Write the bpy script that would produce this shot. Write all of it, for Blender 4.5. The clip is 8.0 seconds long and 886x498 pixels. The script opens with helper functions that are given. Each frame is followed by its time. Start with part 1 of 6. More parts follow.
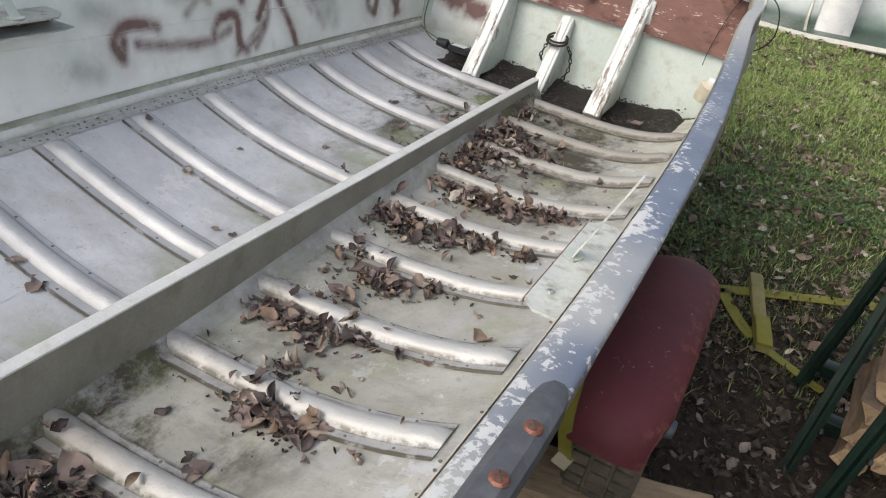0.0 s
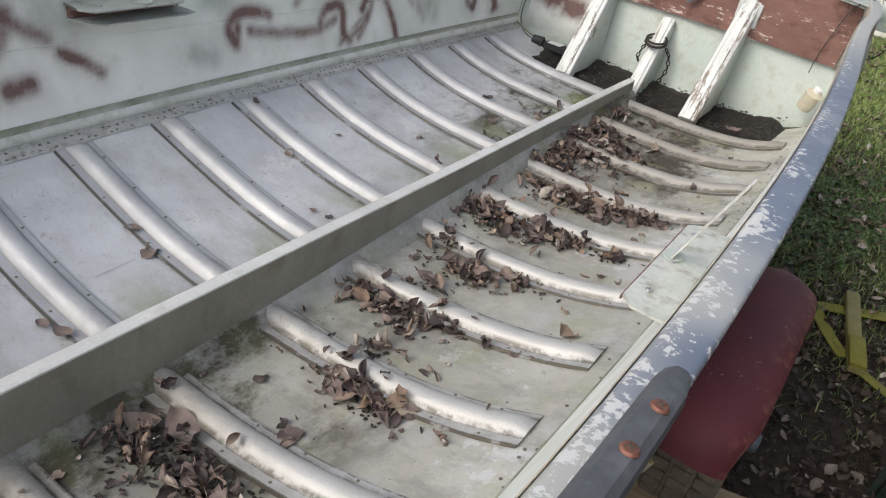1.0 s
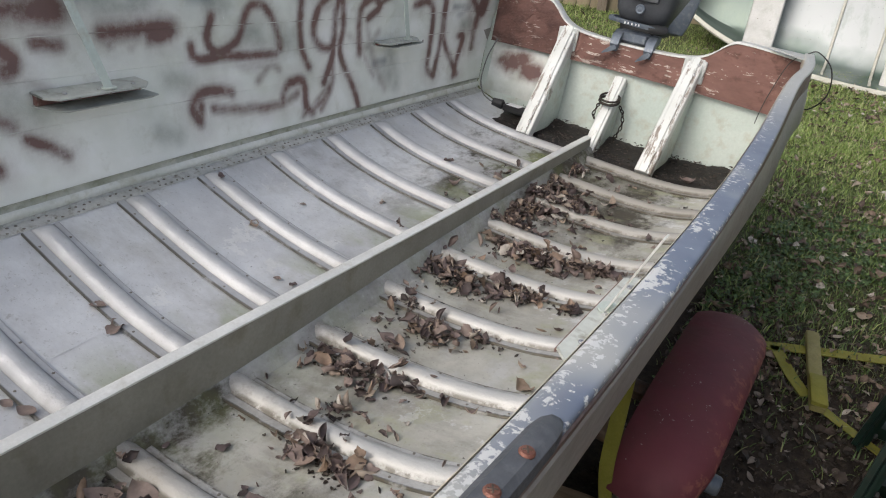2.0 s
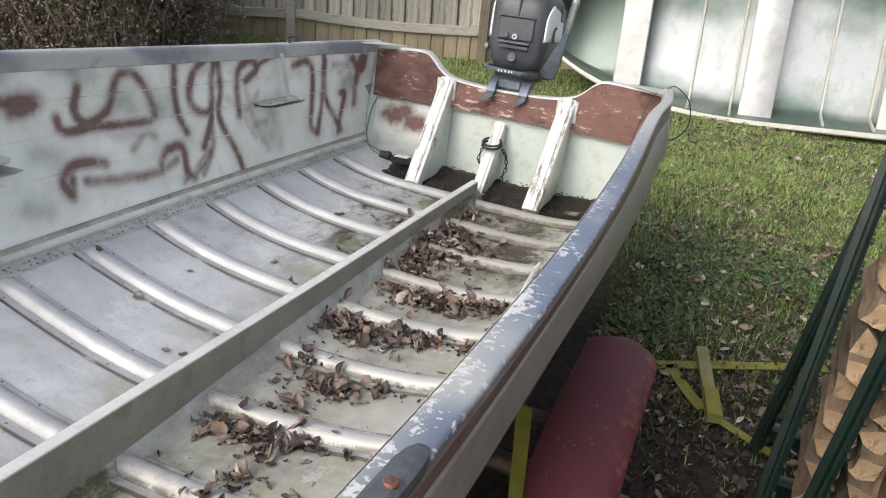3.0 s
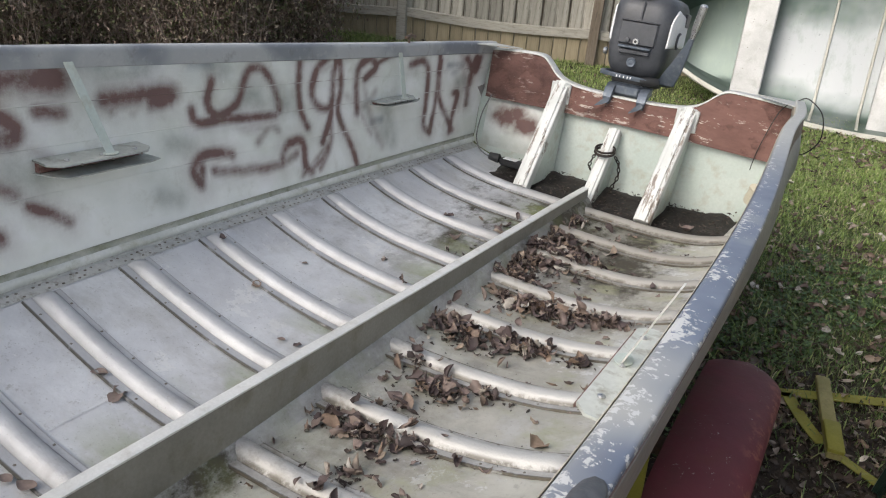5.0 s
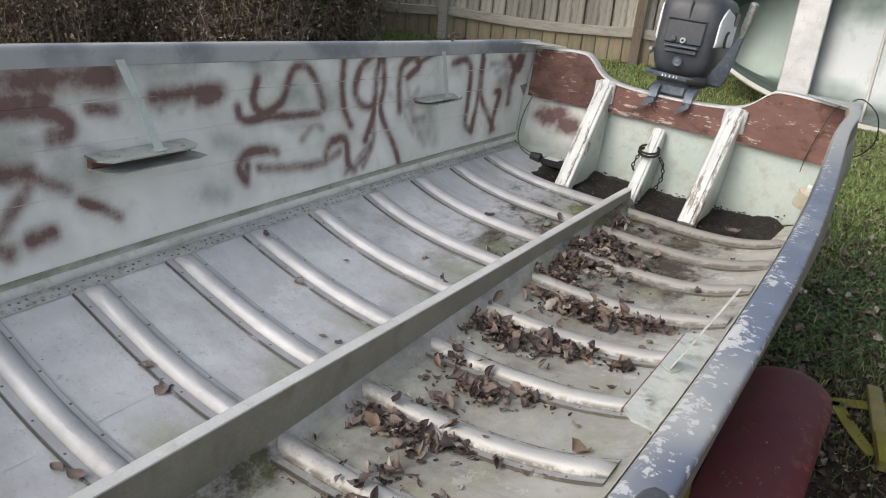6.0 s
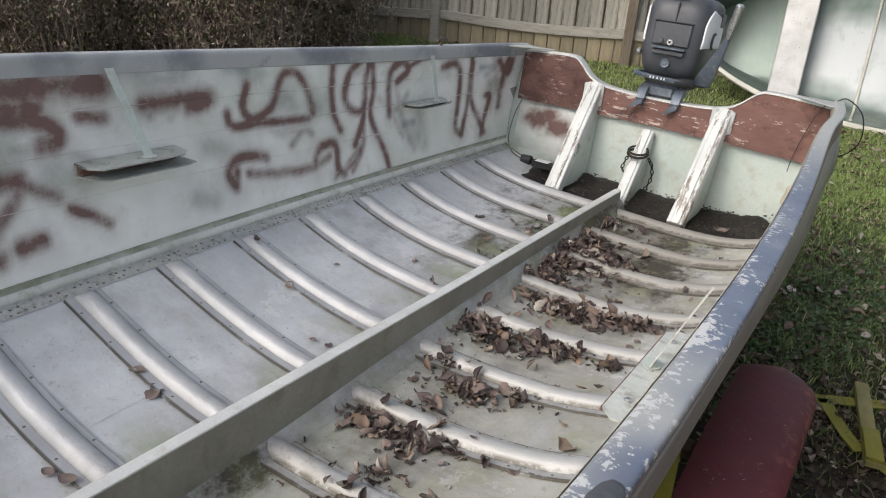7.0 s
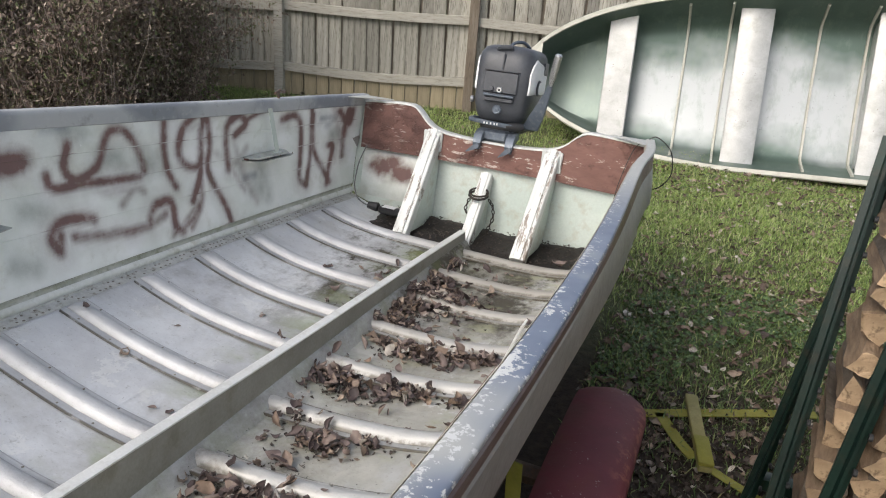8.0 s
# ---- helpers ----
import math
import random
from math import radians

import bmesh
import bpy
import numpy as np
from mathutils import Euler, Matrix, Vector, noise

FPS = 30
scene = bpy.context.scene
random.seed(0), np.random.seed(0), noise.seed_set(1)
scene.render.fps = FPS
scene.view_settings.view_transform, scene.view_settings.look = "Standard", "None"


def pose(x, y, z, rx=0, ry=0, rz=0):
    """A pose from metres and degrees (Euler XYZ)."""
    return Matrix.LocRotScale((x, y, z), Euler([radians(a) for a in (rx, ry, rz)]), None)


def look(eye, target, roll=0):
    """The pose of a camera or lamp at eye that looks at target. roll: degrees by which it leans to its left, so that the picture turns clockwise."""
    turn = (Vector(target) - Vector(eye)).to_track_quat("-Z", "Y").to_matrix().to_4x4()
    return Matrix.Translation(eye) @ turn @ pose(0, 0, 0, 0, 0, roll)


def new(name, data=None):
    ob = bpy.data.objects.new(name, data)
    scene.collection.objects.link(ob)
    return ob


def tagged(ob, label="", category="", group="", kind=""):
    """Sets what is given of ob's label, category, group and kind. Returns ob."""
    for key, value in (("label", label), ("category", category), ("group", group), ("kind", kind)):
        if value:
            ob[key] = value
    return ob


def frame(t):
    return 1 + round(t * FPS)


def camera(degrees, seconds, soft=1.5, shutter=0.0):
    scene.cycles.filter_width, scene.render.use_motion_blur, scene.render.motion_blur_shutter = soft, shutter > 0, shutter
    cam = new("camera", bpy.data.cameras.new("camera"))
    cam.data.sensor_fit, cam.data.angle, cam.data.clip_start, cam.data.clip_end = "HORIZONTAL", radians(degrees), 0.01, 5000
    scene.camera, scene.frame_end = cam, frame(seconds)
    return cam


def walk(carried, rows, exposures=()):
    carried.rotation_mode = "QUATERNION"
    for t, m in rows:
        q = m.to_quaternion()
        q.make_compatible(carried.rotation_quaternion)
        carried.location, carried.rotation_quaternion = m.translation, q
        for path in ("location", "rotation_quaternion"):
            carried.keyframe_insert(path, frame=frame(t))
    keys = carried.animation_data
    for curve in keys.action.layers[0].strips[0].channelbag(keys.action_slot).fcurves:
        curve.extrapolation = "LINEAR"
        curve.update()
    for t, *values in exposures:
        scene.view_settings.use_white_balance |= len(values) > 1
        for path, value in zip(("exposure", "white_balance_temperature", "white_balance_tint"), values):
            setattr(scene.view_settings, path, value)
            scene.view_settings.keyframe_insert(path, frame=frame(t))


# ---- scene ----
from collections import defaultdict

# ---- the camera and its walk, in the boat's own frame (y aft, x to the camera's side) ----
cam = camera(63.2, 8.0, soft=1.1)
BOAT = pose(0, 0, 0.625, -5.0, 0, 0)
PATH = [
    (0.0, 0.9420, 1.0299, 1.0176, -30.694, -10.044, 27.920),
    (0.5, 0.9452, 1.0087, 1.0220, -31.391, -9.754, 30.092),
    (1.0, 0.9213, 0.9821, 1.0141, -32.190, -10.204, 34.926),
    (1.5, 0.9243, 0.9716, 1.0169, -32.610, -9.925, 38.270),
    (2.0, 1.0017, 0.9769, 1.0653, -27.263, -8.372, 32.579),
    (2.2, 1.0304, 0.9790, 1.0756, -25.129, -7.659, 29.147),
    (3.3, 1.0485, 0.9870, 1.0576, -21.400, -6.513, 23.449),
    (3.5, 1.0292, 0.9872, 1.0579, -21.116, -6.817, 24.294),
    (4.0, 1.0068, 0.9822, 1.0546, -21.817, -6.827, 26.867),
    (4.5, 0.9888, 0.9758, 1.0593, -22.451, -6.813, 29.535),
    (6.0, 0.9548, 0.9730, 1.0543, -23.253, -6.664, 34.504),
    (6.5, 0.9505, 0.9661, 1.0545, -23.432, -6.065, 35.888),
    (7.0, 0.9849, 0.9712, 1.0657, -22.993, -6.153, 34.030),
    (7.5, 1.0251, 0.9725, 1.0816, -19.770, -6.730, 26.742),
    (8.0, 1.0490, 0.9784, 1.0847, -18.113, -6.191, 22.479),
]
walk(cam, [(t, BOAT @ pose(x, y, z, 90 + pitch, roll, yaw)) for t, x, y, z, pitch, roll, yaw in PATH], exposures=[(0.0, -0.03), (1.0, -0.12), (1.5, -0.20), (2.0, -0.18), (2.2, -0.10), (3.3, 0.17), (4.0, 0.11), (4.5, 0.0), (6.5, -0.19), (7.0, -0.17), (7.5, -0.07), (8.0, 0.02)])

# ---- daylight: a bright, hazy sky with a soft low sun ----
SUN_ELEV, SUN_ROT = 42.0, 204.0
world = bpy.data.worlds.new("world")
scene.world = world
world.use_nodes = True
wn = world.node_tree
sky = wn.nodes.new("ShaderNodeTexSky")
sky.sky_type, sky.sun_disc = "NISHITA", False
sky.sun_elevation, sky.sun_rotation = radians(SUN_ELEV), radians(SUN_ROT)
sky.air_density, sky.dust_density, sky.ozone_density = 1.0, 4.0, 1.0
hsv = wn.nodes.new("ShaderNodeHueSaturation")
hsv.inputs["Saturation"].default_value = 0.58
wn.links.new(sky.outputs[0], hsv.inputs["Color"])
wn.links.new(hsv.outputs[0], wn.nodes["Background"].inputs[0])
wn.nodes["Background"].inputs[1].default_value = 0.208
sun = new("sun", bpy.data.lights.new("sun", "SUN"))
sun.data.energy, sun.data.angle, sun.data.color = 0.85, radians(28), (1.0, 0.95, 0.88)
az, el = radians(SUN_ROT), radians(SUN_ELEV)
sun.matrix_world = look((8 * math.sin(az) * math.cos(el), 8 * math.cos(az) * math.cos(el), 8 * math.sin(el)), (0, 0, 0))


# ---- materials ----
def nodes_of(name):
    m = bpy.data.materials.new(name)
    m.use_nodes = True
    nt = m.node_tree
    return m, nt, nt.nodes["Principled BSDF"]


def nd(nt, kind, **kw):
    n = nt.nodes.new("ShaderNode" + kind)
    for k, v in kw.items():
        n.inputs[k].default_value = v
    return n


def noise_at(nt, scale, detail=4, rough=0.55, vec=None):
    n = nd(nt, "TexNoise", Scale=scale, Detail=detail, Roughness=rough)
    if vec is not None:
        nt.links.new(vec, n.inputs["Vector"])
    return n.outputs["Fac"]


def ramp(nt, fac, stops):
    r = nt.nodes.new("ShaderNodeValToRGB")
    e = r.color_ramp.elements
    while len(e) < len(stops):
        e.new(0.5)
    for el_, (p, c) in zip(e, stops):
        el_.position, el_.color = p, (*c, 1) if len(c) == 3 else c
    nt.links.new(fac, r.inputs[0])
    return r.outputs[0]


def step(nt, fac, lo, hi):
    r = nt.nodes.new("ShaderNodeMapRange")
    r.inputs[1].default_value, r.inputs[2].default_value = lo, hi
    nt.links.new(fac, r.inputs[0])
    return r.outputs[0]


def mixc(nt, fac, a, b):
    m = nt.nodes.new("ShaderNodeMix")
    m.data_type = "RGBA"
    for sock, val in ((m.inputs[0], fac), (m.inputs[6], a), (m.inputs[7], b)):
        if isinstance(val, bpy.types.NodeSocket):
            nt.links.new(val, sock)
        elif isinstance(val, (tuple, list)):
            sock.default_value = (*val, 1)
        else:
            sock.default_value = val
    return m.outputs[2]


def calc(nt, op, a, b=0.0):
    m = nt.nodes.new("ShaderNodeMath")
    m.operation = op
    for sock, val in ((m.inputs[0], a), (m.inputs[1], b)):
        if isinstance(val, bpy.types.NodeSocket):
            nt.links.new(val, sock)
        else:
            sock.default_value = val
    return m.outputs[0]


def bump(nt, bsdf, height, strength=0.3, dist=0.01):
    b = nd(nt, "Bump", Strength=strength, Distance=dist)
    nt.links.new(height, b.inputs["Height"])
    nt.links.new(b.outputs[0], bsdf.inputs["Normal"])


def coords(nt, space="Object", scale=(1, 1, 1)):
    tc = nt.nodes.new("ShaderNodeTexCoord")
    mp = nd(nt, "Mapping", Scale=scale)
    nt.links.new(tc.outputs[space], mp.inputs[0])
    return mp.outputs[0]


def surface(name, c1, c2, rough=0.6, metal=0.0, big=3.0, fine=60.0, dirt=None, dirt_amount=0.5, bump_s=0.25, space="Object", stretch=(1, 1, 1), rough_var=0.15, rnd=0.0):
    """A plain material: two tones at a large scale, grain at a fine one, and stains of a third colour."""
    m, nt, b = nodes_of(name)
    vec = coords(nt, space, stretch)
    col = mixc(nt, step(nt, noise_at(nt, big, 5, 0.6, vec), 0.35, 0.65), c1, c2)
    grain = noise_at(nt, fine, 3, 0.6, vec)
    col = mixc(nt, calc(nt, "MULTIPLY", step(nt, grain, 0.3, 0.75), 0.25), col, tuple(x * 0.6 for x in c1))
    if dirt:
        d = step(nt, noise_at(nt, big * 2.7, 6, 0.65, vec), 0.52, 0.68)
        col = mixc(nt, calc(nt, "MULTIPLY", d, dirt_amount), col, dirt)
    if rnd:
        oi = nt.nodes.new("ShaderNodeObjectInfo")
        h = nd(nt, "HueSaturation")
        nt.links.new(step(nt, oi.outputs["Random"], 0, 1), h.inputs["Value"])
        h.inputs["Value"].default_value = 1
        mr = nt.nodes.new("ShaderNodeMapRange")
        mr.inputs[3].default_value, mr.inputs[4].default_value = 1 - rnd, 1 + rnd
        nt.links.new(oi.outputs["Random"], mr.inputs[0])
        nt.links.new(mr.outputs[0], h.inputs["Value"])
        nt.links.new(col, h.inputs["Color"])
        col = h.outputs[0]
    nt.links.new(col, b.inputs["Base Color"])
    r = calc(nt, "ADD", calc(nt, "MULTIPLY", calc(nt, "SUBTRACT", grain, 0.5), rough_var * 2), rough)
    nt.links.new(r, b.inputs["Roughness"])
    b.inputs["Metallic"].default_value = metal
    if bump_s:
        bump(nt, b, grain, bump_s, 0.004)
    return m


def island_leaf(name, stops, rough=0.65):
    m, nt, b = nodes_of(name)
    g = nt.nodes.new("ShaderNodeNewGeometry")
    col = ramp(nt, g.outputs["Random Per Island"], stops)
    n = noise_at(nt, 40, 3, 0.6, coords(nt))
    col = mixc(nt, calc(nt, "MULTIPLY", step(nt, n, 0.4, 0.7), 0.45), col, (0.03, 0.02, 0.012))
    nt.links.new(col, b.inputs["Base Color"])
    b.inputs["Roughness"].default_value = rough
    return m


WHITE = surface("chipped_white_paint", (0.485, 0.555, 0.505), (0.565, 0.615, 0.565), 0.45, 0.1, 5.0, 90, (0.36, 0.31, 0.22), 0.5, 0.12)
# beam sides and top differ in tone to carry shade and light
BEAM_SHADED = surface("shaded_beam_paint", (0.215, 0.208, 0.182), (0.295, 0.285, 0.25), 0.55, 0.1, 5.0, 120, (0.15, 0.135, 0.095), 0.5, 0.15)
BEAM_LIT = surface("lit_beam_top", (0.66, 0.66, 0.635), (0.78, 0.78, 0.755), 0.42, 0.15, 6.0, 140, (0.46, 0.44, 0.38), 0.5, 0.12)
OUTER = surface("brown_hull_paint", (0.16, 0.10, 0.08), (0.24, 0.16, 0.13), 0.5, 0.05, 2.5, 70, (0.30, 0.27, 0.24), 0.5, 0.1)
HULLG = surface("pale_hull_paint", (0.33, 0.31, 0.28), (0.42, 0.40, 0.36), 0.5, 0.1, 3, 70, (0.2, 0.15, 0.12), 0.4, 0.1)
SOIL = surface("wet_black_muck", (0.011, 0.009, 0.008), (0.022, 0.017, 0.014), 0.6, 0, 14, 90, (0.06, 0.045, 0.03), 0.5, 0.6)
DARKSTEEL = surface("blackened_steel", (0.022, 0.019, 0.017), (0.06, 0.05, 0.043), 0.55, 0.5, 30, 150, (0.12, 0.06, 0.03), 0.4, 0.3)
STEEL = surface("rusty_steel", (0.10, 0.075, 0.06), (0.18, 0.13, 0.10), 0.6, 0.5, 20, 150, (0.22, 0.10, 0.04), 0.5, 0.3)
BLACKR = surface("black_rubber", (0.018, 0.018, 0.019), (0.03, 0.03, 0.031), 0.55, 0, 12, 90, None, 0, 0.1)
COWL = surface("faded_black_cowl", (0.040, 0.043, 0.050), (0.078, 0.083, 0.094), 0.42, 0, 7, 90, (0.10, 0.10, 0.105), 0.35, 0.08)
DECAL = surface("white_side_panel_plastic", (0.78, 0.78, 0.78), (0.84, 0.84, 0.84), 0.4, 0, 8, 90, None, 0, 0.05)
BRACKET = surface("blue_grey_cast_metal", (0.09, 0.112, 0.14), (0.145, 0.17, 0.205), 0.45, 0.4, 12, 120, (0.3, 0.3, 0.3), 0.4, 0.2)
CHROME = surface("dull_plated_metal", (0.5, 0.5, 0.5), (0.62, 0.62, 0.62), 0.3, 0.9, 20, 150, (0.25, 0.2, 0.15), 0.3, 0.1)
COPPER = surface("rusty_orange_screw", (0.21, 0.085, 0.06), (0.28, 0.13, 0.095), 0.5, 0.45, 60, 300, (0.16, 0.06, 0.03), 0.5, 0.3)
TYRE = surface("dirty_tyre_rubber", (0.085, 0.075, 0.06), (0.14, 0.12, 0.092), 0.85, 0, 9, 60, (0.22, 0.18, 0.125), 0.7, 0.4)
BOARDY = surface("faded_yellow_board", (0.24, 0.215, 0.075), (0.34, 0.30, 0.13), 0.75, 0, 9, 150, (0.16, 0.13, 0.06), 0.4, 0.4)
YELLOW = surface("yellow_webbing", (0.20, 0.188, 0.024), (0.28, 0.262, 0.042), 0.7, 0, 12, 200, (0.22, 0.19, 0.06), 0.35, 0.4)
GREENM = surface("dark_green_steel", (0.004, 0.016, 0.012), (0.007, 0.027, 0.019), 0.4, 0.1, 8, 90, (0.08, 0.05, 0.03), 0.25, 0.15)
LOGWOOD = surface("split_log_side", (0.15, 0.10, 0.062), (0.27, 0.19, 0.12), 0.85, 0, 9, 70, (0.16, 0.11, 0.07), 0.6, 0.8, "Object", (6, 1, 6), 0.1, 0.3)
LOGEND = surface("sawn_log_end", (0.29, 0.20, 0.12), (0.50, 0.36, 0.225), 0.85, 0, 16, 70, (0.10, 0.065, 0.04), 0.8, 0.7, "Object", (1, 1, 1), 0.1, 0.28)
BARK = surface("grey_bark", (0.10, 0.075, 0.055), (0.17, 0.135, 0.10), 0.9, 0, 18, 80, (0.25, 0.22, 0.18), 0.4, 1.0)
FENCEW = surface("weathered_fence_wood", (0.27, 0.255, 0.215), (0.46, 0.44, 0.385), 0.85, 0, 4, 60, (0.115, 0.108, 0.085), 0.8, 0.8, "Object", (6, 6, 0.7), 0.1, 0.34)
RAILW = surface("pale_rail_wood", (0.38, 0.36, 0.31), (0.50, 0.47, 0.41), 0.85, 0, 5, 80, (0.13, 0.11, 0.085), 0.6, 0.5, "Object", (0.7, 6, 6), 0.1)
POSTW = surface("dark_post_wood", (0.17, 0.135, 0.10), (0.25, 0.21, 0.165), 0.85, 0, 5, 80, (0.06, 0.045, 0.035), 0.6, 0.5, "Object", (6, 6, 0.7), 0.1)
FENCEN = surface("newer_fence_wood", (0.28, 0.235, 0.155), (0.37, 0.31, 0.21), 0.85, 0, 5, 80, (0.22, 0.17, 0.10), 0.4, 0.4, "Object", (6, 6, 0.7), 0.1, 0.15)
B2IN = surface("scuffed_boat_metal", (0.42, 0.44, 0.43), (0.60, 0.62, 0.62), 0.4, 0.5, 2.2, 60, (0.05, 0.13, 0.09), 0.55, 0.1)
B2RIM = surface("cream_rim_paint", (0.50, 0.49, 0.42), (0.58, 0.57, 0.50), 0.5, 0.1, 4, 90, (0.3, 0.27, 0.2), 0.4, 0.1)
B2SEAT = surface("white_bench_paint", (0.42, 0.42, 0.405), (0.56, 0.56, 0.545), 0.38, 0.25, 4, 90, (0.33, 0.33, 0.30), 0.6, 0.1)
BLOCKW = surface("grey_timber_block", (0.34, 0.25, 0.16), (0.46, 0.36, 0.25), 0.85, 0, 6, 70, (0.12, 0.09, 0.06), 0.5, 0.6, "Object", (1, 8, 8))
CLEARW = surface("black_wire", (0.015, 0.015, 0.015), (0.025, 0.025, 0.025), 0.5, 0, 20, 90, None, 0, 0)
HOSE = surface("grey_hose", (0.12, 0.12, 0.12), (0.20, 0.20, 0.19), 0.5, 0, 20, 90, (0.06, 0.06, 0.05), 0.5, 0)
CREAM = surface("cream_plastic", (0.55, 0.50, 0.38), (0.62, 0.58, 0.46), 0.5, 0, 8, 90, (0.35, 0.27, 0.16), 0.4, 0.1)
DEADLEAF = island_leaf("dead_leaf", [(0.0, (0.032, 0.022, 0.022)), (0.25, (0.10, 0.072, 0.07)), (0.5, (0.19, 0.142, 0.128)), (0.7, (0.28, 0.215, 0.18)), (0.84, (0.24, 0.165, 0.115)), (0.92, (0.34, 0.28, 0.225)), (1.0, (0.56, 0.53, 0.48))])
# darker leaf ramp: the shade beside the trailer is put into the colours
SHADELEAF = island_leaf("shaded_lawn_leaf", [(0.0, (0.016, 0.012, 0.009)), (0.5, (0.05, 0.036, 0.028)), (0.88, (0.12, 0.09, 0.07)), (1.0, (0.30, 0.26, 0.23))])
PALELEAF = island_leaf("fallen_lawn_leaf", [(0.0, (0.06, 0.042, 0.034)), (0.35, (0.15, 0.105, 0.08)), (0.7, (0.28, 0.20, 0.15)), (0.88, (0.40, 0.32, 0.25)), (1.0, (0.60, 0.55, 0.49))])
# open-lawn blades are coloured pale as if sunlit, near blades dark for shade
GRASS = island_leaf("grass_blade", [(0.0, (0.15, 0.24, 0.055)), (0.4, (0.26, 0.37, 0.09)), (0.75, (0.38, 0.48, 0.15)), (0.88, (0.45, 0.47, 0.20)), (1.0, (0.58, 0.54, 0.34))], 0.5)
GRASS_SHADED = island_leaf("shade_tinted_blade", [(0.0, (0.07, 0.13, 0.035)), (0.5, (0.14, 0.22, 0.06)), (0.85, (0.23, 0.29, 0.09)), (1.0, (0.36, 0.33, 0.18))], 0.5)
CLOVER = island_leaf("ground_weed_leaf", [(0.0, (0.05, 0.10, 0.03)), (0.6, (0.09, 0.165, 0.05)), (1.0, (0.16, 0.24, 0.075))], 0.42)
BUSHLEAF = island_leaf("bush_leaf", [(0.0, (0.12, 0.085, 0.07)), (0.38, (0.26, 0.18, 0.15)), (0.50, (0.13, 0.155, 0.07)), (0.66, (0.20, 0.22, 0.10)), (0.78, (0.34, 0.25, 0.20)), (1.0, (0.50, 0.42, 0.34))])
TWIG = surface("bramble_stem", (0.19, 0.145, 0.125), (0.33, 0.27, 0.23), 0.8, 0, 9, 60, None, 0, 0.2)


def ground_material():
    m, nt, b = nodes_of("leafy_lawn_soil")
    vec = coords(nt, "Object")
    n1 = step(nt, noise_at(nt, 0.8, 5, 0.6, vec), 0.4, 0.62)
    n2 = noise_at(nt, 30, 5, 0.7, vec)
    soil = mixc(nt, step(nt, n2, 0.35, 0.7), (0.020, 0.014, 0.010), (0.064, 0.046, 0.033))
    turf = mixc(nt, step(nt, n2, 0.3, 0.7), (0.075, 0.10, 0.032), (0.16, 0.18, 0.07))
    sep = nt.nodes.new("ShaderNodeSeparateXYZ")
    nt.links.new(vec, sep.inputs[0])
    wob = calc(nt, "MULTIPLY", noise_at(nt, 1.3, 4, 0.6, vec), 1.5)
    across = step(nt, calc(nt, "ADD", calc(nt, "ABSOLUTE", calc(nt, "SUBTRACT", sep.outputs[0], 0.9)), wob), 2.0, 2.8)
    along = step(nt, calc(nt, "ADD", calc(nt, "ABSOLUTE", calc(nt, "SUBTRACT", sep.outputs[1], 1.6)), wob), 2.7, 3.8)
    open_lawn = calc(nt, "MAXIMUM", across, along)
    nt.links.new(mixc(nt, calc(nt, "MULTIPLY", calc(nt, "MAXIMUM", n1, 0.6), open_lawn), soil, turf), b.inputs["Base Color"])
    b.inputs["Roughness"].default_value = 0.95
    bump(nt, b, n2, 0.9, 0.03)
    return m


GROUND = ground_material()


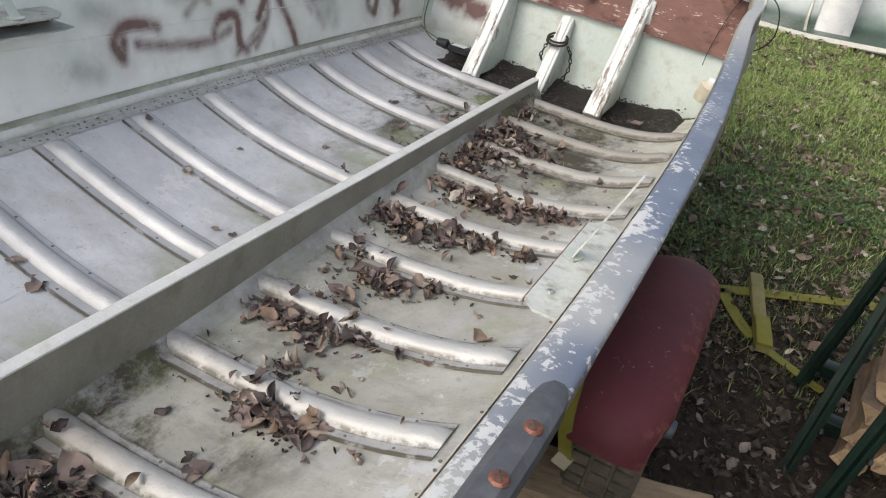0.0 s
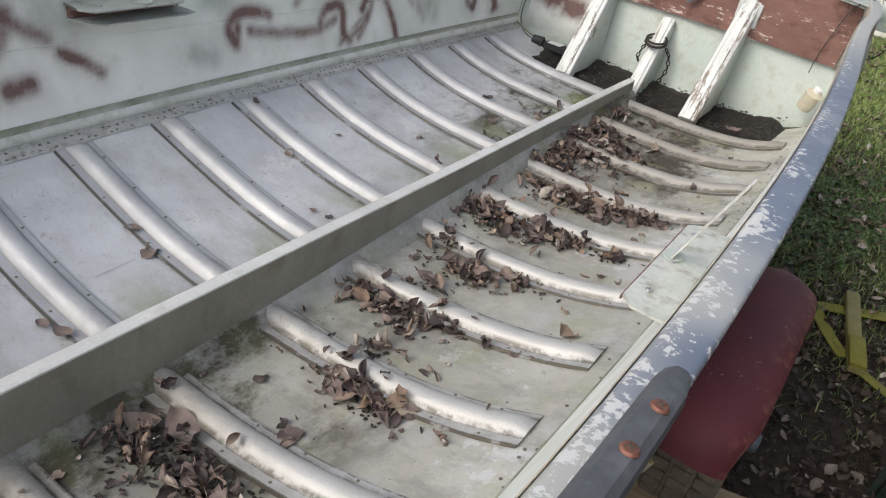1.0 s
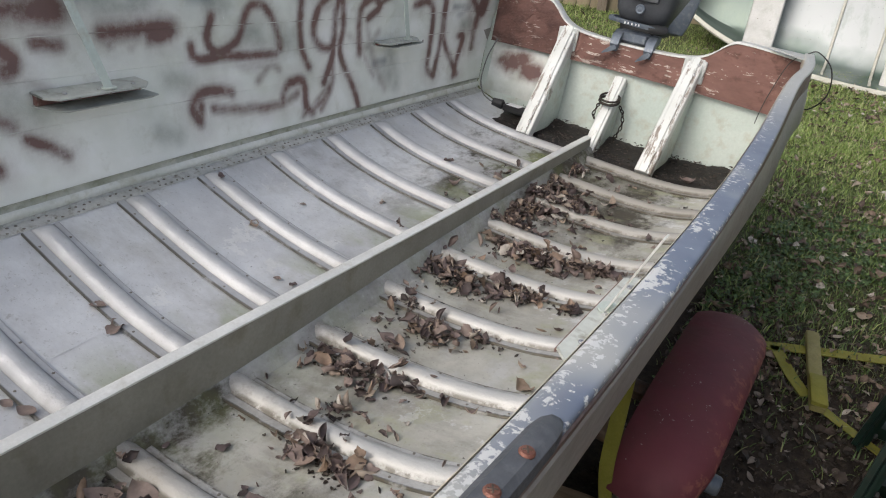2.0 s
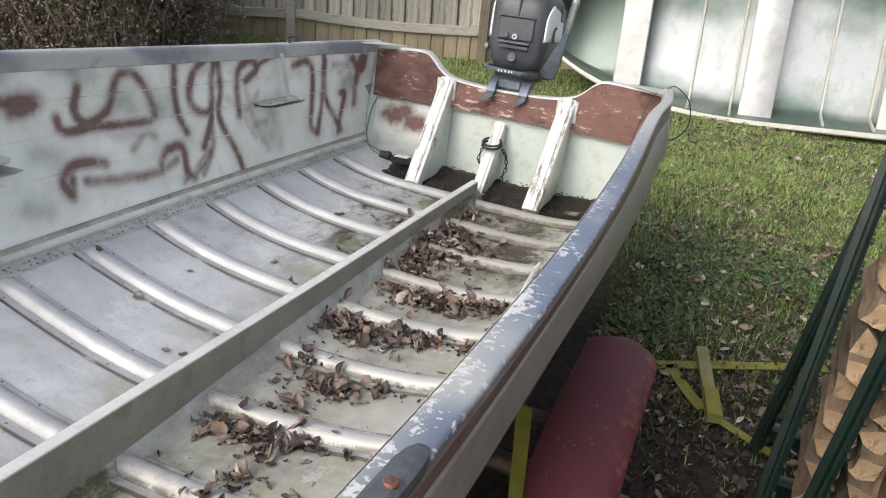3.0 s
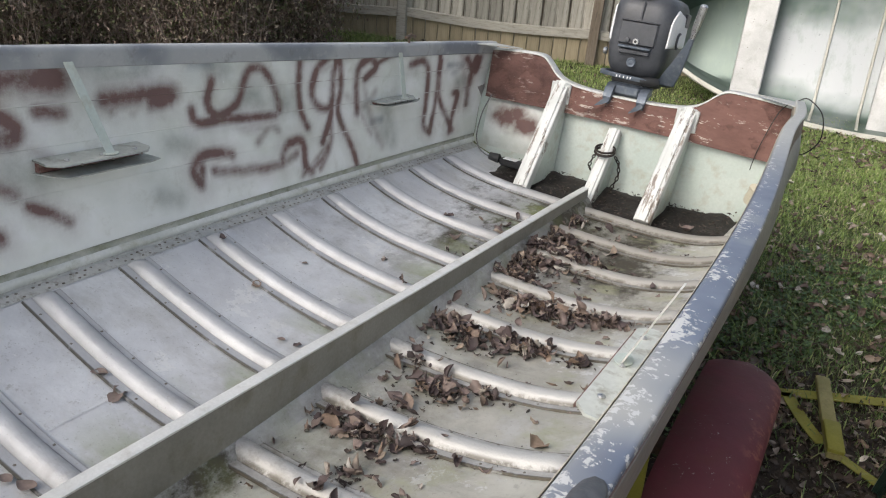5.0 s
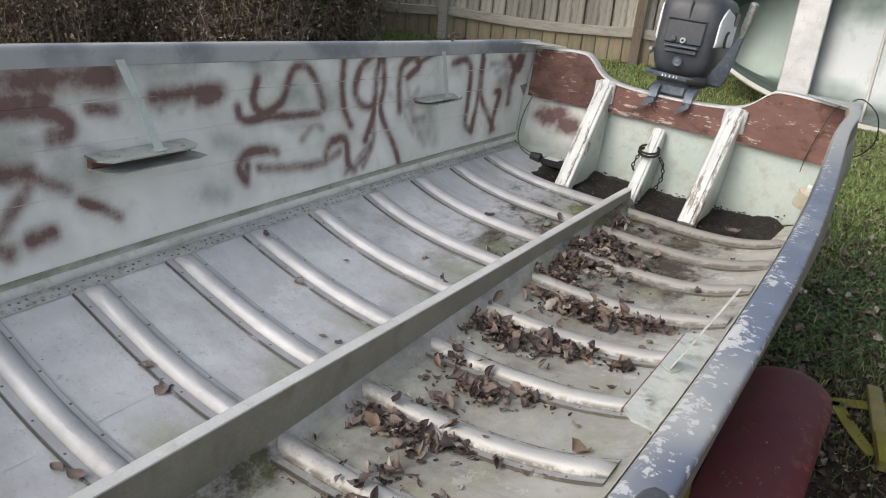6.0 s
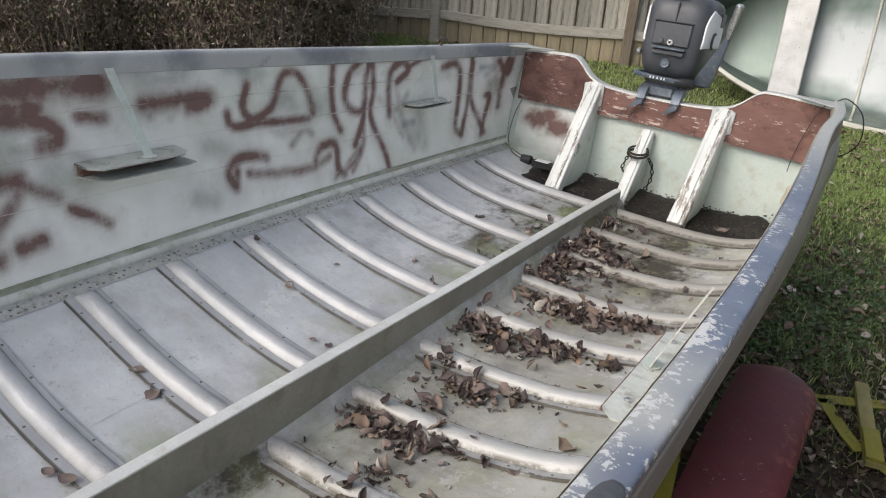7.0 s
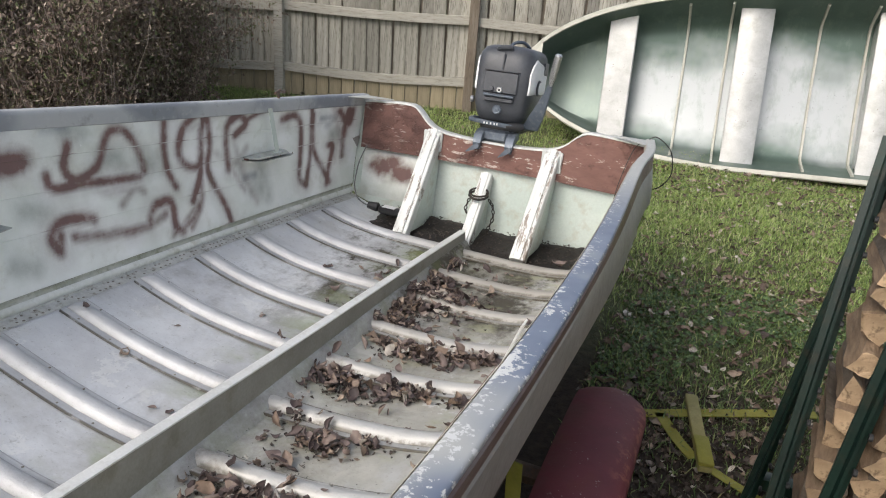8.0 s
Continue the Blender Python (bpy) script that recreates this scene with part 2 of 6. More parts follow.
# ---- mesh helpers ----
class Geo:
    """Vertices and faces gathered for one mesh."""

    def __init__(self):
        self.v, self.f = [], []

    def add(self, vs, fs):
        k = len(self.v)
        self.v += [tuple(p) for p in vs]
        self.f += [tuple(i + k for i in f) for f in fs]
        return self

    def loft(self, rings, closed=True, caps=True):
        n = len(rings[0])
        fs = []
        for r in range(len(rings) - 1):
            for i in range(n if closed else n - 1):
                j = (i + 1) % n
                fs.append((r * n + i, r * n + j, (r + 1) * n + j, (r + 1) * n + i))
        if caps and closed:
            fs.append(tuple(range(n - 1, -1, -1)))
            fs.append(tuple((len(rings) - 1) * n + i for i in range(n)))
        return self.add([p for r in rings for p in r], fs)

    def box(self, lo, hi, bev=0.003, m=None):
        """A box with chamfered edges."""
        (x0, y0, z0), (x1, y1, z1) = lo, hi
        b = min(bev, (x1 - x0) * 0.3, (y1 - y0) * 0.3, (z1 - z0) * 0.3)

        def ring(z, d):
            return [(x0 + d + b, y0 + d, z), (x1 - d - b, y0 + d, z), (x1 - d, y0 + d + b, z), (x1 - d, y1 - d - b, z),
                    (x1 - d - b, y1 - d, z), (x0 + d + b, y1 - d, z), (x0 + d, y1 - d - b, z), (x0 + d, y0 + d + b, z)]
        rings = [ring(z0, b), ring(z0 + b, 0), ring(z1 - b, 0), ring(z1, b)]
        if m is not None:
            rings = [[m @ Vector(p) for p in r] for r in rings]
        return self.loft(rings)

    def tube(self, pts, rad, n=8, caps=True):
        pts = [Vector(p) for p in pts]
        rings, up = [], None
        for i, p in enumerate(pts):
            d = (pts[min(i + 1, len(pts) - 1)] - pts[max(i - 1, 0)]).normalized()
            if up is None:
                up = d.orthogonal().normalized()
            up = (up - d * up.dot(d)).normalized()
            w = d.cross(up)
            r = rad[i] if isinstance(rad, (list, tuple)) else rad
            rings.append([p + (up * math.cos(a) + w * math.sin(a)) * r for a in (2 * math.pi * k / n for k in range(n))])
        return self.loft(rings, True, caps)

    def lathe(self, prof, m, n=20):
        """A turned shape: prof of (radius, height) about the z axis of the pose m."""
        rings = [[m @ Vector((r * math.cos(2 * math.pi * k / n), r * math.sin(2 * math.pi * k / n), h)) for k in range(n)] for r, h in prof]
        return self.loft(rings)

    def data(self, name, mat, smooth=True):
        me = bpy.data.meshes.new(name)
        me.from_pydata(self.v, [], self.f)
        me.materials.append(mat)
        if smooth:
            me.shade_smooth()
            me.set_sharp_from_angle(angle=radians(38))
        me.update()
        return me


def part(name, geo, mat, parent, label="", smooth=True):
    ob = new(name, geo.data(name, mat, smooth))
    ob.parent = parent
    return tagged(ob, label)


def thing(name, label, category, m=None, group="", kind=""):
    ob = new(name)
    ob.empty_display_size = 0.05
    if m is not None:
        ob.matrix_world = m
    return tagged(ob, label, category, group, kind)


def solid(name, geo, mat, label, category, m=None, group="", kind="", smooth=True):
    ob = new(name, geo.data(name, mat, smooth))
    if m is not None:
        ob.matrix_world = m
    return tagged(ob, label, category, group, kind)


def smoothstep(a, b, x):
    t = min(1, max(0, (x - a) / (b - a)))
    return t * t * (3 - 2 * t)


def spline(pts, n=6):
    """A Catmull-Rom line through points."""
    pts = [Vector(p) for p in pts]
    out = []
    for i in range(len(pts) - 1):
        a, b, c, d = pts[max(i - 1, 0)], pts[i], pts[i + 1], pts[min(i + 2, len(pts) - 1)]
        for k in range(n):
            t = k / n
            out.append(0.5 * ((2 * b) + (c - a) * t + (2 * a - 5 * b + 4 * c - d) * t * t + (3 * b - 3 * c + d - a) * t ** 3))
    return out + [pts[-1]]


# ---- the boat's lines: u is the distance ahead of the transom's foot ----
TRANSOM, LENGTH = 4.25, 4.95


def bow(u):
    return math.sqrt(max(0.0, 1 - max(0.0, (u - 2.9) / (LENGTH - 2.9)) ** 2.2))


def chine(u):
    """Half width and height of the chine."""
    v = max(0, u - 2.6)
    return (0.691 + 0.019 * u - 0.010 * u * u) * bow(u), 0.122 + 0.002 * u - 0.002 * u * u + 0.06 * v * v


def rim(u):
    """Half width (outer) and height of the gunwale."""
    w = 0.622 + 0.2038 * u - 0.0376 * u * u + 0.2156 * math.exp(-u / 0.5)
    k = smoothstep(0.0, 0.55, u)
    w = (0.745 + 0.10 * u) * (1 - k) + w * k
    return w * bow(u), 0.6456 + 0.0216 * u + 0.0005 * u * u


def keel_z(u):
    """Height of the floor along the middle: it drops from the stern to the waist and rises to the bow."""
    return 0.054 - 0.027 * min(u, 2.7) + 0.05 * max(0, u - 3.0) ** 2


def floor_z(x, u):
    a, c = chine(u)
    k = min(1.0, abs(x) / max(a, 0.01))
    base = keel_z(u)
    return base + (c - base) * k ** (5.0 - 1.35 * min(u, 2.0)) - 0.014 * x / max(a, 0.01) * (1 - k ** 6) * bow(u)


def stern_y(z):
    return TRANSOM + 0.145 * z


def stations(y0, y1, stepy):
    n = max(2, round((y1 - y0) / stepy) + 1)
    return [y0 + (y1 - y0) * i / (n - 1) for i in range(n)]


BOW_Y = TRANSOM - LENGTH + 0.02
# ---- the boat's painted surfaces ----
def rim_material():
    m, nt, b = nodes_of("chipped_grey_blue_rim")
    vec = coords(nt)
    base = mixc(nt, step(nt, noise_at(nt, 7, 4, 0.6, vec), 0.35, 0.65), (0.140, 0.170, 0.240), (0.21, 0.245, 0.32))
    sepr = nt.nodes.new("ShaderNodeSeparateXYZ")
    nt.links.new(vec, sepr.inputs[0])
    worn = calc(nt, "MAXIMUM", step(nt, noise_at(nt, 2.1, 3, 0.5, vec), 0.5, 0.62), step(nt, sepr.outputs[1], 2.55, 3.3))
    pale = mixc(nt, worn, base, (0.50, 0.50, 0.47))
    at = nt.nodes.new("ShaderNodeAttribute")
    at.attribute_name = "edge"
    fresh = step(nt, sepr.outputs[1], 3.2, 2.3)
    chip = calc(nt, "ADD", noise_at(nt, 90, 6, 0.70, vec), calc(nt, "MULTIPLY", noise_at(nt, 8, 4, 0.6, vec), 0.50))
    chip = calc(nt, "ADD", chip, calc(nt, "MULTIPLY", calc(nt, "MULTIPLY", at.outputs["Fac"], 0.16), calc(nt, "ADD", calc(nt, "MULTIPLY", fresh, 0.75), 0.25)))
    chip = step(nt, chip, 0.930, 0.942)
    nt.links.new(mixc(nt, chip, pale, (0.72, 0.72, 0.70)), b.inputs["Base Color"])
    b.inputs["Metallic"].default_value = 0.15
    nt.links.new(calc(nt, "ADD", calc(nt, "MULTIPLY", noise_at(nt, 30, 3, 0.5, vec), 0.2), 0.30), b.inputs["Roughness"])
    bump(nt, b, calc(nt, "MULTIPLY", chip, -1.0), 0.5, 0.002)
    return m


def far_rim_material():
    """The same rim where it was sprayed over in pale and dark grey patches."""
    m, nt, b = nodes_of("patchy_grey_rim")
    vec = coords(nt)
    col = mixc(nt, step(nt, noise_at(nt, 2.6, 3, 0.5, vec), 0.46, 0.56), (0.40, 0.41, 0.41), (0.215, 0.23, 0.25))
    col = mixc(nt, calc(nt, "MULTIPLY", step(nt, noise_at(nt, 30, 5, 0.7, vec), 0.55, 0.70), 0.35), col, (0.50, 0.50, 0.48))
    col = mixc(nt, calc(nt, "MULTIPLY", step(nt, noise_at(nt, 14, 6, 0.7, vec), 0.56, 0.68), 0.4), col, (0.13, 0.12, 0.10))
    nt.links.new(col, b.inputs["Base Color"])
    b.inputs["Roughness"].default_value = 0.48
    b.inputs["Metallic"].default_value = 0.1
    bump(nt, b, noise_at(nt, 40, 4, 0.6, vec), 0.2, 0.003)
    return m


def floor_material():
    """Oxidised paint: bluish grey on the far half, tinted for the sky's reflection, warm cream on the near one, with
    lichen, mud and water marks.
    """
    m, nt, b = nodes_of("oxidised_floor")
    vec = coords(nt)
    sep = nt.nodes.new("ShaderNodeSeparateXYZ")
    tc = nt.nodes.new("ShaderNodeTexCoord")
    nt.links.new(tc.outputs["Object"], sep.inputs[0])
    warm = step(nt, sep.outputs[0], -0.05, 0.25)
    cloud = step(nt, noise_at(nt, 3.1, 6, 0.66, vec), 0.36, 0.62)
    # cool, bright tint in place of sky reflected in the far half
    cool = mixc(nt, cloud, (0.55, 0.56, 0.58), (0.73, 0.745, 0.76))
    cream = mixc(nt, cloud, (0.45, 0.435, 0.38), (0.62, 0.605, 0.54))
    col = mixc(nt, warm, cool, cream)
    bloom = step(nt, noise_at(nt, 8.5, 7, 0.72, coords(nt, "Object", (1.0, 0.7, 1.0))), 0.50, 0.62)
    col = mixc(nt, calc(nt, "MULTIPLY", bloom, 0.6), col, (0.60, 0.605, 0.60))
    patch = step(nt, noise_at(nt, 4.2, 8, 0.74, vec), 0.575, 0.59)
    col = mixc(nt, calc(nt, "MULTIPLY", patch, 0.7), col, (0.74, 0.745, 0.74))
    smear = step(nt, noise_at(nt, 5.0, 7, 0.7, coords(nt, "Object", (0.6, 1.3, 1))), 0.50, 0.64)
    col = mixc(nt, calc(nt, "MULTIPLY", smear, calc(nt, "ADD", calc(nt, "MULTIPLY", warm, 0.35), 0.25)), col, (0.245, 0.235, 0.205))
    mud = step(nt, noise_at(nt, 5.3, 8, 0.72, coords(nt, "Object", (1.2, 0.8, 1))), 0.44, 0.66)
    low = step(nt, calc(nt, "ABSOLUTE", calc(nt, "SUBTRACT", sep.outputs[0], 0.16)), 0.46, 0.10)
    aft = calc(nt, "MULTIPLY", step(nt, sep.outputs[1], 2.55, 3.45), calc(nt, "MULTIPLY", step(nt, calc(nt, "ADD", sep.outputs[0], calc(nt, "MULTIPLY", mud, 0.35)), -0.40, -0.08), step(nt, calc(nt, "SUBTRACT", sep.outputs[0], calc(nt, "MULTIPLY", mud, 0.25)), 0.58, 0.36)))
    fore = calc(nt, "MULTIPLY", step(nt, calc(nt, "SUBTRACT", sep.outputs[1], calc(nt, "MULTIPLY", mud, 0.2)), 1.98, 1.62), calc(nt, "MULTIPLY", step(nt, sep.outputs[0], -0.02, 0.03), step(nt, sep.outputs[0], 0.56, 0.30)))
    wet = calc(nt, "MULTIPLY", calc(nt, "MAXIMUM", calc(nt, "MULTIPLY", low, 0.72), calc(nt, "MAXIMUM", calc(nt, "MULTIPLY", aft, 1.3), calc(nt, "MULTIPLY", fore, 1.3))), calc(nt, "ADD", calc(nt, "MULTIPLY", mud, 0.6), 0.52))
    col = mixc(nt, calc(nt, "MULTIPLY", wet, 0.94), col, (0.062, 0.055, 0.040))
    algae = step(nt, noise_at(nt, 5.5, 5, 0.65, coords(nt, "Object", (0.8, 1.4, 1))), 0.46, 0.60)
    keelside = calc(nt, "MULTIPLY", step(nt, calc(nt, "ABSOLUTE", sep.outputs[0]), 0.30, 0.04), calc(nt, "ADD", calc(nt, "MULTIPLY", step(nt, sep.outputs[0], 0.02, -0.06), 0.7), 0.3))
    col = mixc(nt, calc(nt, "MULTIPLY", calc(nt, "MULTIPLY", algae, keelside), 0.8), col, (0.21, 0.25, 0.075))
    olive = calc(nt, "MULTIPLY", step(nt, noise_at(nt, 6.5, 5, 0.62, coords(nt, "Object", (1.0, 1.5, 1))), 0.52, 0.66), step(nt, sep.outputs[0], 0.12, 0.40))
    col = mixc(nt, calc(nt, "MULTIPLY", olive, 0.5), col, (0.36, 0.37, 0.21))
    speck = step(nt, noise_at(nt, 130, 3, 0.6, vec), 0.62, 0.70)
    col = mixc(nt, calc(nt, "MULTIPLY", speck, 0.28), col, (0.14, 0.12, 0.09))
    pit = step(nt, noise_at(nt, 34, 6, 0.75, vec), 0.60, 0.68)
    col = mixc(nt, calc(nt, "MULTIPLY", pit, 0.38), col, (0.20, 0.19, 0.155))
    nt.links.new(col, b.inputs["Base Color"])
    nt.links.new(step(nt, wet, 0.6, 0.0), b.inputs["Metallic"])
    b.inputs["Metallic"].links[0].from_node.inputs[4].default_value = 0.25
    nt.links.new(calc(nt, "ADD", calc(nt, "MULTIPLY", noise_at(nt, 9, 5, 0.6, vec), 0.34), calc(nt, "ADD", calc(nt, "MULTIPLY", wet, 0.30), 0.27)), b.inputs["Roughness"])
    bump(nt, b, calc(nt, "ADD", noise_at(nt, 60, 4, 0.6, vec), calc(nt, "MULTIPLY", noise_at(nt, 5, 3, 0.5, vec), 2.0)), 0.18, 0.006)
    return m


def rib_material():
    m, nt, b = nodes_of("rib_metal")
    vec = coords(nt)
    col = mixc(nt, step(nt, noise_at(nt, 8, 5, 0.6, vec), 0.35, 0.65), (0.50, 0.505, 0.515), (0.63, 0.635, 0.645))
    mud = step(nt, noise_at(nt, 11, 6, 0.7, vec), 0.47, 0.66)
    sep = nt.nodes.new("ShaderNodeSeparateXYZ")
    tc = nt.nodes.new("ShaderNodeTexCoord")
    nt.links.new(tc.outputs["Object"], sep.inputs[0])
    col = mixc(nt, calc(nt, "MULTIPLY", step(nt, sep.outputs[0], -0.02, 0.12), 0.45), col, (0.56, 0.535, 0.475))
    low = calc(nt, "MULTIPLY", step(nt, sep.outputs[0], 0.44, 0.08), step(nt, sep.outputs[0], -0.30, 0.04))
    aft = calc(nt, "MULTIPLY", step(nt, sep.outputs[1], 2.4, 3.6), step(nt, sep.outputs[0], -0.4, 0.0))
    fore = calc(nt, "MULTIPLY", step(nt, sep.outputs[1], 1.76, 1.64), calc(nt, "MULTIPLY", calc(nt, "MULTIPLY", step(nt, sep.outputs[0], -0.02, 0.02), step(nt, sep.outputs[0], 0.32, 0.14)), calc(nt, "ADD", calc(nt, "MULTIPLY", mud, 0.4), 0.5)))
    amt = calc(nt, "MAXIMUM", fore, calc(nt, "MAXIMUM", calc(nt, "MULTIPLY", low, calc(nt, "ADD", calc(nt, "MULTIPLY", mud, 0.62), 0.16)), calc(nt, "MULTIPLY", aft, 0.6)))
    col = mixc(nt, amt, col, (0.23, 0.205, 0.165))
    at = nt.nodes.new("ShaderNodeAttribute")
    at.attribute_name = "edge"
    # dark line painted for the shaded gap along the flange edge and crease
    gap_shade = calc(nt, "MULTIPLY", at.outputs["Fac"], step(nt, noise_at(nt, 13, 6, 0.7, vec), 0.24, 0.46))
    col = mixc(nt, calc(nt, "MULTIPLY", gap_shade, 0.92), col, (0.06, 0.055, 0.042))
    silt = calc(nt, "MULTIPLY", calc(nt, "MULTIPLY", step(nt, at.outputs["Fac"], 0.02, 0.14), step(nt, sep.outputs[0], 0.0, 0.08)), step(nt, noise_at(nt, 26, 6, 0.72, vec), 0.42, 0.54))
    col = mixc(nt, calc(nt, "MULTIPLY", silt, 0.7), col, (0.10, 0.085, 0.06))
    speck = step(nt, noise_at(nt, 120, 3, 0.6, vec), 0.64, 0.72)
    col = mixc(nt, calc(nt, "MULTIPLY", speck, 0.22), col, (0.16, 0.13, 0.09))
    nt.links.new(col, b.inputs["Base Color"])
    b.inputs["Metallic"].default_value = 0.42
    nt.links.new(calc(nt, "ADD", calc(nt, "MULTIPLY", noise_at(nt, 25, 4, 0.6, vec), 0.24), calc(nt, "ADD", calc(nt, "MULTIPLY", amt, 0.3), 0.385)), b.inputs["Roughness"])
    bump(nt, b, calc(nt, "ADD", noise_at(nt, 180, 3, 0.6, vec), calc(nt, "MULTIPLY", noise_at(nt, 14, 4, 0.6, vec), 2.2)), 0.32, 0.003)
    return m


def side_material():
    """Pale green sheet; the attribute spray holds brown, grey-green and dark grey paint, and a streak of ledge shadow
    and dirt.
    """
    m, nt, b = nodes_of("sprayed_side")
    vec = coords(nt)
    col = mixc(nt, step(nt, noise_at(nt, 2.6, 5, 0.6, vec), 0.35, 0.65), (0.70, 0.73, 0.67), (0.86, 0.87, 0.835))
    milk = step(nt, noise_at(nt, 5.5, 4, 0.6, coords(nt, "Object", (1, 1, 1.6))), 0.50, 0.64)
    col = mixc(nt, calc(nt, "MULTIPLY", milk, 0.55), col, (0.87, 0.88, 0.87))
    tint = step(nt, noise_at(nt, 3.4, 4, 0.6, coords(nt, "Object", (1, 0.8, 1.3))), 0.52, 0.70)
    col = mixc(nt, calc(nt, "MULTIPLY", tint, 0.5), col, (0.57, 0.61, 0.49))
    at = nt.nodes.new("ShaderNodeAttribute")
    at.attribute_name = "spray"
    sep = nt.nodes.new("ShaderNodeSeparateColor")
    nt.links.new(at.outputs["Color"], sep.inputs[0])
    sp = noise_at(nt, 260, 2, 0.6, vec)

    def soft(ch):
        fade = calc(nt, "MULTIPLY", calc(nt, "SUBTRACT", noise_at(nt, 11, 5, 0.65, vec), 0.5), 1.5)
        rough_edge = calc(nt, "MULTIPLY", calc(nt, "SUBTRACT", sp, 0.5), 0.25)
        body = calc(nt, "MULTIPLY", ch, calc(nt, "ADD", 1.0, calc(nt, "ADD", fade, rough_edge)))
        return step(nt, body, 0.06, 0.92)
    col = mixc(nt, calc(nt, "MULTIPLY", soft(sep.outputs[1]), 0.8), col, (0.30, 0.33, 0.29))
    col = mixc(nt, calc(nt, "MULTIPLY", soft(sep.outputs[2]), 0.85), col, (0.20, 0.225, 0.25))
    stroke_tone = mixc(nt, noise_at(nt, 9, 4, 0.6, vec), (0.19, 0.085, 0.072), (0.075, 0.034, 0.03))
    col = mixc(nt, calc(nt, "MULTIPLY", soft(sep.outputs[0]), 0.95), col, stroke_tone)
    chip = step(nt, noise_at(nt, 38, 6, 0.66, vec), 0.70, 0.72)
    col = mixc(nt, calc(nt, "MULTIPLY", chip, 0.8), col, (0.72, 0.73, 0.70))
    dirt = step(nt, noise_at(nt, 9, 6, 0.7, vec), 0.57, 0.75)
    col = mixc(nt, calc(nt, "MULTIPLY", dirt, 0.3), col, (0.30, 0.27, 0.17))
    nt.links.new(col, b.inputs["Base Color"])
    b.inputs["Roughness"].default_value = 0.55
    bump(nt, b, calc(nt, "ADD", sp, calc(nt, "MULTIPLY", noise_at(nt, 4, 3, 0.5, vec), 3.0)), 0.12, 0.006)
    return m


def ply_material():
    m, nt, b = nodes_of("flaking_red_board")
    vec = coords(nt, "Object", (1, 1, 3))
    col = mixc(nt, step(nt, noise_at(nt, 6, 5, 0.65, vec), 0.35, 0.65), (0.145, 0.070, 0.055), (0.215, 0.108, 0.085))
    flake = step(nt, calc(nt, "ADD", noise_at(nt, 20, 6, 0.7, coords(nt, "Object", (1, 1, 4))), calc(nt, "MULTIPLY", noise_at(nt, 3.4, 2, 0.5, vec), 0.55)), 0.87, 0.90)
    col = mixc(nt, calc(nt, "MULTIPLY", flake, 0.85), col, (0.58, 0.50, 0.44))
    sepx = nt.nodes.new("ShaderNodeSeparateXYZ")
    nt.links.new(coords(nt), sepx.inputs[0])
    far = step(nt, sepx.outputs[0], -0.28, -0.36)
    col = mixc(nt, calc(nt, "MULTIPLY", far, 0.45), col, (0.075, 0.035, 0.03))
    dark = step(nt, calc(nt, "ADD", noise_at(nt, 11, 6, 0.7, coords(nt)), calc(nt, "MULTIPLY", far, 0.04)), 0.53, 0.72)
    col = mixc(nt, calc(nt, "MULTIPLY", dark, 0.75), col, (0.055, 0.024, 0.02))
    nt.links.new(col, b.inputs["Base Color"])
    b.inputs["Roughness"].default_value = 0.7
    bump(nt, b, calc(nt, "ADD", noise_at(nt, 14, 6, 0.7, coords(nt)), calc(nt, "MULTIPLY", dark, 0.8)), 0.8, 0.012)
    return m


def brace_material():
    m, nt, b = nodes_of("brace_paint")
    vec = coords(nt)
    col = mixc(nt, step(nt, noise_at(nt, 6, 5, 0.6, vec), 0.35, 0.65), (0.56, 0.575, 0.55), (0.67, 0.68, 0.66))
    rub = step(nt, noise_at(nt, 22, 7, 0.74, coords(nt, "Object", (1.6, 0.3, 0.3))), 0.545, 0.60)
    col = mixc(nt, calc(nt, "MULTIPLY", rub, 0.85), col, (0.17, 0.125, 0.09))
    nt.links.new(col, b.inputs["Base Color"])
    b.inputs["Roughness"].default_value = 0.42
    b.inputs["Metallic"].default_value = 0.15
    bump(nt, b, rub, -0.4, 0.003)
    return m


RIM_FAR = far_rim_material()
RIM, ALU_FLOOR, RIB_METAL, SIDE_PAINT, PLYWOOD, BRACE = rim_material(), floor_material(), rib_material(), side_material(), ply_material(), brace_material()
BEAD = surface("worn_cream_bead", (0.54, 0.475, 0.37), (0.64, 0.59, 0.49), 0.5, 0.1, 12, 90, (0.22, 0.16, 0.10), 0.6, 0.2)
EDGERED = surface("old_brown_edge_paint", (0.13, 0.055, 0.045), (0.20, 0.10, 0.08), 0.6, 0, 20, 90, (0.4, 0.38, 0.33), 0.5, 0.2)
CAPW = surface("weathered_white_cap", (0.66, 0.66, 0.63), (0.80, 0.80, 0.77), 0.45, 0.1, 14, 90, (0.35, 0.28, 0.20), 0.45, 0.1)
RAILP = surface("worn_rail_paint", (0.62, 0.64, 0.59), (0.76, 0.77, 0.73), 0.45, 0.1, 6, 90, (0.34, 0.33, 0.22), 0.55, 0.1)
# olive tone holds the crease's shade as well as stains
COVE = surface("olive_shaded_groove", (0.33, 0.345, 0.27), (0.54, 0.55, 0.485), 0.6, 0, 7, 90, (0.17, 0.18, 0.09), 0.6, 0.1)
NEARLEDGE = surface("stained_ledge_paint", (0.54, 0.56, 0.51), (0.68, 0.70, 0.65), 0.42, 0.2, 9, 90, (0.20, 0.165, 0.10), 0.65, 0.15)
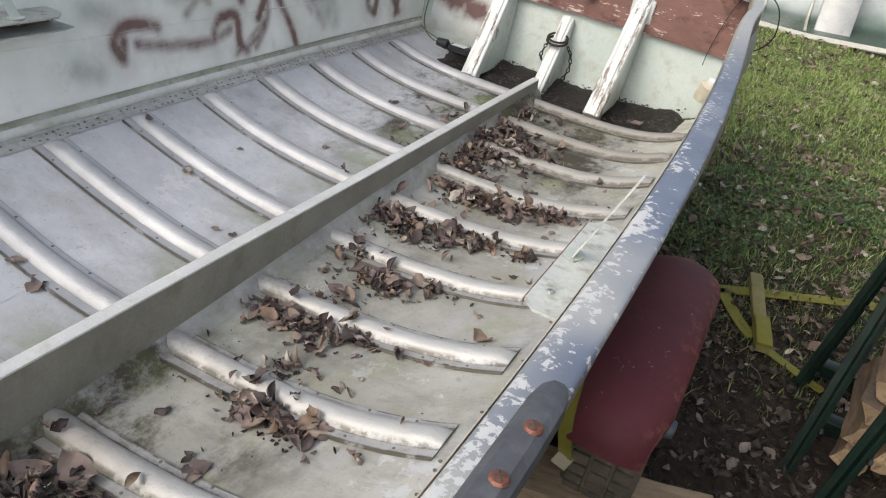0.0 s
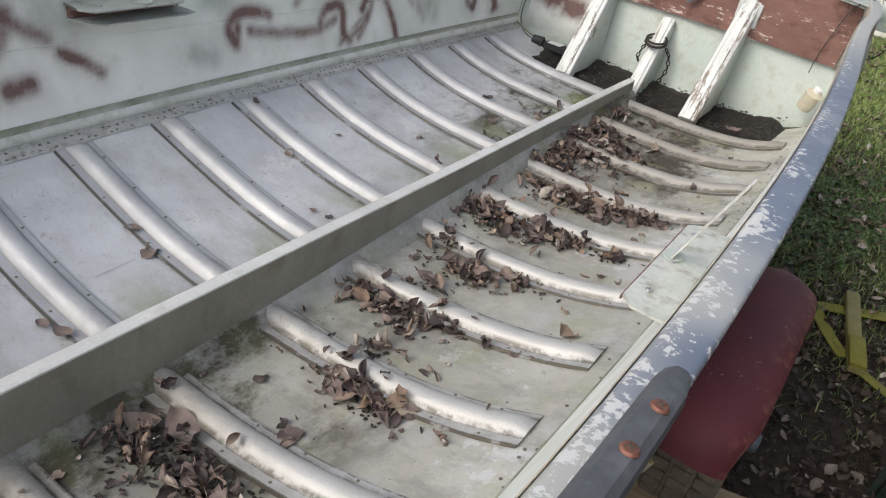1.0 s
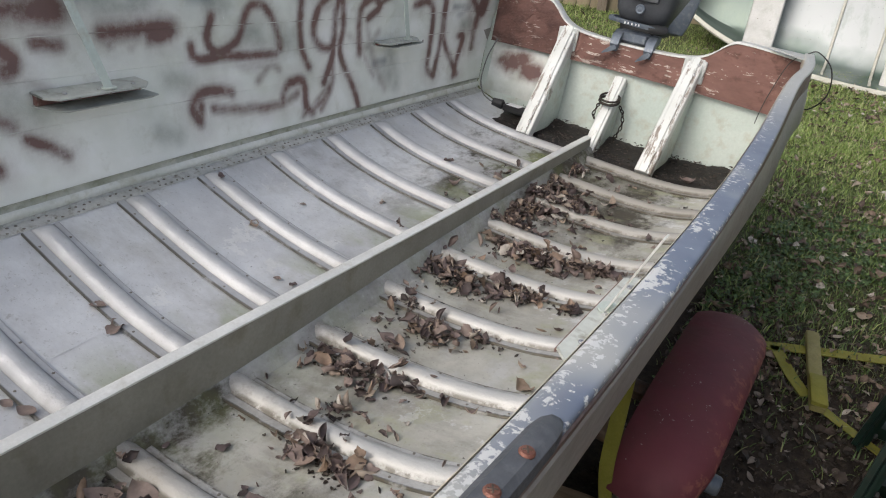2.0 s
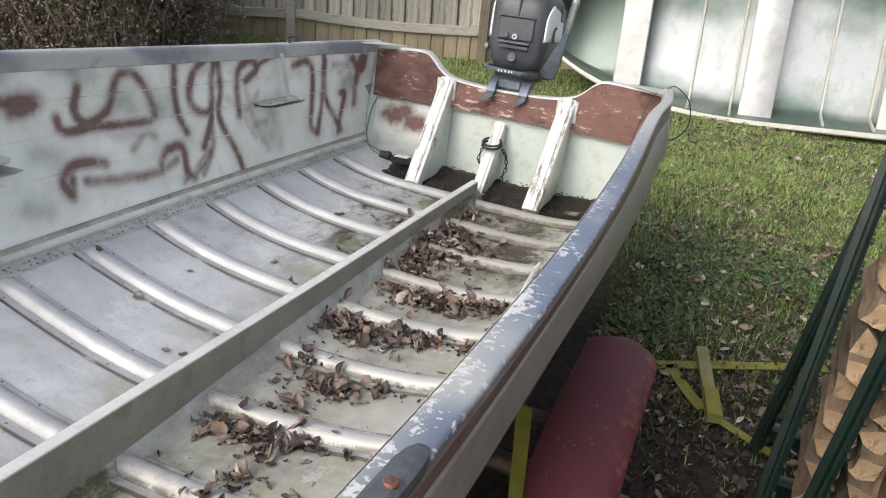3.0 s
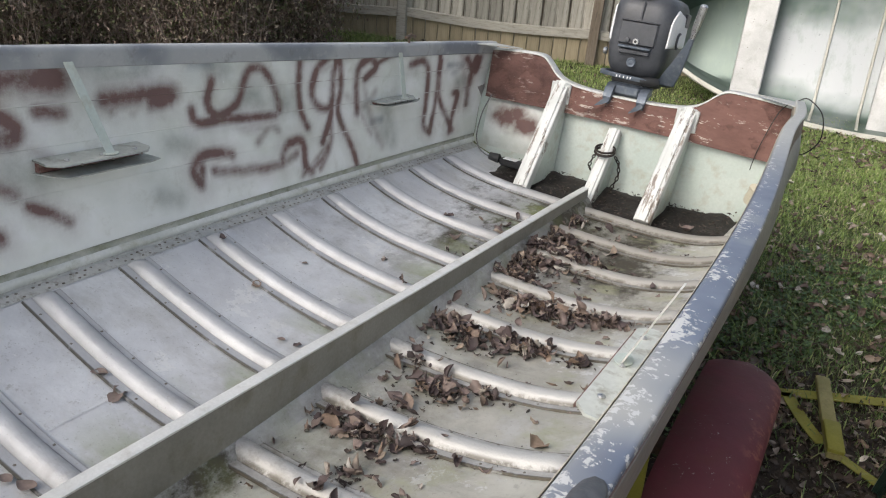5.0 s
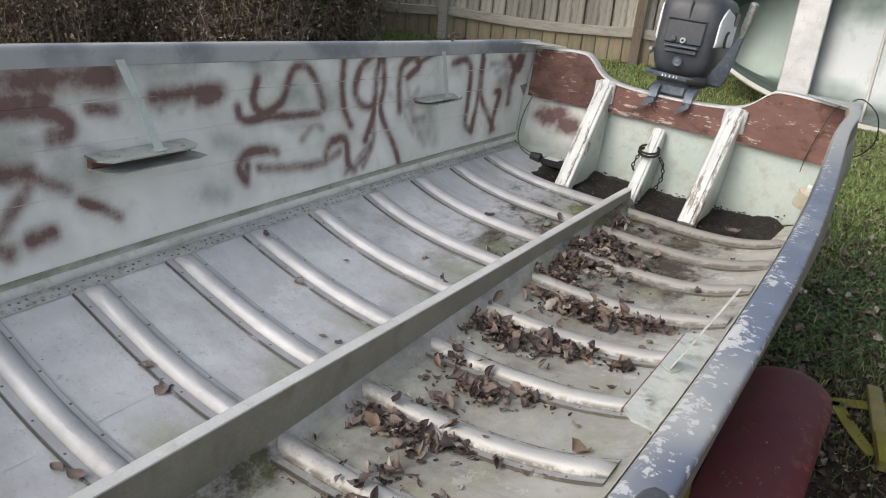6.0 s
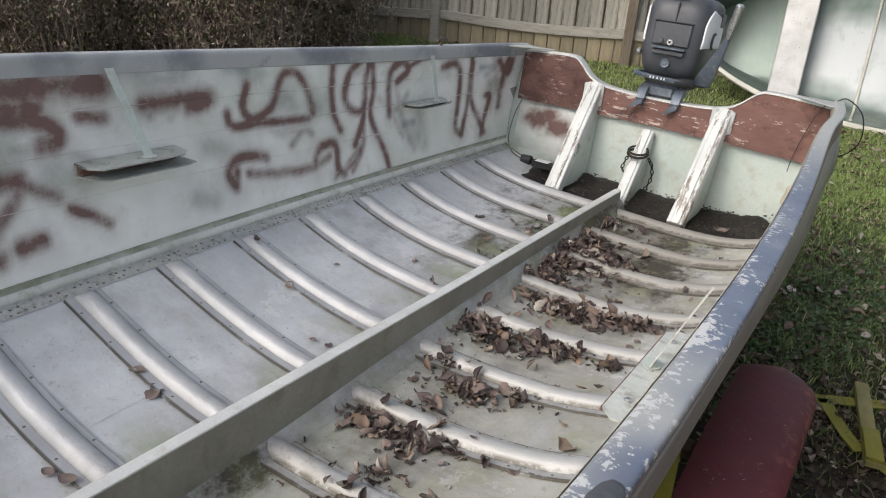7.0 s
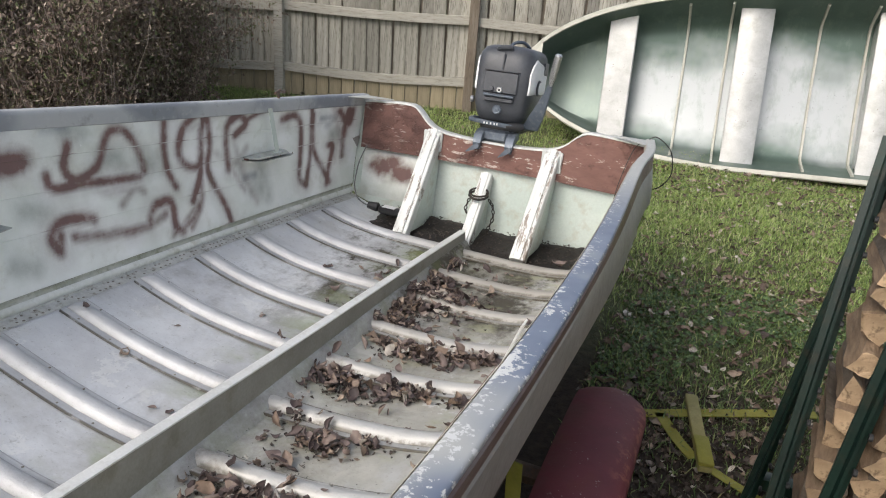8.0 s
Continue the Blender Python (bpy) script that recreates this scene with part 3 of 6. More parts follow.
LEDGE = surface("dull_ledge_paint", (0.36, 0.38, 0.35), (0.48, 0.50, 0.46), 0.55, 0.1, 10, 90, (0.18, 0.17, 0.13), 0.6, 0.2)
CHINE = surface("riveted_strip_paint", (0.46, 0.465, 0.445), (0.62, 0.625, 0.60), 0.5, 0.2, 16, 110, (0.15, 0.12, 0.07), 0.6, 0.3)
DARKRIVET = surface("dirty_rivet", (0.16, 0.14, 0.11), (0.30, 0.28, 0.25), 0.55, 0.4, 40, 200, (0.08, 0.05, 0.03), 0.5, 0.1)

# sprayed strokes on the side sheet: width, then (distance along the boat, share of the sheet's height)
SPRAY = []


def stroke(width, *pts, channel=0, weight=1.0):
    SPRAY.append((channel, width, weight, [(y, h) for y, h, *_ in spline([(y, h, 0) for y, h in pts], 5)] if len(pts) > 2 else list(pts)))


stroke(0.022, (2.595, 0.812), (2.570, 0.667), (2.604, 0.585), (2.687, 0.646), (2.744, 0.852), (2.809, 0.866), (2.862, 0.717), (2.879, 0.568))
stroke(0.022, (2.506, 0.642), (2.523, 0.555), (2.632, 0.552), (2.857, 0.530))
stroke(0.022, (2.985, 0.892), (2.977, 0.700), (2.985, 0.546), (3.018, 0.405))
stroke(0.024, (3.187, 0.990), (3.081, 0.862), (3.047, 0.667), (3.085, 0.547), (3.150, 0.557), (3.161, 0.810))
stroke(0.022, (3.187, 1.0), (3.163, 0.764), (3.150, 0.488), (3.095, 0.269))
stroke(0.022, (3.187, 1.0), (3.207, 0.711), (3.191, 0.479), (3.268, 0.167), (3.302, -0.047))
stroke(0.024, (3.307, 0.453), (3.299, 0.699), (3.309, 0.842), (3.374, 0.910), (3.415, 0.833), (3.350, 0.741))
stroke(0.016, (3.413, 0.858), (3.523, 0.936), weight=0.8)
stroke(0.026, (3.660, 0.838), (3.757, 0.858), (3.808, 0.741), (3.810, 0.455), (3.794, 0.226), (3.847, 0.140))
stroke(0.024, (3.847, 0.140), (3.895, 0.497), (3.893, 0.849), (3.89, 0.95))
stroke(0.024, (3.905, 0.848), (3.918, 0.493), (4.000, 0.233), (4.040, 0.100))
stroke(0.024, (4.017, 0.090), (4.063, 0.468), (4.033, 0.504))
stroke(0.026, (4.087, 0.860), (4.150, 0.700), (4.163, 0.863))
stroke(0.026, (4.140, 0.864), (4.129, 0.615), (4.131, 0.360))
stroke(0.026, (2.497, 0.166), (2.478, 0.266), (2.519, 0.345), (2.605, 0.344), (2.641, 0.317))
stroke(0.026, (2.499, 0.184), (2.512, 0.272))
stroke(0.024, (2.558, 0.237), (2.708, 0.190), (2.850, 0.175), (2.947, 0.226), weight=0.8)
stroke(0.026, (2.868, 0.187), (2.906, 0.304), (2.983, 0.303), (2.988, 0.122), (3.017, 0.066))
stroke(0.020, (3.068, 0.069), (3.125, 0.190), (3.147, 0.301), weight=0.7)
stroke(0.020, (2.765, 0.367), (2.826, 0.454), (2.867, 0.422), weight=0.55)
stroke(0.056, (1.20, 0.87), (1.757, 0.867), (1.845, 0.87), (1.957, 0.879), (2.096, 0.871))
stroke(0.046, (1.20, 0.80), (1.75, 0.806), (1.812, 0.785), (1.913, 0.779))
stroke(0.034, (1.20, 0.745), (1.742, 0.745), (1.86, 0.732), (1.95, 0.69), (1.958, 0.61), (1.916, 0.602))
stroke(0.028, (2.03, 0.72), (2.095, 0.700), weight=0.9)
stroke(0.038, (2.225, 0.745), (2.305, 0.758), (2.445, 0.757))
stroke(0.032, (2.43, 0.72), (2.37, 0.705))
stroke(0.020, (2.218, 0.728), (2.235, 0.68), weight=0.7)
stroke(0.034, (1.20, 0.49), (1.706, 0.481), (1.778, 0.464), (1.839, 0.457))
stroke(0.026, (1.839, 0.457), (1.872, 0.400), (1.923, 0.342), weight=0.85)
stroke(0.026, (1.839, 0.457), (1.819, 0.374), (1.766, 0.278), (1.731, 0.206), weight=0.85)
stroke(0.030, (1.802, 0.152), (1.856, 0.165))
stroke(0.034, (1.20, 0.20), (1.657, 0.158), (1.704, 0.170), (1.742, 0.127), weight=0.9)
stroke(0.022, (1.949, 0.276), (1.997, 0.223), (2.046, 0.160))
stroke(0.018, (3.207, 0.825), (3.156, 0.602), (3.131, 0.274), (2.968, 0.051), weight=0.6)
stroke(0.018, (3.290, 0.632), (3.344, 0.405), (3.397, 0.252), weight=0.45)
stroke(0.020, (2.978, 0.072), (3.065, 0.116), (3.128, 0.223), weight=0.8)
stroke(0.018, (3.255, -0.02), (3.275, -0.03), weight=0.9)
for pts in (((3.30, 0.95), (3.36, 0.60), (3.42, 0.30), (3.47, 0.12)), ((3.24, 0.62), (3.34, 0.50), (3.42, 0.62)), ((2.62, 0.60), (2.70, 0.48), (2.86, 0.46)), ((3.06, 0.80), (3.20, 0.90), (3.33, 0.97)), ((4.05, 0.90), (4.10, 0.60), (4.08, 0.30)), ((2.30, 0.66), (2.40, 0.80), (2.46, 0.70)), ((1.85, 0.60), (1.98, 0.55), (2.05, 0.45))):
    stroke(0.026, *pts, weight=0.38)
# grey-green and dark grey blotches
for y, h, w in ((2.435, 0.46, 0.05), (2.37, 0.16, 0.045), (2.90, 0.64, 0.06), (2.74, 0.70, 0.06), (3.48, 0.26, 0.075), (2.25, 0.93, 0.06), (1.77, 0.60, 0.08), (1.95, 0.44, 0.06), (4.08, 0.62, 0.05), (2.62, 0.90, 0.05), (1.55, 0.30, 0.07)):
    stroke(w, (y - 0.02, h), (y + 0.03, h - 0.03), channel=1, weight=0.75)
for y, h, w in ((2.55, 0.93, 0.03), (3.00, 0.96, 0.03), (4.0, 0.8, 0.022), (2.35, 0.98, 0.045), (1.83, 1.02, 0.05), (3.43, 0.36, 0.025)):
    stroke(w, (y - 0.03, h), (y + 0.04, h), channel=2, weight=0.7)
stroke(0.030, (2.16, 0.955), (2.27, 0.975), (2.39, 0.955), channel=2, weight=0.8)
stroke(0.030, (2.27, 0.875), (2.36, 0.89), channel=1, weight=0.9)
# next stroke: shadow and dirt streak below the aft ledge, painted grey-green
stroke(0.055, (3.50, 0.44), (3.54, 0.28), (3.55, 0.14), channel=1, weight=0.62)
stroke(0.030, (3.36, 0.50), (3.42, 0.30), (3.52, 0.18), channel=1, weight=0.5)
stroke(0.026, (4.02, 0.72), (4.06, 0.80), channel=2, weight=0.6)


def paint_attribute(me, ys, heights):
    """Lays the sprayed strokes into a colour attribute of a mesh made of rows along the boat."""
    yy = np.repeat(np.array(ys), len(heights))
    hh = np.tile(np.array(heights), len(ys)) * 0.47
    col = np.zeros((len(yy), 4), dtype=np.float32)
    col[:, 3] = 1
    for ch, w, weight, pts in SPRAY:
        near = np.full(len(yy), 9.0)
        for (y0, h0), (y1, h1) in zip(pts[:-1], pts[1:]):
            h0, h1 = h0 * 0.47, h1 * 0.47
            dy, dh = y1 - y0, h1 - h0
            t = np.clip(((yy - y0) * dy + (hh - h0) * dh) / (dy * dy + dh * dh + 1e-9), 0, 1)
            near = np.minimum(near, np.hypot(yy - y0 - t * dy, hh - h0 - t * dh))
        amt = np.maximum(np.exp(-(near / (0.90 * w)) ** 1.9), 0.27 * np.exp(-(near / (2.5 * w)) ** 2)) * weight
        col[:, ch] = np.maximum(col[:, ch], amt)
    at = me.color_attributes.new("spray", "FLOAT_COLOR", "POINT")
    at.data.foreach_set("color", col.ravel())


def stud(name, me, parent, m):
    """One small fastener; alike ones share a mesh."""
    ob = new(name, me)
    ob.parent, ob.matrix_basis = parent, m
    return ob


LIP_STUD = Geo().lathe([(0.006, 0), (0.005, 0.002), (0.001, 0.0035)], pose(0, 0, 0), 8).data("rivet", CHROME)
RIB_STUD = Geo().lathe([(0.004, 0), (0.0035, 0.002), (0.0006, 0.003)], pose(0, 0, 0), 6).data("rivet", DARKRIVET)
BIG_STUD = Geo().lathe([(0.0065, 0), (0.0065, 0.002), (0.0045, 0.004), (0.001, 0.005)], pose(0, 0, 0), 10).data("bolt", CHROME)


def build_boat():
    boat = thing("motorboat", "open aluminium boat with pale green inside and peeling grey rim", "boat", BOAT)
    ys = stations(BOW_Y, TRANSOM, 0.05)

    # hull bottom: inner floor sheet with lapped seams, and outer skin
    g = Geo()
    xs = [i / 28 for i in range(-28, 29)]
    rows = []
    for y in ys:
        u = TRANSOM - y
        a, c = chine(u)
        rows.append([(k * a, y + (0.145 * floor_z(k * a, u) if u < 0.01 else 0), floor_z(k * a, u) + (0.002 if abs(k) > 0.52 else 0)) for k in xs])
    g.loft(rows, closed=False)
    floor = part("hull_floor", g, ALU_FLOOR, boat, "worn grey-painted metal hull floor with lichen stains")
    g = Geo()
    g.loft([[(x, y, z - 0.012) for x, y, z in reversed(r)] for r in rows], closed=False)
    part("hull_bottom", g, HULLG, boat)

    # plate seams: low lapped edges across and along the floor
    for side in (-1, 1):
        for k in (0.42,):
            for bay in range(11):
                ya = TRANSOM - 0.295 * bay - 0.05
                off = random.uniform(-0.025, 0.025)
                if random.random() < 0.35:
                    continue
                prof = []
                for j in range(7):
                    y = ya - 0.20 * j / 6
                    u = TRANSOM - y
                    x = side * (k * chine(u)[0] + off)
                    z = floor_z(x, u) + 0.0004 * math.sin(23 * y)
                    prof.append([(x + 0.007, y, z - 0.0002), (x + 0.003, y, z + 0.0005), (x, y, z + 0.0005), (x - 0.004, y, z - 0.0002)])
                part("floor_seam", Geo().loft(prof, closed=False), ALU_FLOOR, floor)

    # sides
    for side in (-1, 1):
        inner, outer = Geo(), Geo()
        fine = side < 0
        yy = stations(BOW_Y, TRANSOM, 0.012 if fine else 0.05)
        nv = 44 if fine else 12
        strip, band, cove, rows_in, rows_out = [], [], [], [], []
        for y in yy:
            u = TRANSOM - y
            a, c = chine(u)
            b, gz = rim(u)
            x0, z0, x1, z1 = a + 0.038, c + 0.062, b - 0.028, gz - 0.012
            ln = []
            for i in range(nv + 1):
                h = i / nv
                bulge = 0.012 * math.sin(math.pi * h)
                lap = 0.0015 - 0.0015 * (h > 0.31) - 0.0015 * (h > 0.55) - 0.0015 * (h > 0.76)
                z = z0 + (z1 - z0) * h
                ln.append((side * (x0 + (x1 - x0) * h + bulge + lap), y + 0.145 * z * (1 - smoothstep(0, 0.3, u)), z))
            rows_in.append(ln)
            rows_out.append([(p[0] + side * 0.014, p[1], p[2]) for p in ln[::max(1, nv // 10)]])
            sh = 0.145 * c * (1 - smoothstep(0, 0.3, u))
            strip.append([(side * (a - 0.004), y + sh, c + 0.003), (side * (a + 0.031), y + sh, c + 0.0135), (side * (a + 0.034), y + sh, c + 0.020)])
            band.append([(side * (a + px_), y + sh, c + pz) for px_, pz in ((0.034, 0.020), (0.030, 0.023), (0.0285, 0.029), (0.0295, 0.036), (0.033, 0.042), (0.037, 0.046))])
            cove.append([(side * (a + px_), y + sh, c + pz) for px_, pz in ((0.037, 0.046), (0.041, 0.049), (0.0425, 0.054), (0.041, 0.060), (0.037, 0.066))])
        inner.loft(rows_in, closed=False)
        ob = part("side_panel", inner, SIDE_PAINT, boat, "pale green side sheet sprayed with brown scribbles" if fine else "pale green side sheet")
        if fine:
            paint_attribute(ob.data, yy, np.linspace(0, 1, nv + 1))
            for h in (0.31, 0.55, 0.76):
                k = round(h * nv)
                seam = [[(r[k][0] + 0.0004, r[k][1], r[k][2] + 0.0015), (r[k][0] + 0.0014, r[k][1], r[k][2] + 0.0006), (r[k][0] + 0.0013, r[k][1], r[k][2] - 0.0008), (r[k][0] + 0.0003, r[k][1], r[k][2] - 0.0018)] for r in rows_in[::4]]
                paint_attribute(part("lap_seam", Geo().loft(seam, closed=False), SIDE_PAINT, ob).data, yy[::4], [h] * 4)
        outer.loft([list(reversed(r)) for r in rows_out], closed=False)
        part("outer_side", outer, HULLG, boat, "dull outer hull side")
        part("chine_flange", Geo().loft(strip, closed=False), CHINE if side < 0 else ALU_FLOOR, boat, "grey riveted strip along the floor's edge")
        part("spray_rail", Geo().loft(band, closed=False), RAILP, boat, "pale moulded strip along the side's foot")
        part("rail_cove", Geo().loft(cove, closed=False), COVE, boat, "groove above the moulded strip, olive for its shade and stains")
        # two rows of rivets on the flange
        g = Geo()
        dome = [(0.0042, 0), (0.0036, 0.0014), (0.0005, 0.0024)]
        for y in stations(0.5, 4.1, 0.021):
            u = TRANSOM - y
            a, c = chine(u)
            for off, dz in ((0.006, 0.006), (0.025, 0.0115)):
                if random.random() < (0.62 if side < 0 else 0.25):
                    g.lathe(dome, pose(side * (a + off + random.uniform(-0.003, 0.003)), y + (0.01 if off > 0.02 else 0) + random.uniform(-0.003, 0.003), c + dz), 6)
        tagged(part("rivets", g, DARKRIVET, boat), kind="stuff")
        # gunwale: a hollow rim with a top face and an inner lip
        sec = [(-0.037, -0.052), (-0.040, -0.049), (-0.041, -0.010), (-0.0395, -0.003), (-0.037, 0.002), (-0.033, 0.0045), (-0.030, 0.005), (-0.006, 0.005), (-0.003, 0.0045), (-0.001, 0.0025), (0.0, -0.001), (-0.002, -0.006), (-0.012, -0.012), (-0.030, -0.016)]
        rings = []
        for y in stations(BOW_Y, TRANSOM, 0.025):
            u = TRANSOM - y
            b, gz = rim(u)
            sh = 0.145 * gz * (1 - smoothstep(0, 0.35, u))
            w = min(1.0, b / 0.06 + 0.05)
            rings.append([(side * (b + dx * w), y + sh, gz + dz) for dx, dz in sec])
        if side < 0:
            rings = [list(reversed(r)) for r in rings]
        ob = part("gunwale", Geo().loft(rings), RIM if side > 0 else RIM_FAR, boat, "grey-blue gunwale with paint chipped to bare metal")
        worn = [0.2, 0, 0, 0.5, 0.8, 1.0, 0.9, 0.1, 0.5, 0.7, 0.6, 0, 0, 0]
        at = ob.data.attributes.new("edge", "FLOAT", "POINT")
        at.data.foreach_set("value", [worn[i] for i in (range(13, -1, -1) if side < 0 else range(14))] * len(rings))
        if side > 0:
            bead = []
            for y in stations(BOW_Y + 0.4, TRANSOM - 0.05, 0.05):
                b, gz = rim(TRANSOM - y)
                sh = 0.145 * gz * (1 - smoothstep(0, 0.35, TRANSOM - y))
                bead.append([(side * (b + dx), y + sh, gz + dz) for dx, dz in ((-0.0400, -0.001), (-0.0412, -0.002), (-0.0424, -0.008), (-0.0424, -0.040), (-0.0410, -0.042), (-0.0400, -0.042))])
            part("rim_bead", Geo().loft(bead if side > 0 else [list(reversed(r)) for r in bead]), BEAD, boat, "worn cream inner edge of the rim")
        # outer side under the rim: a brown band, then a pale strake that turns in to the bottom
        band, strake = [], []
        for y in stations(BOW_Y, TRANSOM, 0.06):
            u = TRANSOM - y
            b, gz = rim(u)
            a, c = chine(u)
            out = (0.026 - 0.048 * smoothstep(1.0, 2.5, u)) * smoothstep(0.0, 0.35, u) * bow(u)

            def shear(z):
                return y + 0.145 * z * (1 - smoothstep(0, 0.35, u))
            z1, z2, z3 = gz - 0.062, gz - 0.19, c + 0.10
            x1, x2 = b - 0.006 + out * 0.35, b - 0.004 + out
            band.append([(side * (b - 0.008), shear(gz), gz - 0.012), (side * (b - 0.002), shear(gz), gz - 0.016), (side * x1, shear(z1), z1), (side * (x1 - 0.006), shear(z1), z1 - 0.003)])
            strake.append([(side * (x1 - 0.004), shear(z1), z1), (side * (x1 + 0.001), shear(z1), z1 - 0.008), (side * (x1 + (x2 - x1) * 0.7), shear(z2), (z1 + z2) / 2), (side * x2, shear(z2), z2), (side * (x2 - 0.012), shear(z2), z2 - 0.03), (side * (a + 0.062), shear(z3), z3), (side * (a + 0.03), shear(c), c - 0.01)])
        part("rub_strip", Geo().loft(band if side < 0 else [list(reversed(r)) for r in band], closed=False), OUTER, boat, "brown painted strake under the rim")
        part("outer_strake", Geo().loft(strake if side < 0 else [list(reversed(r)) for r in strake], closed=False), HULLG, boat, "dull pale strake streaked with brown")
        # lip rivets
        for y in (stations(0.6, 4.1, 0.155) if side > 0 else ()):
            b, gz = rim(TRANSOM - y)
            stud("rivet", LIP_STUD, boat, Matrix.Translation((side * (b - 0.040), y, gz - 0.042)) @ pose(0, 0, 0, 0, -90 * side, 0))

    # ribs
    RIB_SHIFT = [0.0, 0.002, 0.006, -0.002, -0.004, -0.006, -0.001, 0.014, 0.026, 0.02, 0.02]
    rsec = [(-0.0572, 0.0012), (-0.0545, 0.0066), (-0.050, 0.0064), (-0.033, 0.0052), (-0.0305, 0.0054), (-0.0265, 0.010), (-0.021, 0.018), (-0.012, 0.0250), (0.0, 0.0278), (0.012, 0.0250), (0.021, 0.018), (0.0265, 0.010), (0.0305, 0.0054), (0.033, 0.0052), (0.042, 0.006), (0.046, 0.006), (0.046, 0.001)]
    for i, sh in enumerate(RIB_SHIFT):
        y = TRANSOM - 0.295 - 0.295 * i + sh
        u = TRANSOM - y
        a, c = chine(u)
        rings = []
        n = 44
        for k in range(n + 1):
            x = -a * 0.985 + 1.965 * a * k / n
            z = floor_z(x, u)
            e = min(1.0, (k + 0.25) / 1.2, (n - k + 0.25) / 1.2)
            wob = 0.0015 * math.sin(9 * x + i)
            rings.append([(x, y + dy + wob, z + 0.0015 + (dz if dz < 0.01 else 0.0045 + (dz - 0.0045) * e)) for dy, dz in rsec])
        rib = part("rib", Geo().loft(rings), RIB_METAL, boat, "silvery half-round hull rib")
        # weights of the painted gap shade at edges and creases; also place the silt
        edge_dark = [1, 1, 0.05, 0.05, 0.5, 0.15, 0, 0, 0, 0, 0, 0.15, 0.6, 0.1, 0.05, 0.5, 0.5]
        at = rib.data.attributes.new("edge", "FLOAT", "POINT")
        at.data.foreach_set("value", edge_dark * len(rings))
        for x in (-0.62, -0.5, -0.38, -0.26, 0.26, 0.38, 0.5, 0.6):
            for dy in (-0.044, 0.039):
                stud("rivet", RIB_STUD, rib, pose(x * a / 0.69, y + dy, floor_z(x * a / 0.69, u) + 0.006))

    # keelson: a box beam, deep at the waist and shallow where it rides on the ribs towards the stern
    def keel_top(y):
        return 0.127 + 0.012 * smoothstep(2.4, 3.9, y) + 0.05 * max(0, TRANSOM - y - 3.0) ** 2

    def keel_foot(y):
        return keel_z(TRANSOM - y) + 0.034 + 0.020 * smoothstep(1.75, 3.3, y)
    w, kx = 0.0140, 0.001
    rings, web, cap = [], [], []
    for y in stations(-0.2, 4.02, 0.06):
        zt, zb = keel_top(y), keel_foot(y)
        fl = 0.003 + 0.009 * smoothstep(2.6, 1.6, y)
        sec = [(-w - fl, zb - 0.006), (-w - fl + 0.001, zb + 0.004), (-w, zt - 0.004), (-w + 0.003, zt - 0.001), (w - 0.003, zt - 0.001), (w, zt - 0.004), (w + fl - 0.001, zb + 0.004), (w + fl, zb - 0.006)]
        cap.append([(kx + x, y, zt + dz) for x, dz in ((-w - 0.0008, -0.004), (-w - 0.0008, 0.0002), (-w + 0.0015, 0.0015), (w - 0.0015, 0.0015), (w + 0.0008, 0.0002), (w + 0.0008, -0.004))])
        rings.append([(kx + x, y, z) for x, z in sec])
        kz = keel_z(TRANSOM - y)
        web.append([(kx + px_, y, pz) for px_, pz in ((0.062, kz - 0.003), (0.052, kz + 0.006), (0.030, zb - 0.010), (0.012, zb), (-0.012, zb), (-0.030, zb - 0.010), (-0.052, kz + 0.006), (-0.062, kz - 0.003))])
    # dark sides and a pale top strip hold the beam's shading in colour
    beam = part("keelson", Geo().loft([list(reversed(r)) for r in rings]), BEAM_SHADED, boat, "grey-beige box beam down the middle, its sides darkened for shade")
    part("beam_top_face", Geo().loft([list(reversed(r)) for r in cap]), BEAM_LIT, beam, "top face of the beam, made pale as if lit")
    part("keelson_foot", Geo().loft([list(reversed(r)) for r in web]), ALU_FLOOR, beam, "flared foot flange of the beam")

    # transom sheet
    def stern_strip(line, y_off, thick):
        """A board in the transom's plane from outline points (x, z)."""
        fr = [(x, stern_y(z) + y_off, z) for x, z in line]
        bk = [(x, y + thick, z) for x, y, z in fr]
        n = len(line)
        g = Geo()
        g.add(fr + bk, [tuple(range(n)), tuple(range(2 * n - 1, n - 1, -1))] + [((i + 1) % n, i, n + i, n + (i + 1) % n) for i in range(n)])
        return g
    a, c = chine(0)
    b, gz = rim(0)
    low = [(k * a, floor_z(k * a, 0)) for k in (-1, -0.8, -0.6, -0.4, -0.2, 0, 0.2, 0.4, 0.6, 0.8, 1)]
    top = [(0.447, 0.63), (0.40, 0.605), (0.365, 0.572), (0.325, 0.545), (0.27, 0.527), (0.19, 0.518), (0.10, 0.514)]
    notch = top + [(0, 0.513)] + [(-x, z) for x, z in reversed(top)]
    edge = []
    for k in range(9):
        h = k / 8
        edge.append((a + 0.044 + (b - 0.066 - a) * h + 0.012 * math.sin(math.pi * h), c + 0.062 + (gz - 0.074 - c) * h))
    edge = [(a + 0.05, c + 0.03)] + edge[:-1]
    outline = [(-b + 0.02, 0.615)] + [(-x, z) for x, z in reversed(edge)] + low + edge + [(b - 0.02, 0.615), (0.57, 0.628)] + notch + [(-0.57, 0.628)]
    part("transom_sheet", stern_strip(outline, 0.012, 0.03), WHITE, boat, "white-painted transom sheet")
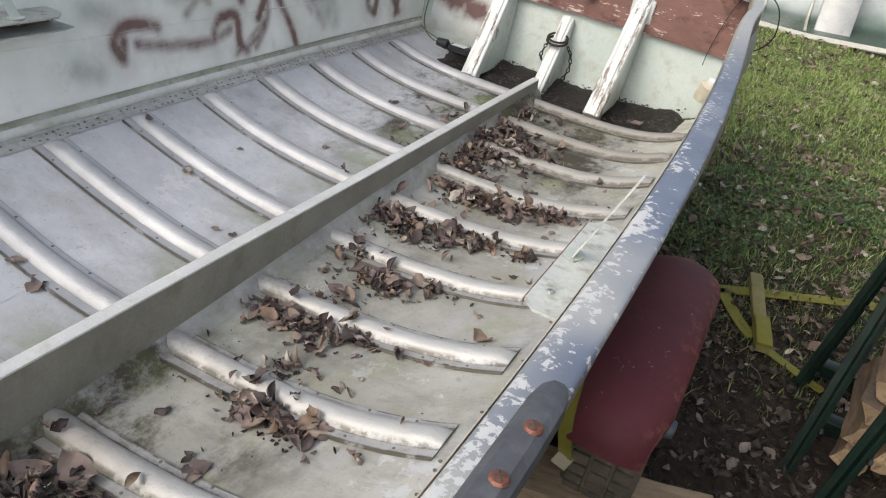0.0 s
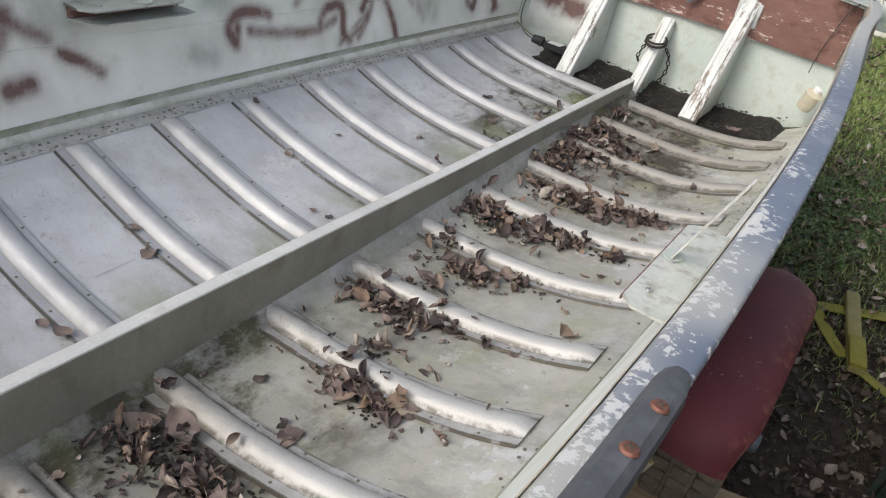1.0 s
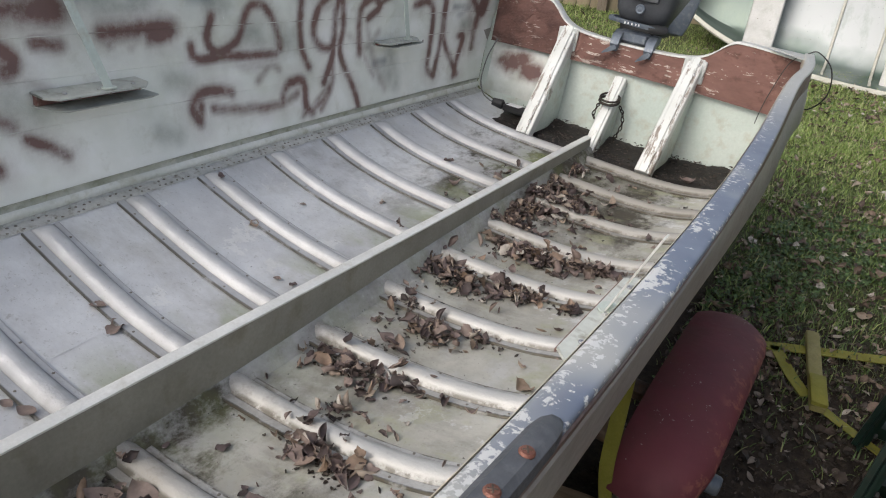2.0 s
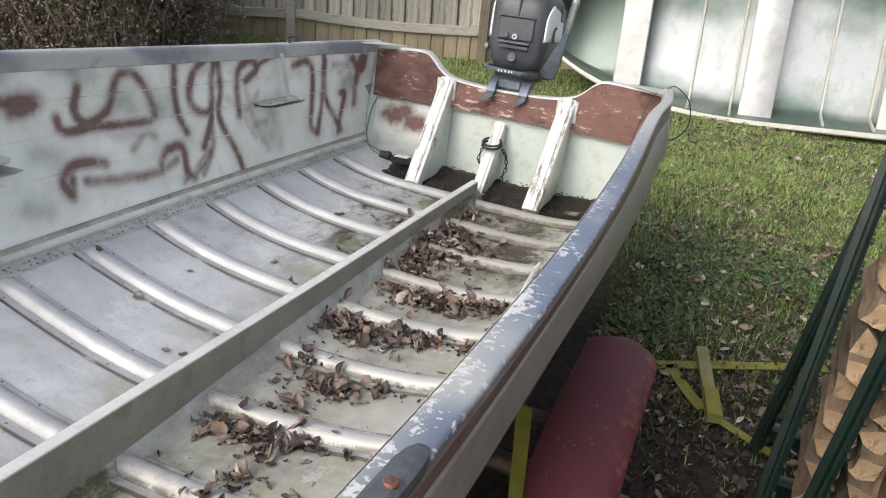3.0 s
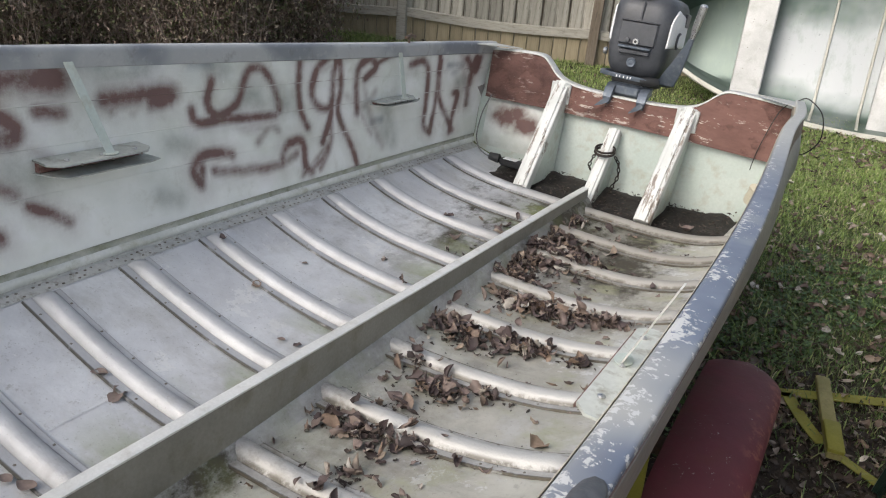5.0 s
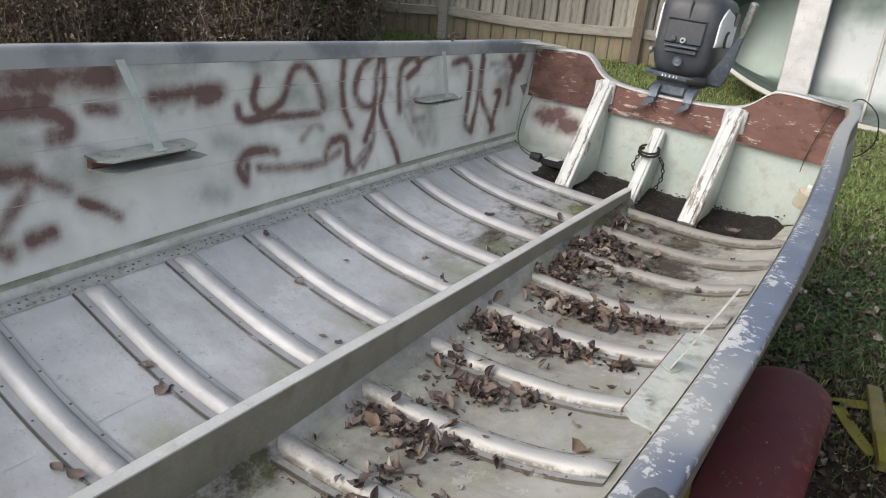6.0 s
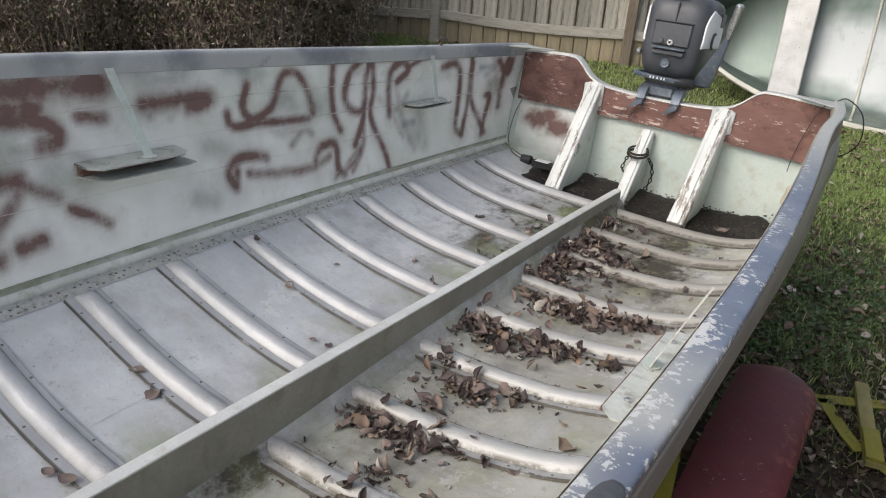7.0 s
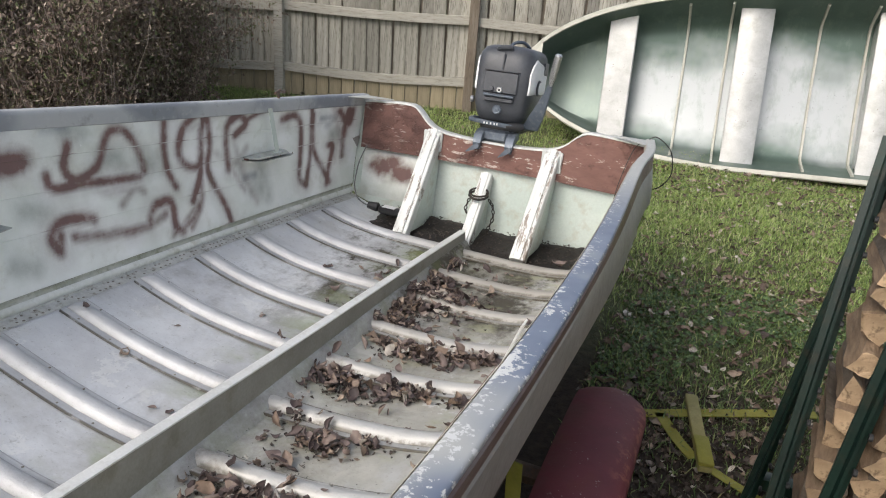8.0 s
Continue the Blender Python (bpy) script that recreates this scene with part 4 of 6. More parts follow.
    ply = [(-b + 0.035, 0.612), (-b + 0.045, 0.385), (-0.35, 0.392), (0, 0.395), (0.35, 0.392), (b - 0.045, 0.382), (b - 0.035, 0.612), (0.57, 0.626)] + [(x, z - 0.002) for x, z in notch] + [(-0.57, 0.626)]
    # a sprayed brown patch on the transom's far half
    g = Geo()
    nx, nz = 40, 28
    g.loft([[(-0.69 + 0.36 * i / nx, stern_y(0.14 + 0.24 * j / nz) + 0.0085, 0.14 + 0.24 * j / nz) for j in range(nz + 1)] for i in range(nx + 1)], closed=False)
    ob = part("sprayed_patch", g, SIDE_PAINT, boat, "white sheet with a sprayed brown blotch")
    at = ob.data.color_attributes.new("spray", "FLOAT_COLOR", "POINT")
    vals = []
    for x, y, z in g.v:
        d = 0.28 * noise.noise((x * 22, z * 22, 3.0)) + 0.18 * noise.noise((x * 60, z * 60, 5.0)) + min(math.hypot((x + 0.58) / 0.085, (z - 0.30) / 0.055), math.hypot((x + 0.46) / 0.085, (z - 0.28) / 0.05), math.hypot((x + 0.52) / 0.06, (z - 0.33) / 0.04))
        vals += [math.exp(-max(0, d) ** 2.2) * 1.2, 0.30 + 0.4 * smoothstep(0.24, 0.14, z), 0.0, 1.0]
    at.data.foreach_set("color", vals)
    part("transom_board", stern_strip(ply, -0.024, 0.034), PLYWOOD, boat, "flaking red-brown plywood motor board")
    # white cap moulding along the transom's top
    cap_line = [(-b + 0.02, 0.615), (-0.57, 0.628)] + [(-x, z) for x, z in top] + [(0, 0.513)] + [(x, z) for x, z in reversed(top)] + [(0.57, 0.628), (b - 0.02, 0.615)]
    pts = spline([(x, stern_y(z), z) for x, z in cap_line], 4)
    rings = [[(p.x, p.y + dy, p.z + dz) for dy, dz in ((-0.029, -0.002), (-0.029, 0.003), (-0.026, 0.006), (0.03, 0.006), (0.034, 0.003), (0.034, -0.002))] for p in pts]
    part("transom_cap", Geo().loft(rings), CAPW, boat, "white metal edge cap along the notched transom")
    # corner knees
    for side in (-1, 1):
        g = Geo()
        bx, z = b - 0.02, gz - 0.003
        pl = [(side * (bx - 0.17), stern_y(z) - 0.02), (side * (bx + 0.01), stern_y(z) - 0.02), (side * (bx + 0.03), stern_y(z) - 0.20)]
        bm3 = [(x, y, z) for x, y in pl] + [(x, y, z + 0.004) for x, y in pl]
        g.add(bm3, [(0, 2, 1), (3, 4, 5), (0, 1, 4, 3), (1, 2, 5, 4), (2, 0, 3, 5)])
        part("corner_plate", g, RIM, boat)

    # slanting channel braces and the middle post
    def brace(x_t, z_t, x_f, y_f, z_f, wid, dep, name, label):
        g = Geo()
        tp = Vector((x_t, stern_y(z_t) - 0.03, z_t))
        ft = Vector((x_f, y_f, z_f))
        d = (tp - ft).normalized()
        sx = Vector((1, 0, 0))
        nrm = sx.cross(d).normalized()
        if nrm.y > 0:
            nrm = -nrm
        sec = [(-wid, -dep), (-wid, -0.004), (-wid + 0.004, 0.0), (-wid * 0.55, 0.001), (-wid * 0.45, 0.006), (wid * 0.45, 0.006), (wid * 0.55, 0.001), (wid - 0.004, 0.0), (wid, -0.004), (wid, -dep)]
        rings = [[p + sx * ex + nrm * ey for ex, ey in sec] for p in (ft + d * (tp - ft).length * k / 8 for k in range(9))]
        g.loft(rings)
        ob = part(name, g, BRACE, boat, label)
        # side webs back to the transom
        for ex in (-wid + 0.003, wid - 0.003):
            bk = stern_y(z_f) + 0.004
            tri = [(ft.y + 0.012, z_f - 0.004), (bk, z_f - 0.004), (stern_y(z_t) - 0.004, z_t - 0.02), (tp.y + 0.004, z_t - 0.02)]
            web = [[(x_f + ex + dx + (x_t - x_f) * (z - z_f) / (z_t - z_f), y, z) for y, z in tri] for dx in (-0.002, 0.002)]
            part("side_web", Geo().loft(web), WHITE, ob)
        return ob
    for side in (-1, 1):
        br = brace(side * 0.305, 0.535, side * 0.292, TRANSOM - 0.318 + 0.02, 0.085, 0.036, 0.05, "brace", "white channel brace worn at its edges")
        for k in ((0.06, 0.90) if side < 0 else (0.05, 0.14)):
            ft, tp = Vector((side * 0.292, TRANSOM - 0.30, 0.09)), Vector((side * 0.305, stern_y(0.53) - 0.03, 0.53))
            p = tp.lerp(ft, k)
            stud("rivet", BIG_STUD, br, Matrix.Translation(p + Vector((0.018, -0.004, 0.003))) @ pose(0, 0, 0, 58, 0, 0))
        g = Geo().box((side * 0.305 - 0.05, stern_y(0.47) - 0.034, 0.43), (side * 0.305 + 0.05, stern_y(0.47) - 0.022, 0.53), 0.004)
        part("ear_plate", g, BRACE, br)
    post = brace(0.0, 0.375, 0.0, 4.03, 0.045, 0.028, 0.05, "post", "white middle post")
    return boat


def add_ledges(boat):
    """Seat ledges on the sides, each with its hanging strap."""
    def ledge(side, y0, y1, z, depth, strap_y, strap_top, cut=0.02, tall=0.03):
        u = TRANSOM - (y0 + y1) / 2
        a, c = chine(u)
        b, gz = rim(u)
        wall = a + 0.038 + (b - 0.045 - a - 0.038) * (z - c - 0.062) / (gz - 0.012 - c - 0.062) + 0.012
        x_in, x_out = side * (wall - depth), side * (wall + 0.004)
        pl = [(x_out, y0), (x_in + side * cut, y0), (x_in, y0 + cut), (x_in, y1 - cut), (x_in + side * cut, y1), (x_out, y1)]
        if side > 0:
            pl.reverse()
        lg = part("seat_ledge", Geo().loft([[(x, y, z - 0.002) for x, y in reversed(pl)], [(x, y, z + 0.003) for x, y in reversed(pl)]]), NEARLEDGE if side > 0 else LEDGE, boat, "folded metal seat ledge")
        fr = [(x_out, y0), (x_in + side * cut, y0), (x_in, y0 + cut), (x_in, y1 - cut), (x_in + side * cut, y1)]
        if side > 0:
            part("ledge_lip", Geo().loft([[(x, y, z + 0.002), (x - 0.003, y - 0.002, z + 0.0005), (x - 0.003, y - 0.002, z - 0.007), (x, y, z - 0.007)] for x, y in fr[2:4]]), EDGERED, lg, "brown painted edge")
        else:
            # a channel lying against the side: thin top edge, brown web, lower flange with pointed ends
            part("ledge_lip", Geo().loft([[(x, y, z + 0.003), (x + 0.003, y, z + 0.001), (x + 0.003, y, z - 0.003), (x, y, z - 0.003)] for x, y in fr]), LEDGE, lg)
            part("ledge_web", Geo().box((x_out + 0.002, y0 + 0.004, z - tall), (x_out + 0.020, y1 - 0.004, z - 0.003), 0.002), EDGERED, lg, "dark brown inner web")
            low = [(x_out, y0 - 0.005), (x_in - 0.012, y0 + 0.02), (x_in + 0.006, y0 + 0.045), (x_in + 0.004, y1 - 0.02), (x_in - 0.008, y1 + 0.022), (x_out, y1 + 0.012)]
            part("bottom_flange", Geo().loft([[(x, y, z - tall - 0.003) for x, y in reversed(low)], [(x, y, z - tall) for x, y in reversed(low)]]), LEDGE, lg)
            for k in range(3):
                stud("rivet", RIB_STUD, lg, Matrix.Translation((x_in + 0.004, y0 + 0.08 + 0.09 * k, z - 0.003)) @ pose(0, 0, 0, 0, 90, 0))
        # hanging strap
        top = Vector((side * (b - 0.062), strap_top, gz - 0.03))
        foot = Vector((x_in + side * 0.018, strap_y, z + 0.005))
        g = Geo()
        rings = []
        for k in range(7):
            p = top.lerp(foot, k / 6)
            wv = 0.015 if side > 0 else 0.013
            rings.append([(p.x - 0.0015, p.y - wv, p.z), (p.x + 0.0015, p.y - wv, p.z), (p.x + 0.0015, p.y + wv, p.z), (p.x - 0.0015, p.y + wv, p.z)])
        g.loft(rings)
        part("hanging_strap", g, CAPW if side > 0 else WHITE, lg, "flat white metal strap")
        tab = [(foot.x + side * 0.016 * math.cos(k * math.pi / 6), strap_y + 0.022 * math.sin(k * math.pi / 6), z + 0.0045) for k in range(12)]
        part("strap_tab", Geo().loft([tab, [(x, y, h + 0.003) for x, y, h in tab]]), WHITE, lg)
        for yy, xx in ((y0 + 0.06, 0.35), (y1 - 0.05, 0.3), ((y0 + y1) / 2, 0.3)):
            stud("bolt", BIG_STUD, lg, pose(x_in + (x_out - x_in) * xx, yy, z + 0.003))
    ledge(-1, 1.985, 2.295, 0.428, 0.080, 2.165, 2.12, 0.028, 0.032)
    ledge(1, 1.87, 2.215, 0.455, 0.068, 2.06, 1.945)
    ledge(-1, 3.385, 3.65, 0.440, 0.058, 3.565, 3.53, 0.03, 0.012)
# ---- large setting ----
def build_ground():
    g = Geo()
    xs = [-600, -80, -20] + [-10 + 0.25 * i for i in range(73)] + [20, 80, 600]
    ys = [-600, -80, -20, -6] + [-3 + 0.25 * i for i in range(53)] + [14, 24, 80, 600]
    rows = []
    for y in ys:
        rows.append([(x, y, 0.02 * noise.noise((x * 0.9, y * 0.9, 0.3)) if abs(x) < 11 and -4 < y < 11 else 0) for x in xs])
    g.loft(rows, closed=False)
    g.f = [tuple(reversed(f)) for f in g.f]
    return solid("ground", g, GROUND, "patchy lawn of short grass, bare soil and fallen leaves", "lawn", kind="structure")


F0, F1 = Vector((-3.62, 7.79, 0)), Vector((-1.64, 8.40, 0))


def build_fence():
    d = (F1 - F0).normalized()
    ang = math.degrees(math.atan2(d.y, d.x))
    back = Vector((-d.y, d.x, 0))
    fence = thing("fence", "weathered grey board fence with pale new boards along its foot", "fence", Matrix.Translation(F0) @ pose(0, 0, 0, 0, 0, ang))
    gap = (F1 - F0).length
    pk = Geo().box((-0.0655, 0.052, 0.03), (0.0655, 0.070, 1.86), 0.004)
    me = pk.data("picket", FENCEW, False)
    # added strips behind the gaps that block the sky and keep them dark
    back = Geo().box((0.045, 0.088, 0.03), (0.096, 0.104, 1.84), 0.003).data("gap_blocker", POSTW, False)
    kick = Geo().box((-0.066, 0.030, 0.0), (0.066, 0.048, 0.27), 0.003).data("kick_board", FENCEN, False)
    x = -4.6
    while x < 7.5:
        p = new("picket", me)
        p.parent = fence
        p.matrix_basis = pose(x, random.uniform(-0.004, 0.004), random.uniform(-0.02, 0.02), 0, random.uniform(-1.6, 0.4), 0)
        b = new("gap_blocker", back)
        b.parent = fence
        b.matrix_basis = pose(x, 0, 0)
        k = new("kick_board", kick)
        k.parent = fence
        k.matrix_basis = pose(x + 0.01, 0.0, random.uniform(-0.015, 0.005), 0, random.uniform(-0.6, 0.6), 0)
        x += 0.1405
    for i in range(-2, 5):
        px = i * gap
        part("fence_post", Geo().box((px - 0.05, -0.05, -0.1), (px + 0.05, 0.05, 1.9), 0.006), POSTW if i % 2 else RAILW, fence, "", False)
        for z, sag in ((0.30, 0.035), (0.93, 0.02), (1.58, 0.01)):
            rings = []
            for k in range(9):
                t = k / 8
                zz = z - sag * math.sin(math.pi * t) + 0.01 * math.sin(i * 2.3 + z)
                xx = px + 0.05 + (gap - 0.1) * t
                rings.append([(xx, 0.0, zz - 0.045), (xx, 0.048, zz - 0.045), (xx, 0.048, zz + 0.045), (xx, 0.004, zz + 0.045), (xx, 0.0, zz + 0.041)])
            part("fence_rail", Geo().loft(rings), RAILW, fence, "", False)
    return fence


def build_shading_wall():
    """An added plain wall behind the firewood rack and the camera, out of sight, that closes the yard on that side and
    shades the near lawn.
    """
    g = Geo()
    for k in range(12):
        g.box((2.62, -5.0, 0.155 * k), (2.80, 3.7, 0.155 * k + 0.150), 0.006)
    solid("shading_wall", g, RAILW, "added unseen board wall that shades the lawn by the firewood", "wall", kind="structure", smooth=False)


def build_second_boat():
    """A smaller boat lying on its side, open towards the first one, its bow to the fence post."""
    # local frame: x along the boat from the bow, y across (up when it lies), z depth from the rim into the hull
    m = Matrix.Translation((-0.899, 7.77, 0.625)) @ pose(0, 0, 0, 0, 0, 1.725) @ pose(0, 0, 0, 73.05, 0, 0) @ pose(0, 0, 0, 0, 0, 3.646)
    bt = thing("upturned_rowing_boat", "small aluminium rowing boat lying on its side with worn green inside", "boat", m)
    half = 0.742

    def wid(x):
        k = min(1, x / 2.12)
        return half * max(0.015, (1 - (1 - k) ** 2.3)) ** 0.62

    def dep(x):
        return 0.46 + 0.14 * max(0, 1 - x / 1.1) ** 2
    xs = [0.0, 0.03, 0.08, 0.15] + [0.25 + 0.1 * i for i in range(35)]

    def ring(x, off=0.0):
        w, dd = wid(x) + off, dep(x) + off
        out = []
        for k in range(-12, 13):
            t = k / 12
            s = abs(t)
            yy = w * (s / 0.62 * 0.80 if s < 0.62 else 0.80 + 0.2 * (s - 0.62) / 0.38)
            zz = -dd * (1 - 0.10 * (s / 0.62) ** 2 if s < 0.62 else 0.90 * (1 - ((s - 0.62) / 0.38) ** 1.2))
            out.append((x, math.copysign(yy, t), zz))
        return out
    hull = part("hull_shell", Geo().loft([ring(x) for x in xs], closed=False), BOAT2, bt, "scuffed green and bare metal inside")
    part("outer_shell", Geo().loft([list(reversed(ring(x, 0.008))) for x in xs], closed=False), HULLG, bt)
    g = Geo()
    e = ring(xs[-1])
    g.add(e + [(x + 0.01, y, z) for x, y, z in e], [tuple(range(len(e))), tuple(range(2 * len(e) - 1, len(e) - 1, -1))])
    part("stern_plate", g, B2IN, bt)
    for s in (-1, 1):
        rings = []
        for x in xs:
            y = s * wid(x)
            rings.append([(x, y - s * 0.012, -0.03), (x, y - s * 0.014, 0.008), (x, y + s * 0.022, 0.012), (x, y + s * 0.032, 0.0), (x, y + s * 0.03, -0.035)])
        part("gunwale", Geo().loft(rings if s > 0 else [list(reversed(r)) for r in rings]), B2RIM, bt, "cream painted rim")
    # benches
    for x, w, z in ((0.873, 0.25, -0.205), (2.006, 0.275, -0.213), (3.097, 0.28, -0.213)):
        lo, hi = [0.93 * wid(x + d) for d in (-w / 2, w / 2)]
        top = [(x - w / 2, -lo, z), (x - w / 2, lo, z), (x + w / 2, hi, z), (x + w / 2, -hi, z)]
        rim_ = [(x + (px_ - x) * 0.94, py, pz + 0.006) for px_, py, pz in top]
        b = part("bench", Geo().loft([[(px_, py, pz - 0.035) for px_, py, pz in reversed(top)], list(reversed(top)), list(reversed(rim_))]), B2SEAT, bt, "white painted bench seat")
        part("bench_side", Geo().box((x - w / 2 + 0.005, -lo * 0.9, -dep(x) * 0.95), (x - w / 2 + 0.02, lo * 0.9, z - 0.03), 0.003), B2IN, b)
        for dy in (-0.30, -0.12, 0.10, 0.12):
            for dx in (-0.05, 0.05):
                stud("rivet", RIB_STUD, b, pose(x + dx, dy, z + 0.006))
    for x in (1.438, 1.80, 2.545, 2.928, 3.5):
        rings = []
        for (px_, py, pz), (qx, qy, qz) in zip(ring(x, -0.003), ring(x, -0.024)):
            rings.append([(x - 0.012, py, pz), (x - 0.008, qy, qz), (x + 0.008, qy, qz), (x + 0.012, py, pz)])
        part("rib", Geo().loft(rings[1:-1]), B2RIM, bt)
    # bow plate
    g = Geo()
    pts = [(x, s * wid(x) * 0.98, 0.004) for x, s in ((0.0, 1), (0.08, 1), (0.18, 1), (0.18, -1), (0.08, -1), (0.0, -1))]
    g.add(pts + [(x, y, z - 0.01) for x, y, z in pts], [tuple(range(6)), tuple(range(11, 5, -1))] + [((i + 1) % 6, i, i + 6, (i + 1) % 6 + 6) for i in range(6)])
    part("bow_plate", g, B2RIM, bt)
    return bt


def build_motor():
    """Outboard clamped in the transom's notch, in the boat's frame."""
    mo = thing("outboard_motor", "old black outboard motor with white side panels clamped to the transom", "outboard motor", BOAT @ pose(-0.012, 4.36, 0.50, -4, 0, 2))
    PROF = [(0.105, 0.66, 0.74, 0.185), (0.125, 0.80, 0.86, 0.175), (0.16, 0.90, 0.94, 0.17), (0.21, 0.97, 0.985, 0.17), (0.28, 1.0, 1.0, 0.17), (0.36, 1.0, 1.0, 0.17), (0.41, 0.985, 0.985, 0.172), (0.44, 0.945, 0.95, 0.176), (0.462, 0.85, 0.87, 0.18), (0.474, 0.68, 0.72, 0.185), (0.480, 0.40, 0.45, 0.19)]

    def skin(z, a, off=0.0, p=4.6):
        """A point of the cowl's surface at height z and angle a."""
        for (z0, *k0), (z1, *k1) in zip(PROF[:-1], PROF[1:]):
            if z <= z1:
                t = max(0, (z - z0) / (z1 - z0))
                kx, ky, oy = (u + (v - u) * t for u, v in zip(k0, k1))
                break
        c, s = math.cos(a), math.sin(a)
        return ((0.148 * kx + off) * math.copysign(abs(c) ** (2 / p), c), oy + (0.20 * ky + off) * math.copysign(abs(s) ** (2 / p), s), z)

    def shell(prof, sx, sy, n=36, p=4.6):
        rings = []
        for z, kx, ky, oy in prof:
            r = []
            for i in range(n):
                a = 2 * math.pi * i / n
                c, s = math.cos(a), math.sin(a)
                r.append((sx * kx * math.copysign(abs(c) ** (2 / p), c), oy + sy * ky * math.copysign(abs(s) ** (2 / p), s), z))
            rings.append(r)
        return Geo().loft(rings)
    cowl = part("cowl", shell(PROF, 0.148, 0.20), COWL, mo, "faded black engine cowl")
    part("lower_tray", shell([(0.05, 0.45, 0.55, 0.16), (0.065, 0.66, 0.74, 0.16), (0.098, 0.72, 0.80, 0.17), (0.104, 0.66, 0.74, 0.17)], 0.148, 0.20), BLACKR, mo)
    # pull handle and strap on the top's front
    part("carry_handle", Geo().tube(spline([(-0.045, 0.005, 0.448), (-0.03, -0.008, 0.462), (0.0, -0.012, 0.466), (0.03, 0.0, 0.468)], 4), [0.006] + [0.012] * 11 + [0.006], 8), COWL, cowl)
    part("handle_strap", Geo().tube(spline([(0.0, 0.06, 0.478), (0.015, 0.10, 0.498), (0.045, 0.14, 0.500), (0.065, 0.18, 0.480)], 4), 0.008, 8), BRACKET, cowl)
    part("front_rib", Geo().box((-0.004, -0.034, 0.36), (0.004, -0.022, 0.44), 0.002), COWL, cowl)
    for s in (-1, 1):
        rows = []
        n, k = 14, 12
        for i in range(n + 1):
            t = i / n
            a = math.radians(-44 + 62 * t)
            top = 0.430 - 0.085 * abs(2 * t - 0.95) ** 2.0
            bot = 0.252 + 0.012 * t
            rows.append([skin(bot + (top - bot) * j / k, a, 0.005 if 0 < i < n and 0 < j < k else -0.002) for j in range(k + 1)])
        rows = [[(s * x, y, z) for x, y, z in r] for r in (rows if s > 0 else reversed(rows))]
        sp = part("side_panel", Geo().loft(rows, closed=False), DECAL, cowl, "white side panel")
        arc = [(s * 0.157, 0.105 + 0.030 * math.cos(a), 0.295 + 0.034 * math.sin(a)) for a in (math.radians(70 + 22 * j) for j in range(11))]
        part("side_badge", Geo().tube(arc, 0.0055, 6), COWL, sp, "black curved badge")
        part("side_vent", Geo().box((min(s * 0.146, s * 0.156), 0.19, 0.36), (max(s * 0.146, s * 0.156), 0.27, 0.42), 0.006), COWL, cowl)
    # raised front panel with two knobs, a ledge and the starter grip below
    fp = part("front_panel", Geo().box((-0.085, -0.040, 0.250), (0.085, -0.024, 0.352), 0.005), COWL, cowl)
    part("panel_lip", Geo().box((-0.088, -0.045, 0.352), (0.088, -0.024, 0.358), 0.002), COWL, cowl)
    part("front_ledge", Geo().box((-0.076, -0.052, 0.232), (0.076, -0.024, 0.246), 0.004), BRACKET, cowl)
    part("ledge_plate", Geo().box((-0.072, -0.042, 0.208), (0.072, -0.024, 0.230), 0.004), COWL, cowl)
    part("knob", Geo().lathe([(0.012, 0), (0.013, 0.006), (0.011, 0.012), (0.005, 0.013)], pose(-0.040, -0.040, 0.268, 90, 0, 0), 14), COWL, fp)
    kn = part("knob", Geo().lathe([(0.014, 0), (0.0145, 0.008), (0.011, 0.012), (0.008, 0.012)], pose(0.002, -0.040, 0.266, 90, 0, 0), 16), CHROME, fp, "chrome ring knob")
    part("knob_core", Geo().lathe([(0.006, 0), (0.006, 0.014), (0.003, 0.0145)], pose(0.002, -0.040, 0.266, 90, 0, 0), 10), BLACKR, kn)
    gr = part("starter_grip", Geo().lathe([(0.022, 0), (0.022, 0.010), (0.018, 0.013), (0.013, 0.011)], pose(-0.003, -0.018, 0.172, 90, 0, 0), 18), BRACKET, cowl)
    part("grip_core", Geo().lathe([(0.010, 0), (0.010, 0.013), (0.004, 0.014)], pose(-0.003, -0.018, 0.172, 90, 0, 0), 12), BRACKET, gr)
    part("side_knob", Geo().lathe([(0.014, 0), (0.017, 0.008), (0.014, 0.016), (0.006, 0.018)], pose(-0.132, 0.0, 0.205, 0, -90, 0), 12), CHROME, cowl)
    # flat carrying bar below the cowl
    loop = spline([(-0.095, 0.06, 0.116), (-0.116, 0.0, 0.116), (-0.120, -0.035, 0.114), (-0.100, -0.054, 0.111), (0.0, -0.060, 0.106), (0.09, -0.056, 0.104), (0.118, -0.036, 0.105), (0.118, 0.04, 0.11)], 4)
    rings = []
    for i, p in enumerate(loop):
        d = (loop[min(i + 1, len(loop) - 1)] - loop[max(i - 1, 0)]).normalized()
        o = d.cross(Vector((0, 0, 1))).normalized()
        rings.append([p + o * a + Vector((0, 0, b)) for a, b in ((0.011, -0.009), (0.013, -0.005), (0.013, 0.006), (0.009, 0.010), (-0.009, 0.010), (-0.011, 0.006), (-0.011, -0.009))])
    bar = part("front_bar", Geo().loft(rings), BRACKET, mo, "blue-grey carrying bar")
    for x in (-0.045, -0.03, -0.012, 0.006, 0.02):
        part("bar_mark", Geo().box((x, -0.0745, 0.101), (x + 0.006, -0.0725, 0.111), 0.0005), DECAL, bar)
